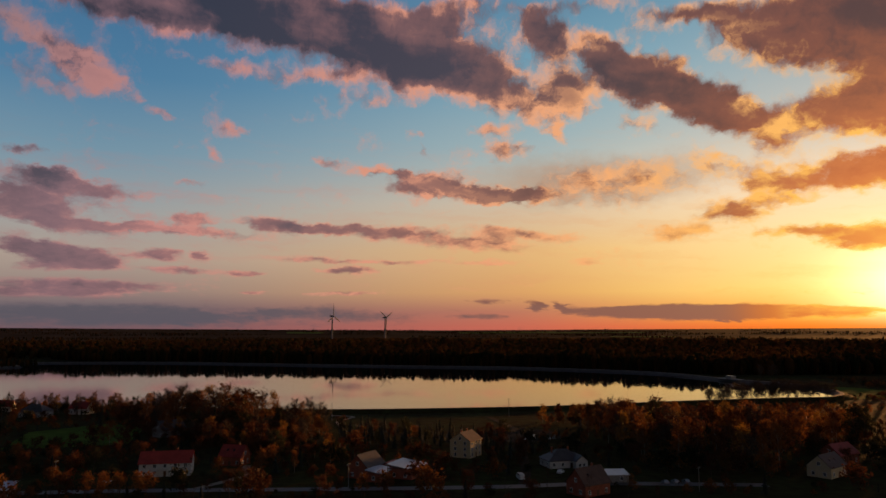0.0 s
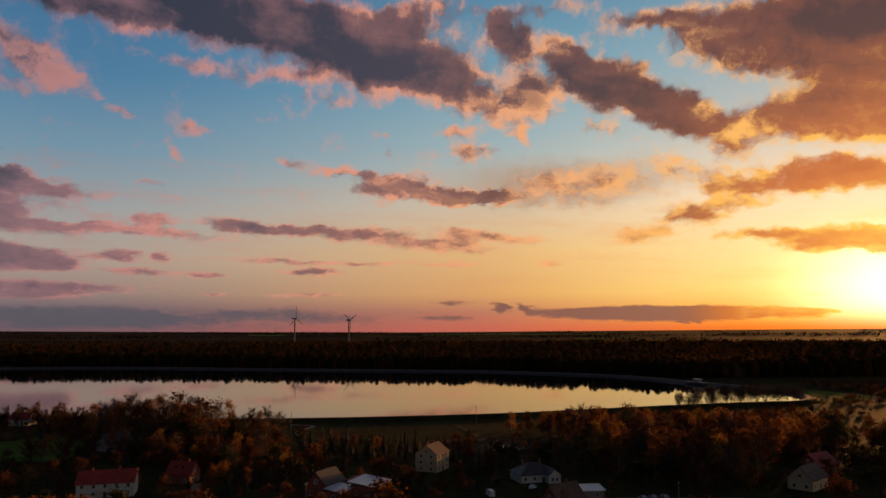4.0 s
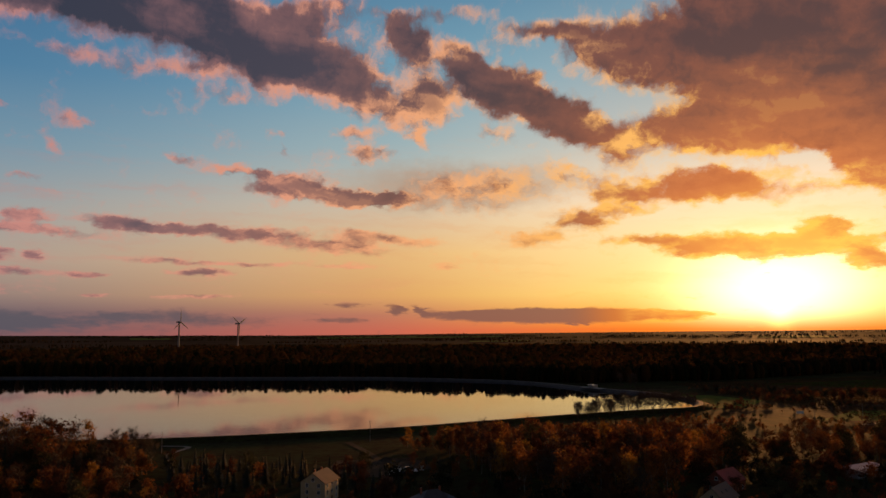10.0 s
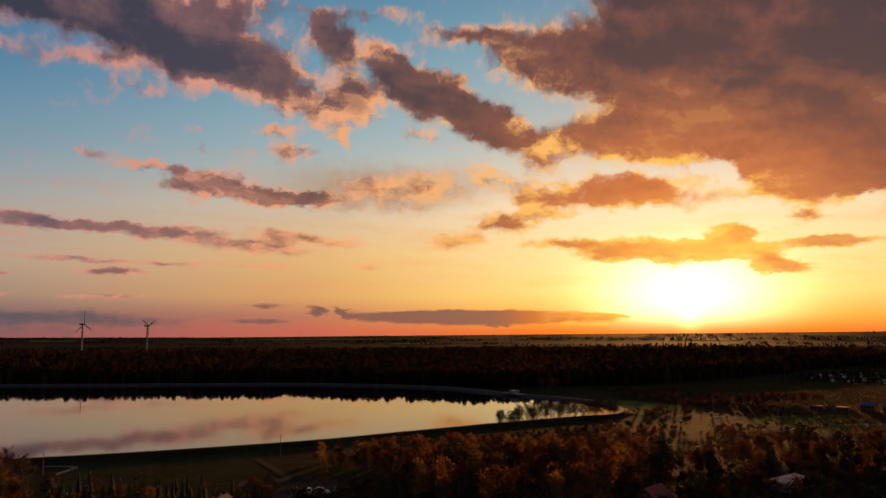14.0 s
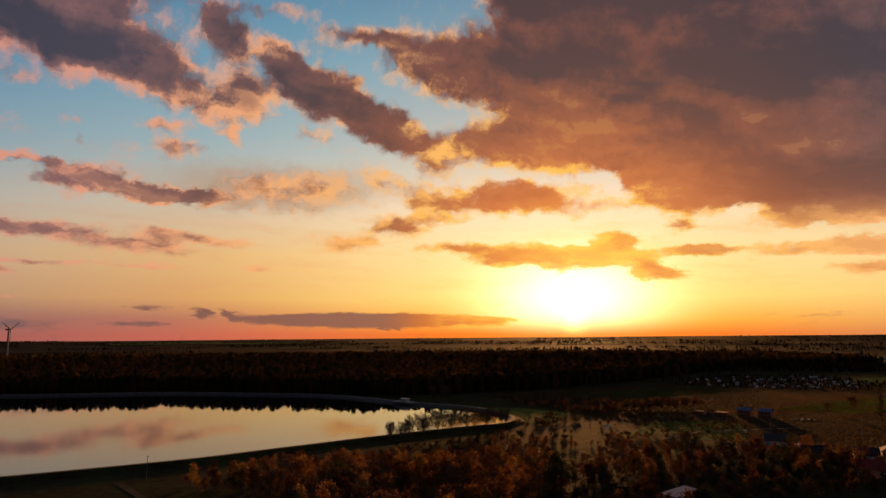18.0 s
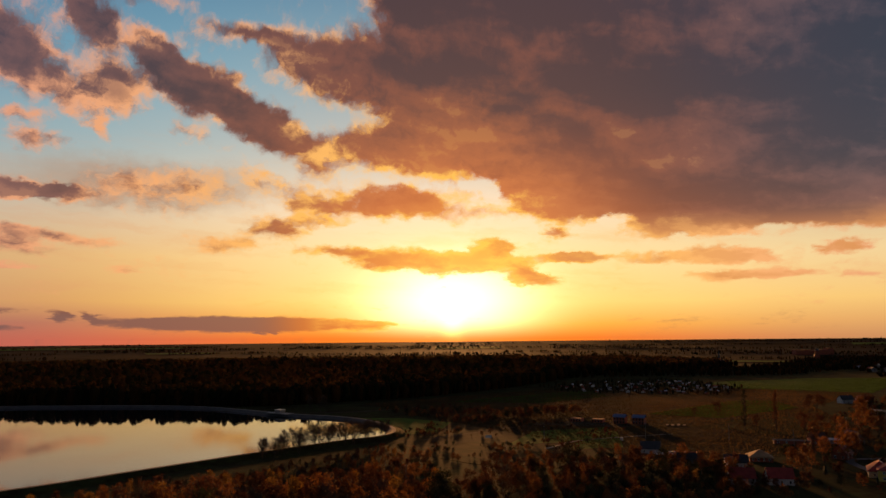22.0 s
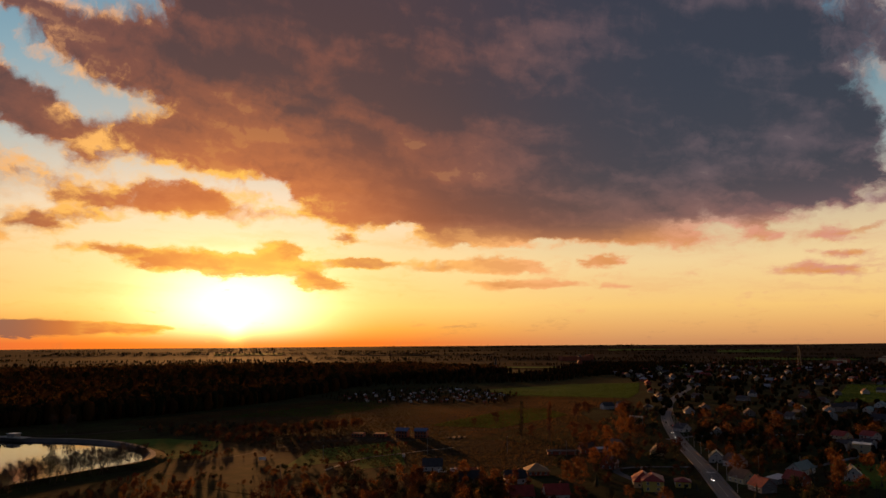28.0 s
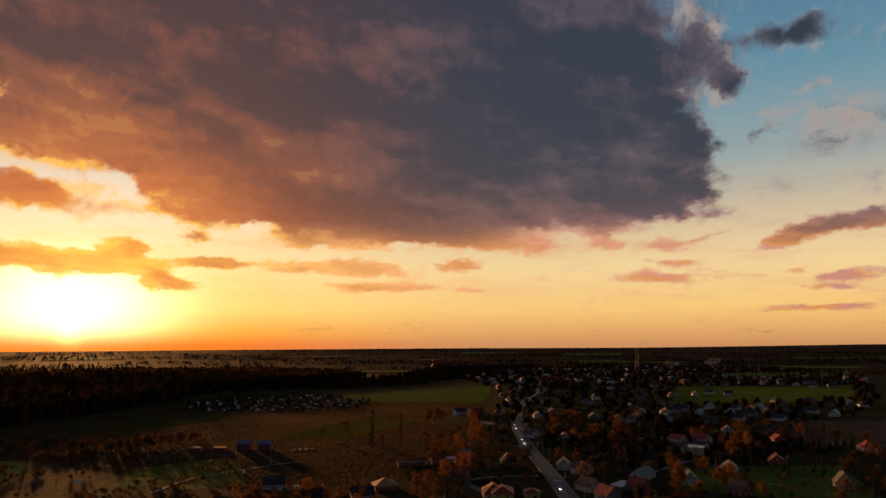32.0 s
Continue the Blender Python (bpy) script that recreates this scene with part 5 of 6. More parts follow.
def frustum(name, r0, r1, z0, z1, mat, sides=10, x=0.0, y=0.0):
    a = [i * 2 * math.pi / sides for i in range(sides)]
    v = [(x + r0 * math.cos(t), y + r0 * math.sin(t), z0) for t in a] + [(x + r1 * math.cos(t), y + r1 * math.sin(t), z1) for t in a]
    f = [(i, (i + 1) % sides, sides + (i + 1) % sides, sides + i) for i in range(sides)] + [tuple(range(sides, 2 * sides)), tuple(reversed(range(sides)))]
    return mesh_of(name, v, f, mat)


def shell(w, d, h, rise, style, mat):
    """Walls of a house, with gables under a pitched roof."""
    x, y = w / 2, d / 2
    v = [(-x, -y, 0), (x, -y, 0), (x, y, 0), (-x, y, 0), (-x, -y, h), (x, -y, h), (x, y, h), (-x, y, h)]
    f = [(0, 1, 5, 4), (2, 3, 7, 6)]
    if style == "gable":
        v += [(-x, 0, h + rise), (x, 0, h + rise)]
        f += [(1, 2, 6, 9, 5), (3, 0, 4, 8, 7)]
    else:
        f += [(1, 2, 6, 5), (3, 0, 4, 7), (4, 5, 6, 7)]
    return mesh_of("wall", v, f, mat)


def roof_mesh(w, d, h, rise, style, mat, over=0.5, t=0.18):
    x, y = w / 2 + over, d / 2 + over
    drop = rise * over / (d / 2)
    if style == "gable":
        prof = [(-y, h - drop), (0, h + rise), (y, h - drop)]
        v = [(s * x, py, pz + k * t) for s in (-1, 1) for k in (0.02, 1) for py, pz in prof]
        f = []
        for a in range(2):
            f += [(3 + a, 9 + a, 9 + a + 1, 3 + a + 1), (a + 1, 6 + a + 1, 6 + a, a)]
            f += [(a, 3 + a, 3 + a + 1, a + 1), (6 + a + 1, 9 + a + 1, 9 + a, 6 + a)]
        f += [(0, 6, 9, 3), (2, 5, 11, 8)]
    elif style == "hip":
        r = max(w / 2 - d / 2, 0.01)
        v = [(-x, -y, h - drop), (x, -y, h - drop), (x, y, h - drop), (-x, y, h - drop)]
        v += [(-x, -y, h - drop + t), (x, -y, h - drop + t), (x, y, h - drop + t), (-x, y, h - drop + t), (-r, 0, h + rise + t), (r, 0, h + rise + t)]
        f = [(3, 2, 1, 0), (0, 1, 5, 4), (1, 2, 6, 5), (2, 3, 7, 6), (3, 0, 4, 7), (4, 5, 9, 8), (5, 6, 9), (6, 7, 8, 9), (7, 4, 8)]
    else:
        v = [(-x, -y, h), (x, -y, h), (x, y, h + rise), (-x, y, h + rise), (-x, -y, h + t), (x, -y, h + t), (x, y, h + rise + t), (-x, y, h + rise + t)]
        f = [(3, 2, 1, 0), (4, 5, 6, 7), (0, 1, 5, 4), (1, 2, 6, 5), (2, 3, 7, 6), (3, 0, 4, 7)]
    return mesh_of("roof", v, f, mat)


FRAME_ME = boxes("frame", [(-0.62, -0.05, -0.72, -0.52, 0.05, 0.72), (0.52, -0.05, -0.72, 0.62, 0.05, 0.72), (-0.52, -0.05, 0.62, 0.52, 0.05, 0.72), (-0.52, -0.05, -0.72, 0.52, 0.05, -0.62), (-0.04, -0.04, -0.62, 0.04, 0.04, 0.62)], FRAME_WHITE)
PANE_ME = boxes("pane", [(-0.52, -0.02, -0.62, 0.52, 0.01, 0.62)], GLASS)
SILL_ME = boxes("sill", [(-0.75, -0.16, -0.80, 0.75, 0.04, -0.72)], CONCRETE)
DOOR_ME = boxes("door", [(-0.5, -0.07, 0.0, 0.5, 0.03, 2.05)], DOOR_BROWN)
SKY_ME = boxes("skylight", [(-0.4, -0.55, 0.0, 0.4, 0.55, 0.10)], GLASS)


PLAIN_ME = boxes("window", [(-0.60, -0.05, -0.70, 0.60, 0.05, 0.70), (-0.52, -0.06, -0.62, -0.04, 0.03, 0.62), (0.04, -0.06, -0.62, 0.52, 0.03, 0.62)], [FRAME_WHITE, GLASS])
for poly in list(PLAIN_ME.polygons)[6:]:
    poly.material_index = 1


def window(parent, m, detail=True):
    if not detail:
        return part("window", PLAIN_ME, parent, at=m)
    f = part("window", FRAME_ME, parent, at=m)
    part("pane", PANE_ME, f)
    part("sill", SILL_ME, f)
    return f


HOMES = []


def house(x, y, turn, w, d, h, rise, style, wall, roof, label, group="", storeys=1, wins=3, chimneys=1, detail=True, skylights=0, category="house", gable_win=True):
    """A house with its ridge along its own x; the front looks to its -y."""
    ob = new("house")
    HOMES.append((x, y, max(w, d) * 0.62 + 2.0))
    ob.matrix_basis = pose(x, y, float(land(x, y)) - 0.05, 0, 0, turn)
    part("wall", shell(w, d, h, rise, style, wall), ob)
    part("roof", roof_mesh(w, d, h, rise, style, roof), ob)
    floor_h = h / storeys
    for s in range(storeys):
        z = s * floor_h + min(1.55, floor_h * 0.58)
        for side in (-1, 1):
            for k in range(wins):
                u = -w / 2 + w * (k + 0.5) / wins
                if s == 0 and side < 0 and k == wins // 2 and detail:
                    part("door", DOOR_ME, ob, at=pose(u, -d / 2 - 0.02, 0))
                    continue
                window(ob, pose(u, side * (d / 2 + 0.01), z, 0, 0, 0 if side < 0 else 180), detail)
        for side in (-1, 1):
            for k in (-0.24, 0.24) if d > 7 and detail else (0.0,):
                window(ob, pose(side * (w / 2 + 0.01), k * d, z, 0, 0, 90 * side), detail)
    if style == "gable" and gable_win and rise > 2.2:
        for side in (-1, 1):
            window(ob, pose(side * (w / 2 + 0.01), 0, h + 1.0, 0, 0, 90 * side), detail)
    for k in range(chimneys):
        u = (0.2 if k == 0 else -0.28) * w
        c = part("chimney", boxes("chimney", [(u - 0.3, 0.25, h + rise * 0.5, u + 0.3, 0.8, h + rise + 0.8), (u - 0.36, 0.19, h + rise + 0.8, u + 0.36, 0.86, h + rise + 0.92)], BRICK), ob)
        if detail:
            part("flue", frustum("flue", 0.1, 0.08, h + rise + 0.92, h + rise + 1.15, CONCRETE, 6, u, 0.52), c)
    slope = math.degrees(math.atan2(rise, d / 2))
    for k in range(skylights):
        part("skylight", SKY_ME, ob, at=pose(-w * 0.2 + k * w * 0.3, -d * 0.25, h + rise * 0.5 + 0.2, slope, 0, 0))
    return tagged(ob, label, category, group)


def extra_gable(ob, x, d, w, h, rise, wall, roof):
    """A cross wing that comes forward from the front of a house."""
    wing = part("wing", shell(d, w, h, rise, "gable", wall), ob, at=pose(x, -d / 2, 0, 0, 0, 90))
    part("wing_roof", roof_mesh(d, w, h, rise, "gable", roof, 0.4), wing)
    window(ob, pose(x - 0.9, -d - 0.01, 1.6))
    window(ob, pose(x + 0.9, -d - 0.01, 1.6))


# village by the grove
a = house(-109, 297, 12, 19, 11, 5.2, 3.6, "gable", PLASTER, RED_TILE, "large white house with a red tiled roof", "village houses", 2, 5, 2)
part("balcony", boxes("balcony", [(-3.5, -7.0, 2.5, 3.5, -5.5, 2.65), (-3.5, -7.0, 2.65, 3.5, -6.92, 3.5)], PLASTER), a)
house(-88, 317, -15, 10, 8, 4.0, 4.0, "gable", BRICK, RED_TILE, "small brick house with a red roof and skylights", "village houses", 1, 3, 1, skylights=2)
house(-30, 292, 62, 12, 9, 4.6, 4.2, "gable", BRICK, DARK_TILE, "brick barn with a dark pitched roof", "village houses", 1, 2, 0, category="barn")
house(-14, 292, 68, 14, 10, 3.8, 1.4, "shed", BRICK, GREY_SHEET, "long brick shed under a pale metal roof", "farm sheds", 1, 2, 0, category="shed")
house(-24, 285, 68, 11, 6, 3.2, 1.0, "shed", BRICK, GREY_SHEET, "low shed under a pale sheet roof", "farm sheds", 1, 2, 0, category="shed")
house(-21, 298, 68, 8, 6, 3.0, 1.6, "gable", BRICK, RED_TILE, "low shed with a dull red roof", "farm sheds", 1, 1, 0, category="shed")
e = house(10, 336, 62, 11.5, 10, 7.4, 3.4, "gable", CREAM, BROWN_TILE, "tall cream house with a brown gable roof", "village houses", 3, 3, 2)
part("balcony", boxes("balcony", [(5.8, -2.2, 4.9, 7.1, 2.2, 5.05), (7.0, -2.2, 5.05, 7.08, 2.2, 5.95)], DOOR_BROWN), e)
g = house(49, 312, 14, 15, 11, 3.2, 3.6, "hip", PLASTER, DARK_TILE, "white bungalow with a graphite hip roof", "village houses", 1, 4, 2)
extra_gable(g, 5.0, 9.0, 5.0, 3.2, 2.0, PLASTER, DARK_TILE)
house(148, 291, 40, 14, 9, 4.2, 4.0, "gable", CREAM, DARK_TILE, "cream house with a dark roof and two skylights", "village houses", 1, 3, 1, skylights=2)
house(-146, 399, 55, 14, 10, 4.0, 4.4, "gable", GREY_WALL, DARK_TILE, "grey house with a dark steep roof", "village houses", 1, 3, 1)
house(-243, 502, -10, 13, 9, 4.2, 3.8, "gable", PLASTER, RED_TILE, "white cottage with a bright red roof", "village houses", 1, 3, 1)
house(-265, 486, -8, 17, 11, 4.2, 4.0, "hip", GREY_WALL, DARK_TILE, "grey house with a blue-black hip roof", "village houses", 1, 4, 1)
house(-304, 517, 10, 12, 9, 4.0, 3.6, "gable", PLASTER, RED_TILE, "old white cottage with a dark red roof", "village houses", 1, 3, 1)
house(50, 261, 35, 12, 9, 4.2, 4.8, "gable", BRICK, BROWN_TILE, "brick house with a steep brown roof by the street", "village houses", 1, 3, 1, skylights=1)
house(-154, 256, 8, 14, 9, 3.2, 1.2, "shed", BRICK, GREY_SHEET, "flat brick workshop under a pale sheet roof", "farm sheds", 1, 3, 0, category="workshop")
house(60, 281, 4, 16, 7, 2.8, 0.8, "shed", GREY_WALL, GREY_SHEET, "long low garage with a pale flat roof", "farm sheds", 1, 3, 0, category="garage")
house(167, 318, 30, 13, 10, 4.2, 3.8, "gable", BRICK, RED_TILE, "brick house with a red roof among the trees", "village houses", 1, 3, 1)
house(241, 329, 20, 20, 8, 3.4, 1.0, "shed", GREY_WALL, GREY_SHEET, "long low hall with a pale metal roof", "farm sheds", 1, 5, 0, category="hall")

house(363, 331, -45, 12.0, 9.0, 3.6, 4.2, "gable", GREY_WALL, RED_TILE, "grey house with a dark red roof behind trees", "houses by the meadow", 1, 3, 1)
house(377, 319, -45, 12.0, 9.0, 3.6, 4.2, "gable", PLASTER, RED_TILE, "white house with a dark red roof behind trees", "houses by the meadow", 1, 3, 1)

# edge of the eastern meadow
house(405, 423, -50, 12.0, 9.0, 3.2, 4.0, "gable", PLASTER, DARK_TILE, "white new house with a steep black roof", "houses by the meadow", 1, 3, 1)
ruin = new("house_shell")
ruin.matrix_basis = pose(412, 402, -0.05, 0, 0, -50)
for k, b in enumerate(((-7, -5, 0, 7, -4.7, 2.7), (-7, 4.7, 0, 7, 5, 2.3), (-7, -4.7, 0, -6.7, 4.7, 2.8), (6.7, -4.7, 0, 7, 4.7, 2.5), (-0.15, -4.7, 0, 0.15, 4.7, 2.4), (-6.7, 0, 0, -0.15, 0.3, 2.2))):
    part("wall", boxes("wall", [b], BRICK), ruin)
part("slab", boxes("slab", [(-7.6, -5.6, 0.0, 7.6, 5.6, 0.12)], CONCRETE), ruin)
tagged(ruin, "roofless red brick shell of a new house", "house shell", "houses by the meadow")
wood = new("timber_roof_house")
wood.matrix_basis = pose(433, 365, -0.05, 0, 0, -50)
part("wall", shell(13, 13, 2.9, 3.4, "hip", BRICK), wood)
part("roof_boarding", roof_mesh(13, 13, 2.9, 3.6, "hip", TIMBER, 0.8), wood)
for k in range(-4, 5):
    part("batten", boxes("batten", [(-7.2, -0.05, 0, 7.2, 0.05, 0.08)], TIMBER), wood, at=pose(0, -7.0 + abs(k) * 0.0 + (k + 4) * 0.0, 2.6 + (k + 4) * 0.05))
for k in range(4):
    window(wood, pose(-4.5 + 3 * k, -6.52, 1.6))
tagged(wood, "unfinished house under a raw timber pyramid roof", "house", "houses by the meadow")
house(402, 360, -48, 12.0, 8.0, 3.4, 3.6, "gable", PLASTER, DARK_TILE, "white house with a black roof behind trees", "houses by the meadow", 1, 3, 1)
house(385, 379, -48, 12.0, 8.0, 3.4, 3.6, "gable", GREY_WALL, DARK_TILE, "grey house with a black roof behind trees", "houses by the meadow", 1, 3, 1)
house(479, 340, 10, 11.0, 9.0, 3.6, 5.0, "gable", BRICK, RED_TILE, "brick house with a steep dark red roof", "houses by the road", 1, 3, 1)
house(433, 292, 25, 18.0, 11.0, 5.6, 2.6, "hip", YELLOW_WALL, RED_TILE, "yellow house with a wine-red hip roof", "houses by the road", 2, 5, 1)
house(450, 282, 25, 10.0, 8.0, 3.2, 1.6, "hip", YELLOW_WALL, RED_TILE, "yellow annexe with a red roof", "houses by the road", 1, 3, 0)
house(526, 381, -40, 10.0, 8.0, 4.2, 3.6, "gable", BRICK, BROWN_TILE, "old brick house with a brown roof", "houses by the road", 1, 2, 1)
house(511, 391, -52, 22.0, 4.0, 2.4, 0.5, "shed", BRICK, BROWN_TILE, "long low brick outbuilding", "farm sheds", 1, 4, 0, category="shed")
house(539, 374, -40, 12.0, 6.0, 2.6, 0.6, "shed", GREY_WALL, GREY_SHEET, "low garage with a pale roof", "farm sheds", 1, 2, 0, category="garage")
house(856, 528, -30, 14.0, 10.0, 4.0, 4.2, "gable", PLASTER, DARK_TILE, "white house with a dark roof by the field", "houses by the field", 1, 3, 1)
house(875, 519, -30, 12.0, 9.0, 4.0, 4.0, "gable", PLASTER, BROWN_TILE, "white house with a brown roof by the field", "houses by the field", 1, 3, 1)
house(728, 434, 25, 24.0, 12.0, 6.0, 0.8, "shed", GREY_WALL, DARK_TILE, "flat-roofed grey shop by the road", "houses by the road", 2, 6, 0)
house(537, 333, 25, 11.0, 9.0, 4.2, 4.4, "gable", CREAM, BROWN_TILE, "cream house behind roadside trees", "houses by the road", 1, 3, 1)

# two-storey brick terraces being built, two with blue roofs
for x, y, roofed in ((514, 546, True), (522, 532, True), (494, 578, False), (504, 562, False)):
    t = new("terrace_house")
    t.matrix_basis = pose(x, y, -0.05, 0, 0, -62)
    hh = 5.6 if roofed else 4.6 if y < 500 else 3.0
    part("wall", shell(10, 9, hh, 0.6, "flat", BRICK), t)
    if roofed:
        part("roof", roof_mesh(10, 9, hh, 2.0, "gable", BLUE_SHEET, 0.5), t)
    for s in range(2 if hh > 4 else 1):
        for k in range(4):
            f = part("opening", boxes("opening", [(-0.55, -0.03, -0.8, 0.55, 0.02, 0.8)], GLASS), t, at=pose(-3.75 + 2.5 * k, -4.51, 1.5 + 2.7 * s))
            part("lintel", boxes("lintel", [(-0.7, -0.06, 0.8, 0.7, 0.02, 1.0)], CONCRETE), f)
    tagged(t, "unfinished brick terrace house with a blue roof" if roofed else "roofless brick terrace house under construction", "house", "terraces on the building plot")
for k in range(6):
    st = new("timber_stack")
    st.matrix_basis = pose(533 + 4.8 * (k % 3), 512 - 5.7 * (k // 3) - 2 * (k % 3), -0.02, 0, 0, 30)
    for j in range(4):
        part("plank", boxes("plank", [(-2.5, -1 + j * 0.5, 0.2, 2.5, -0.55 + j * 0.5, 0.7)], TIMBER), st)
    part("bearer", boxes("bearer", [(-2, -1, 0, -1.8, 1, 0.2), (1.8, -1, 0, 2, 1, 0.2)], TIMBER), st)
    tagged(st, "stack of pale sawn timber on the building plot", "timber stack", "timber stacks")

# houses right of the road
RIGHT = [(546, 296, 20, PLASTER, DARK_TILE), (534, 280, 60, PLASTER, BROWN_TILE), (482, 260, 55, CREAM, BROWN_TILE), (492, 234, 60, BRICK, RED_TILE), (463, 244, 50, GREY_WALL, RED_TILE), (529, 213, 15, PLASTER, DARK_TILE)]
for k, (x, y, r, w, f) in enumerate(RIGHT):
    house(x, y, r, 11 + k % 3, 9, 3.4 + 0.4 * (k % 2), 4.0, "gable", w, f, "%s house with a %s pitched roof near the road" % ("white" if w is PLASTER else "brick" if w is BRICK else "plastered", "red" if f is RED_TILE else "dark"), "houses right of the road", 1, 3, 1)
house(531, 241, -8, 21.0, 9.0, 3.6, 3.6, "gable", PLASTER, DARK_TILE, "long white house with a black roof", "houses right of the road", 1, 6, 1)
house(493, 244, -8, 16.0, 6.0, 3.0, 0.6, "shed", GREY_WALL, GREY_SHEET, "low hall with a white sheet roof", "farm sheds", 1, 4, 0, category="hall")
MORE = [(584, 197, 10, PLASTER, DARK_TILE, 1), (716, 233, 60, PLASTER, RED_TILE, 2), (703, 251, 60, CREAM, RED_TILE, 2), (808, 225, 10, PLASTER, BROWN_TILE, 1), (740, 177, 20, BRICK, RED_TILE, 2), (631, 172, 10, BRICK, RED_TILE, 1), (883, 294, 20, PLASTER, BROWN_TILE, 2), (865, 327, 60, PLASTER, DARK_TILE, 1), (956, 338, 15, GREY_WALL, DARK_TILE, 1), (684, 342, 20, GREY_WALL, BROWN_TILE, 1), (695, 376, 65, PLASTER, DARK_TILE, 1), (864, 433, 30, PLASTER, DARK_TILE, 1), (900, 428, 30, GREY_WALL, BROWN_TILE, 2)]
for x, y, r, w, f, s in MORE:
    house(x, y, r, 12, 10, 3.2 * s if s == 1 else 5.4, 4.0 if s == 1 else 3.2, "gable", w, f, "%s house with a %s gable roof" % ("white" if w is PLASTER else "brick" if w is BRICK else "plastered", "red" if f is RED_TILE else "dark"), "village houses", s, 3, 1, detail=False)
house(651, 228, 5, 13.0, 11.0, 6.0, 0.6, "shed", CREAM, GREY_SHEET, "cream cube house with a flat roof", "village houses", 2, 4, 0, detail=False)
NEW = [(981, 276), (894, 252), (935, 229), (998, 245), (992, 222), (954, 190), (1104, 222), (1090, 191), (1071, 248), (1068, 277), (1035, 303), (1068, 160), (1035, 136)]
for k, (x, y) in enumerate(NEW):
    house(x, y, 75 if k % 3 else -12, 14, 10, 3.4, 4.0, "gable", (PLASTER, GREY_WALL, PLASTER)[k % 3], DARK_TILE, "new white house with a graphite roof" if k % 3 != 1 else "new grey house with a graphite roof", "row of new houses", 1, 3, 1, detail=False)
FIELD_HOUSES = [(1273, 363), (1379, 320), (1360, 289), (1325, 335), (1688, 334), (1732, 305), (1738, 267), (1673, 171), (1685, 140), (1706, 202), (1856, 290), (1902, 232), (1982, 226), (1810, 186)]
for k, (x, y) in enumerate(FIELD_HOUSES):
    house(x, y, (20, 70, 110)[k % 3], 14, 10, 3.6, 4.0, "gable", PLASTER if k % 4 else GREY_WALL, DARK_TILE if k % 3 else BROWN_TILE, "white house at the edge of a green field" if k % 4 else "grey house at the edge of a green field", "houses by the green field", 1, 2, 1, detail=False)

house(558, 132, 6, 13.0, 10.0, 3.2, 6.0, "gable", CREAM, DARK_TILE, "cream house with a steep black gable roof", "houses right of the road", 1, 3, 1, skylights=2)
house(731, 114, 25, 12.0, 10.0, 3.6, 4.4, "hip", PLASTER, RED_TILE, "white house with a red hipped roof", "village houses", 1, 3, 1)
house(509, 183, 55, 12.0, 9.0, 3.4, 4.2, "gable", BRICK, BROWN_TILE, "brick house with a brown gable roof", "houses right of the road", 1, 3, 1)
house(439, 300, 28, 17.0, 11.0, 3.6, 4.2, "hip", CREAM, RED_TILE, "broad house with a dark red hipped roof by the junction", "houses left of the road", 1, 4, 1)
house(550, 369, 60, 12.0, 10.0, 3.4, 5.0, "gable", GREY_WALL, BROWN_TILE, "grey house with a steep brown gable roof", "houses left of the road", 1, 3, 1)
for k in range(3):
    house(655 + 8.6 * k, 240 - 6.3 * k, 62, 9, 7, 5.4, 2.2, "gable", PLASTER, DARK_TILE, "narrow white row house with a dark roof", "short terrace in the village", 2, 2, 1, detail=False)

# the town: houses along streets, out to the church
town_rng = random.Random(21)
road_line = smooth_line(MAIN)
for x, y in scatter(TOWN, 250, 20, 71):
    if any(inside(q, x, y) for q in GREENS) or min(math.hypot(x - h[0], y - h[1]) for h in NEW + FIELD_HOUSES) < 20:
        continue
    if np.min(np.hypot(road_line[:, 0] - x, road_line[:, 1] - y)) < 13:
        continue
    wall = town_rng.choice([PLASTER, GREY_WALL, CREAM, GREY_WALL, BRICK])
    roof = town_rng.choice([DARK_TILE, BROWN_TILE, RED_TILE, DARK_TILE, BROWN_TILE, GREY_SHEET])
    word = {"white_plaster": "white", "cream_plaster": "cream", "grey_plaster": "grey", "red_brick": "brick"}[wall.name]
    tone = {"graphite_roof_tiles": "dark", "brown_roof_tiles": "brown", "red_roof_tiles": "red", "pale_metal_sheet": "pale metal"}[roof.name]
    two = town_rng.random() < 0.35
    house(x, y, town_rng.choice([22, 112, 40, 70]) + town_rng.uniform(-6, 6), town_rng.uniform(10, 17), town_rng.uniform(8, 11), 5.6 if two else 3.4, town_rng.uniform(3.0, 4.4), town_rng.choice(["gable", "gable", "hip"]), wall, roof, "%s town house with a %s roof" % (word, tone), "town houses", 2 if two else 1, 2, 1, detail=False)

# gardens between the houses on both sides of the main road


def in_garden(p):
    return all(math.hypot(p[0] - x, p[1] - y) > r for x, y, r in HOMES) and np.min(np.hypot(road_line[:, 0] - p[0], road_line[:, 1] - p[1])) > 9


GARDENS = [(395, 300), (470, 380), (560, 400), (700, 460), (880, 520), (940, 330), (900, 150), (720, 90), (560, 100), (470, 130), (400, 215)]
garden = [p for p in scatter(GARDENS, 1500, 6.0, 191) if in_garden(p)]
joined("garden_growth", ["shrub", "spruce", "bare", "bare"], garden[:520], (4, 9), "dark hedges and trees of the village gardens", "garden growth", 192)
joined("hedges", ["shrub"], garden[520:], (1.5, 3.5), "low dark garden hedges", "hedge", 193)

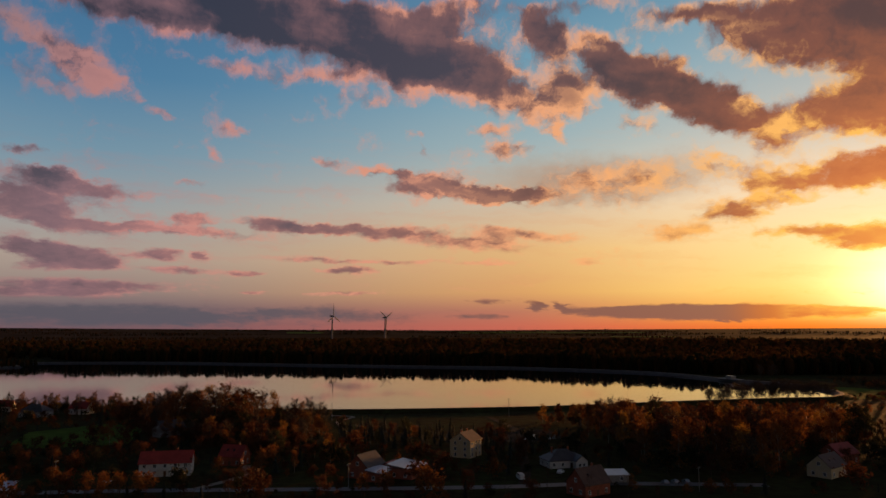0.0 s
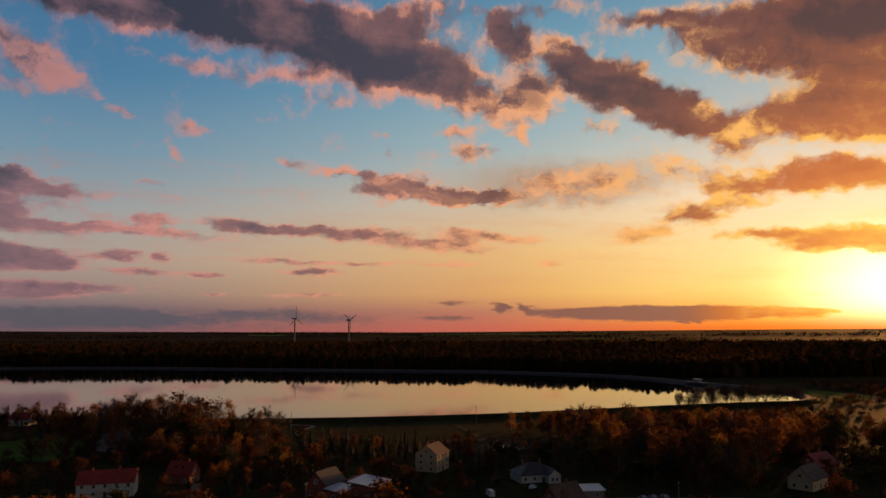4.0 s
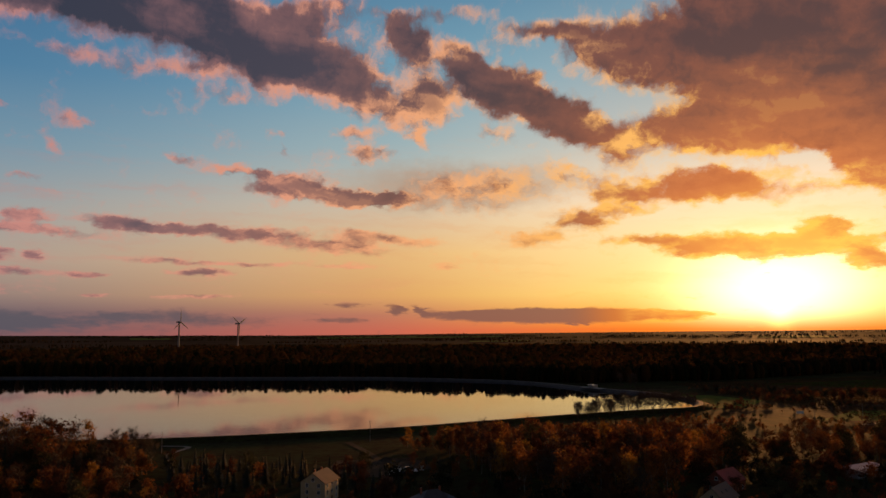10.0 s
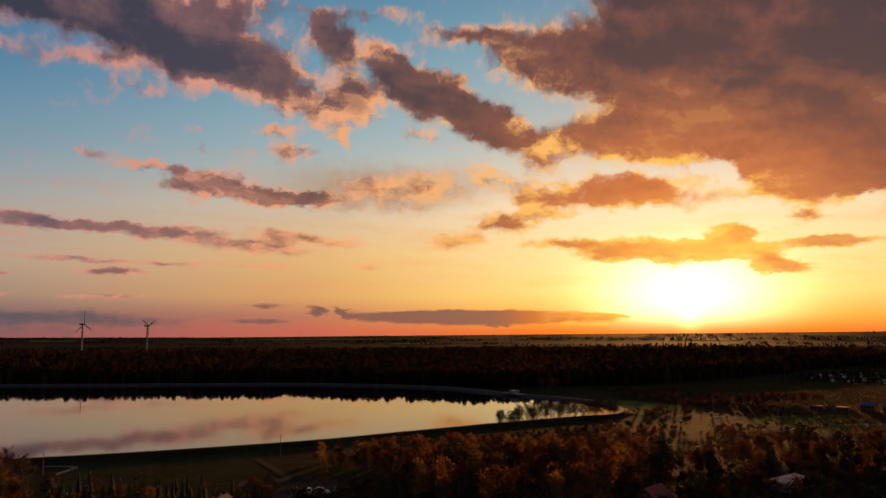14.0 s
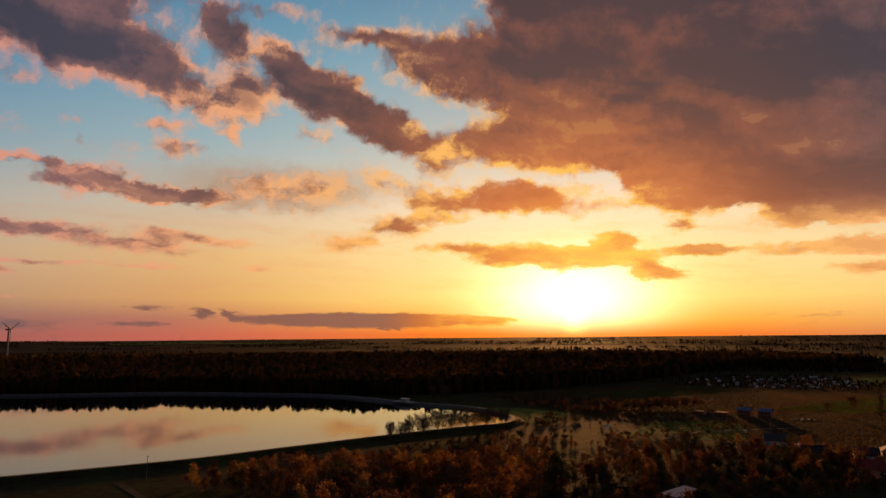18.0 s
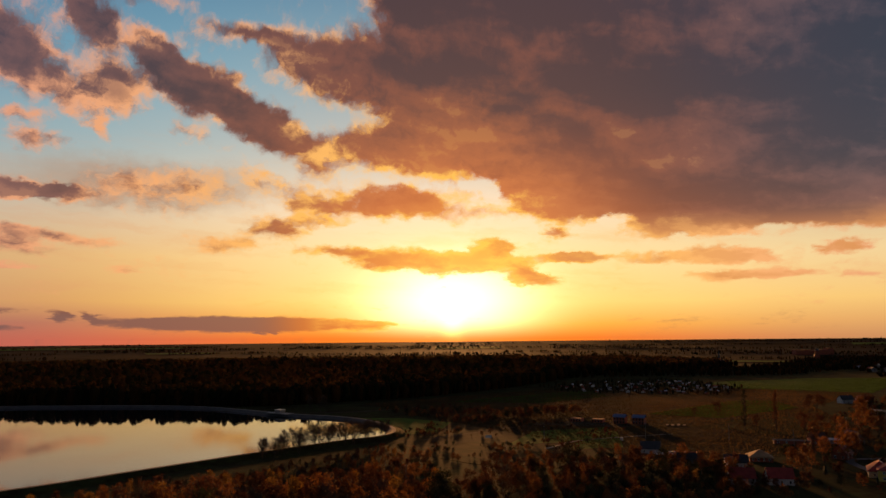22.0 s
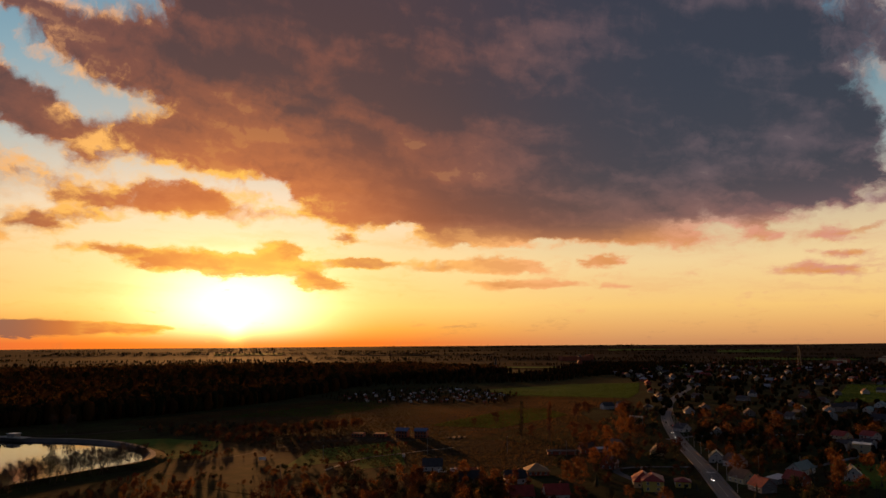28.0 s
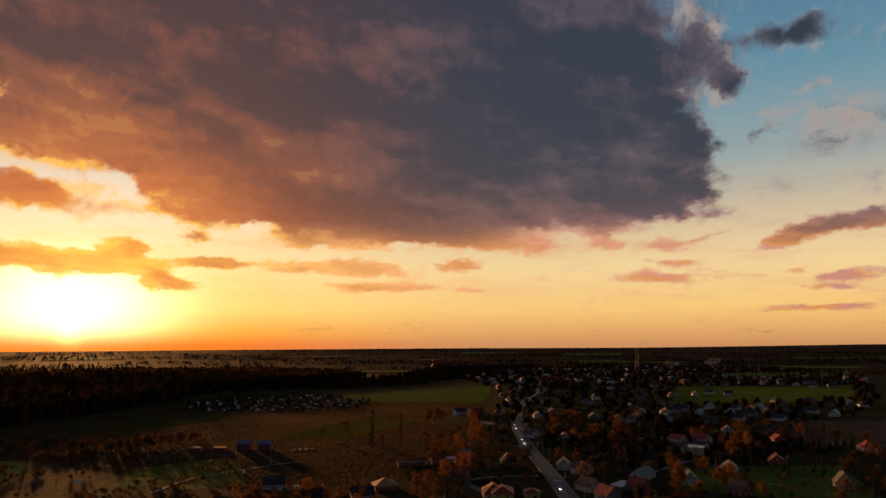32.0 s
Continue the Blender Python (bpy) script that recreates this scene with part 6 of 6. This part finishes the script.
# allotment sheds
for x, y in scatter([(787, 929), (924, 944), (1040, 905), (984, 754), (846, 681), (740, 825)], 80, 13, 81):
    sh = new("garden_shed")
    sh.matrix_basis = pose(x, y, -0.03, 0, 0, town_rng.choice([20, 65, 110]))
    k = town_rng.uniform(0.8, 1.2)
    part("wall", shell(4.5 * k, 3.6, 2.3, 1.2, "gable", town_rng.choice([TIMBER, PLASTER, GREY_WALL, BRICK])), sh)
    part("roof", roof_mesh(4.5 * k, 3.6, 2.3, 1.2, "gable", town_rng.choice([DARK_TILE, RED_TILE, GREY_SHEET, GREY_SHEET]), 0.3, 0.1), sh)
    part("pane", PANE_ME, sh, at=pose(0, -1.84, 1.3))
    tagged(sh, "small garden shed on an allotment", "garden shed", "allotment sheds")
woods("allotment_trees", scatter([(766, 935), (924, 961), (1056, 913), (996, 744), (846, 669), (727, 825)], 420, 6.5, 82), (3, 6), WOODS, "fruit trees and hedges of the allotments", 83)

# landmarks on the skyline
church = new("church")
church.matrix_basis = pose(2242, 1313, float(land(2242, 1313)), 0, 0, 30)
part("nave", shell(40, 16, 14, 10, "gable", BRICK), church)
part("nave_roof", roof_mesh(40, 16, 14, 10, "gable", RED_TILE, 0.6, 0.4), church)
tw = part("tower", boxes("tower", [(-27, -5, 0, -18, 5, 30)], BRICK), church)
part("spire", frustum("spire", 6.6, 0.2, 30, 40, DARK_TILE, 8, -22.5, 0), tw)
tagged(church, "brick church with a pointed tower", "church")
spire = new("church")
spire.matrix_basis = pose(1672, 1249, float(land(1672, 1249)), 0, 0, 10)
part("nave", shell(22, 10, 9, 6, "gable", BRICK), spire)
part("nave_roof", roof_mesh(22, 10, 9, 6, "gable", DARK_TILE, 0.5, 0.3), spire)
tw = part("tower", boxes("tower", [(-15, -3, 0, -10, 3, 20)], BRICK), spire)
part("spire", frustum("spire", 3.8, 0.1, 20, 40, DARK_TILE, 8, -12.5, 0), tw)
tagged(spire, "small chapel with a needle spire", "church")
works = new("factory_hall")
works.matrix_basis = pose(2669, 1560, float(land(2669, 1560)), 0, 0, -32)
part("hall", boxes("hall", [(-70, -15, 0, 70, 15, 18)], BRICK), works)
part("head_house", boxes("head_house", [(48, -14, 18, 70, 14, 24)], BRICK), works)
tagged(works, "long brown factory hall on the skyline", "factory")
for k in range(7):
    fx, fy = 2700 + 100 * k, 640 + 40 * (k % 3) - 33 * k
    bl = new("apartment_block")
    bl.matrix_basis = pose(fx, fy, float(land(fx, fy)), 0, 0, 65 + 10 * (k % 2))
    part("wall", boxes("wall", [(-22, -6, 0, 22, 6, 15)], CREAM if k % 2 else BRICK), bl)
    part("roof", boxes("roof", [(-22.4, -6.4, 15, 22.4, 6.4, 15.5)], DARK_TILE), bl)
    for s in range(5):
        for c in range(6):
            part("window", PANE_ME, bl, at=pose(-18.5 + c * 7.4, -6.03, 1.8 + s * 2.9))
    tagged(bl, "five-storey apartment block in the far town", "apartment block", "far apartment blocks")
DARK_STEEL = material("dark_painted_steel", (0.06, 0.055, 0.055), 0.7, 0.2, 1.0)
mast = new("lattice_mast")
mx, my = 2401, 677
mast.matrix_basis = pose(mx, my, float(land(mx, my))) @ Matrix.Scale(1.36, 4)
for sx, sy in ((-1, -1), (1, -1), (1, 1), (-1, 1)):
    v, f = tubes([(np.array([sx * 3.6, sy * 3.6, 0.0]), np.array([sx * 1.5, sy * 1.5, 52.0]), 0.7, 0.5)], 5)
    part("leg", soup("leg", v, f, DARK_STEEL), mast)
for k in range(10):
    z, r = 5 * k, 3.6 - 0.21 * k
    segs = [(np.array([-r, -r, z]), np.array([r - 0.1, -r, z + 5.0]), 0.35, 0.35), (np.array([r, r, z]), np.array([-r, r, z + 5.0]), 0.35, 0.35), (np.array([r, -r, z]), np.array([r, r, z + 5.0]), 0.35, 0.35)]
    v, f = tubes(segs, 4)
    part("brace", soup("brace", v, f, DARK_STEEL), mast)
part("platform", boxes("platform", [(-2.4, -2.4, 46, 2.4, 2.4, 47)], DARK_STEEL), mast)
part("antenna", frustum("antenna", 0.25, 0.12, 52, 58, DARK_STEEL, 6), mast)
tagged(mast, "grey lattice radio mast on the skyline", "mast")


# wind turbines
def turbine(az, dist, hub, spin, yaw):
    x, y = dist * math.sin(radians(az)), dist * math.cos(radians(az))
    ob = new("wind_turbine")
    ob.matrix_basis = pose(x, y, float(land(x, y)) - 0.5, 0, 0, yaw)
    part("tower", frustum("tower", 2.6, 1.5, 0, hub, GREY_WALL, 14), ob)
    part("nacelle", boxes("nacelle", [(-2.0, -3.2, hub - 1.8, 2.0, 7.5, hub + 2.0)], GREY_WALL), ob)
    h = part("hub", frustum("hub", 1.9, 0.8, -1.6, 1.6, GREY_WALL, 10), ob, at=pose(0, -4.8, hub, 90, 0, 0))
    for k in range(3):
        t = radians(spin + 120 * k)
        c, s = math.cos(t), math.sin(t)
        v = []
        for r, wd, th in ((1.5, 1.0, 0.8), (8, 1.9, 0.5), (22, 1.2, 0.3), (34, 0.35, 0.12)):
            v += [(c * r - s * q * wd, s * r + c * q * wd, p * th) for q, p in ((-1, 0), (0, 1), (1, 0), (0, -1))]
        f = [(4 * a + i, 4 * a + (i + 1) % 4, 4 * a + 4 + (i + 1) % 4, 4 * a + 4 + i) for a in range(3) for i in range(4)] + [(12, 13, 14, 15), (3, 2, 1, 0)]
        part("blade", mesh_of("blade", v, f, GREY_WALL), h)
    return tagged(ob, "pale three-bladed wind turbine on the far plain", "wind turbine", "wind turbines")


turbine(-8.55, 2000, 82, 92, 62)
turbine(-4.5, 2050, 80, 30, 58)


# ---- poles, lamps, vehicles and small things ----
def utility_pole(x, y, h, group, turn=0):
    ob = new("utility_pole")
    ob.matrix_basis = pose(x, y, float(land(x, y)) - 0.3, 0, 0, turn)
    part("post", frustum("post", 0.18, 0.11, 0, h, POLE_GREY, 8), ob)
    part("crossarm", boxes("crossarm", [(-1.0, -0.07, h - 0.6, 1.0, 0.07, h - 0.45)], POLE_GREY), ob)
    for u in (-0.85, 0.0, 0.85):
        part("insulator", frustum("insulator", 0.07, 0.04, h - 0.45, h - 0.2, PLASTER, 6, u), ob)
    return tagged(ob, "grey wooden utility pole with a crossarm", "utility pole", group)


for x, y, h in ((-69, 463, 11), (42, 479, 12), (-140, 272, 10), (-34, 270, 9), (89, 263, 9), (117, 322, 12), (219, 419, 12), (314, 457, 12), (449, 464, 12.5), (491, 425, 12.6), (503, 384, 11.4), (596, 396, 12.6), (-20, 269, 9), (386, 502, 11.0)):
    utility_pole(x, y, h, "village power poles", random.uniform(0, 90))
for k in range(8):
    utility_pole(512 + 16 * k, 284 - 20 * k, 9, "poles along the lane", 30)

lamp_line = smooth_line(MAIN[1:9], 20)
lamp_d = np.concatenate([[0], np.cumsum(np.linalg.norm(np.diff(lamp_line, axis=0), axis=1))])
for k in range(16):
    s = 8 + k * 34
    q = np.array([np.interp(s, lamp_d, lamp_line[:, 0]), np.interp(s, lamp_d, lamp_line[:, 1])])
    r = np.array([np.interp(s + 1, lamp_d, lamp_line[:, 0]), np.interp(s + 1, lamp_d, lamp_line[:, 1])]) - q
    a = math.degrees(math.atan2(r[1], r[0]))
    p = q + np.array([r[1], -r[0]]) / np.linalg.norm(r) * 6.6
    ob = new("street_lamp")
    ob.matrix_basis = pose(p[0], p[1], 0, 0, 0, a)
    part("post", frustum("post", 0.12, 0.07, 0, 8.5, STEEL, 8), ob)
    arm = part("arm", boxes("arm", [(-0.05, 0, 8.4, 0.05, 2.0, 8.5)], STEEL), ob)
    part("head", boxes("head", [(-0.16, 1.5, 8.3, 0.16, 2.3, 8.42)], STEEL), arm)
    tagged(ob, "tall grey street lamp beside the main road", "street lamp", "street lamps")

CAR_WHITE = material("white_car_paint", (0.70, 0.70, 0.70), 0.25, 0.05, 0.5, spec=0.5)
CAR_DARK = material("dark_car_paint", (0.03, 0.035, 0.045), 0.25, 0.1, 0.5, spec=0.5)
CAR_RED = material("red_car_paint", (0.30, 0.02, 0.02), 0.25, 0.1, 0.5, spec=0.5)
CAR_SILVER = material("silver_car_paint", (0.40, 0.41, 0.43), 0.25, 0.05, 0.5, metal=0.5)
RUBBER = material("black_rubber", (0.015, 0.015, 0.015), 0.85, 0.2, 3.0)


def glow(name, colour, power):
    m = bpy.data.materials.new(name)
    m.use_nodes = True
    b = m.node_tree.nodes["Principled BSDF"]
    b.inputs["Emission Color"].default_value = (*colour, 1)
    b.inputs["Emission Strength"].default_value = power
    return m


HEAD_ON = glow("lit_headlight", (1.0, 0.93, 0.80), 14.0)
TAIL_ON = glow("lit_tail_light", (1.0, 0.04, 0.02), 5.0)
LAMP_OFF = material("clear_lamp", (0.5, 0.5, 0.5), 0.15, 0.05, 1.0)
TYRE_ME = None


def car_body(l, w, h, van):
    """Side outline drawn across the car's width, narrowed at the roof."""
    if van:
        prof = [(-l / 2, 0.35), (-l / 2, h), (l * 0.22, h), (l * 0.36, h * 0.58), (l / 2, h * 0.5), (l / 2, 0.35)]
    else:
        prof = [(-l / 2, 0.35), (-l / 2, h * 0.62), (-l * 0.40, h * 0.66), (-l * 0.28, h), (l * 0.10, h), (l * 0.26, h * 0.64), (l * 0.48, h * 0.54), (l / 2, 0.35)]
    v = [(x, s * w / 2 * (0.82 if z > h * 0.8 else 1.0), z) for s in (-1, 1) for x, z in prof]
    n = len(prof)
    f = [tuple(range(n)), tuple(reversed(range(n, 2 * n)))] + [((i + 1) % n, i, n + i, n + (i + 1) % n) for i in range(n)]
    return v, f


def car(x, y, turn, paint, label, group, van=False, lights=False, z=0.0):
    global TYRE_ME
    l, w, h = (5.4, 2.0, 2.3) if van else (4.3, 1.75, 1.45)
    ob = new("van" if van else "car")
    ob.matrix_basis = pose(x, y, float(land(x, y)) + z, 0, 0, turn)
    v, f = car_body(l, w, h, van)
    body = part("body", mesh_of("body", v, f, paint), ob)
    part("windscreen", boxes("windscreen", [(l * 0.10, -w * 0.38, h * 0.70, l * 0.25, w * 0.38, h * 0.90)], GLASS), ob)
    for s in (-1, 1):
        part("side_window", boxes("side_window", [(-l * 0.26, s * w * 0.475 - 0.03, h * 0.68, l * 0.1, s * w * 0.475 + 0.03, h * 0.92)], GLASS), ob)
        part("headlight", boxes("headlight", [(l / 2 - 0.05, s * w * 0.36 - 0.18, h * 0.42, l / 2 + 0.03, s * w * 0.36 + 0.18, h * 0.52)], HEAD_ON if lights else LAMP_OFF), ob)
        part("tail_light", boxes("tail_light", [(-l / 2 - 0.03, s * w * 0.38 - 0.15, h * 0.45, -l / 2 + 0.05, s * w * 0.38 + 0.15, h * 0.58)], TAIL_ON if lights else CAR_RED), ob)
        for e in (-1, 1):
            if TYRE_ME is None:
                TYRE_ME = (frustum("tyre", 0.33, 0.33, -0.11, 0.11, RUBBER, 14), frustum("rim", 0.20, 0.20, -0.12, 0.12, STEEL, 10))
            t = part("wheel", TYRE_ME[0], ob, at=pose(e * l * 0.31, s * (w / 2 - 0.1), 0.33, 90, 0, 0))
            part("rim", TYRE_ME[1], t)
    return tagged(ob, label, "van" if van else "car", group)


for x, y, a, p, van, words in ((43, 379, 20, CAR_WHITE, False, "white car parked on a bare yard"), (46, 384, 70, CAR_WHITE, True, "white van parked on a bare yard"), (49, 378, 30, CAR_DARK, False, "dark car parked on a bare yard"), (53, 382, 110, CAR_WHITE, False, "white car parked on a bare yard"), (57, 386, 80, CAR_WHITE, True, "white van parked on a bare yard"), (51, 388, 10, CAR_DARK, False, "dark car parked on a bare yard")):
    car(x, y, a, p, words, "cars on the yard", van)
car(46, 296, 60, CAR_WHITE, "white car parked in front of a bungalow", "cars by houses")
car(29, 285, 100, CAR_WHITE, "white van parked beside a garage", "cars by houses", True)
car(-124, 280, 10, CAR_WHITE, "white car parked by a garden hedge", "cars by houses")
for x, y in ((81, 276), (85, 277), (89, 277)):
    car(x, y, 95, CAR_SILVER if x != 87 else CAR_WHITE, "pale car parked under trees", "cars under the trees")
car(401, 412, -48, CAR_WHITE, "white van parked by a building site", "vans by the shell", True)
car(408, 408, -48, CAR_WHITE, "white van parked by a building site", "vans by the shell", True)


def on_road(s, off, back, paint, lights, words):
    q = np.array([np.interp(s, lamp_d, lamp_line[:, 0]), np.interp(s, lamp_d, lamp_line[:, 1])])
    r = np.array([np.interp(s + 1, lamp_d, lamp_line[:, 0]), np.interp(s + 1, lamp_d, lamp_line[:, 1])]) - q
    r /= np.linalg.norm(r)
    p = q + np.array([r[1], -r[0]]) * off
    car(p[0], p[1], math.degrees(math.atan2(r[1], r[0])) + (180 if back else 0), paint, words, "cars on the main road", z=0.21, lights=lights)


on_road(40, -1.8, True, CAR_SILVER, True, "silver car with lit headlights on the road")
on_road(235, -1.8, True, CAR_WHITE, True, "white car with lit headlights on the road")
on_road(262, -1.8, True, CAR_DARK, True, "dark car with lit headlights on the road")
on_road(318, 1.8, False, CAR_DARK, True, "dark car with glowing tail lights on the road")
on_road(345, -1.8, True, CAR_DARK, True, "dark car with lit headlights on the road")
on_road(380, -1.8, True, CAR_SILVER, True, "silver car with lit headlights on the road")

# pump house at the far bank and a jetty
pump = new("sluice_house")
pump.matrix_basis = pose(303, 784, 2.4, 0, 0, -72)
part("deck", boxes("deck", [(-14, -5, -0.2, 14, 5, 0.2)], CONCRETE), pump)
part("hut", boxes("hut", [(-4, -3, 0.2, 4, 3, 3.0)], GREY_WALL), pump)
part("roof", boxes("roof", [(-4.5, -3.5, 3.0, 4.5, 3.5, 3.3)], GREY_SHEET), pump)
for k in range(8):
    part("railing_post", boxes("railing_post", [(-13 + 3.7 * k, -4.9, 0.2, -12.9 + 3.7 * k, -4.8, 1.3)], STEEL), pump)
part("handrail", boxes("handrail", [(-13.5, -4.9, 1.25, 13.5, -4.8, 1.35)], STEEL), pump)
tagged(pump, "grey concrete sluice deck with a hut on the bank", "sluice")
hut = new("bank_shelter")
hut.matrix_basis = pose(261, 999, 0, 0, 0, -40)
part("wall", shell(8, 5, 2.6, 1.4, "gable", TIMBER), hut)
part("roof", roof_mesh(8, 5, 2.6, 1.4, "gable", DARK_TILE, 0.6), hut)
tagged(hut, "small timber shelter by the far bank", "shelter")

# goal posts on the playing field
for x, y, a in ((536, 167, 60), (520, 137, 60)):
    gp = new("goal")
    gp.matrix_basis = pose(x, y, 0.08, 0, 0, a)
    for u in (-3.66, 3.66):
        part("post", boxes("post", [(u - 0.08, -0.08, 0, u + 0.08, 0.08, 2.44)], FRAME_WHITE), gp)
    part("crossbar", boxes("crossbar", [(-3.74, -0.08, 2.44, 3.74, 0.08, 2.56)], FRAME_WHITE), gp)
    tagged(gp, "white football goal on a dark pitch", "goal", "football goals")

# board and pale tank in the meadow
sign = new("notice_board")
sign.matrix_basis = pose(360, 533, 0, 0, 0, -40)
for u in (-1.8, 1.8):
    part("post", boxes("post", [(u - 0.08, -0.08, 0, u + 0.08, 0.08, 3.2)], POLE_GREY), sign)
part("board", boxes("board", [(-2.4, -0.14, 1.2, 2.4, -0.08, 3.2)], FRAME_WHITE), sign)
tagged(sign, "white notice board on two posts in the meadow", "notice board")
tank = new("water_tank")
tank.matrix_basis = pose(433, 472, 0)
part("body", frustum("body", 1.0, 1.0, 0.2, 2.2, PLASTER, 14), tank)
part("stand", boxes("stand", [(-0.9, -0.9, 0, 0.9, 0.9, 0.2)], CONCRETE), tank)
tagged(tank, "white water tank standing in the meadow", "tank")
for x, y in ((24, 405), (33, 410), (20, 398), (44, 414), (12, 392)):
    hp = new("soil_heap")
    hp.matrix_basis = pose(x, y, 0, 0, 0, x * 7)
    part("heap", frustum("heap", 4.0, 0.8, 0, 1.8, EARTH, 11), hp)
    tagged(hp, "heap of dug soil on a bare yard", "soil heap", "soil heaps")
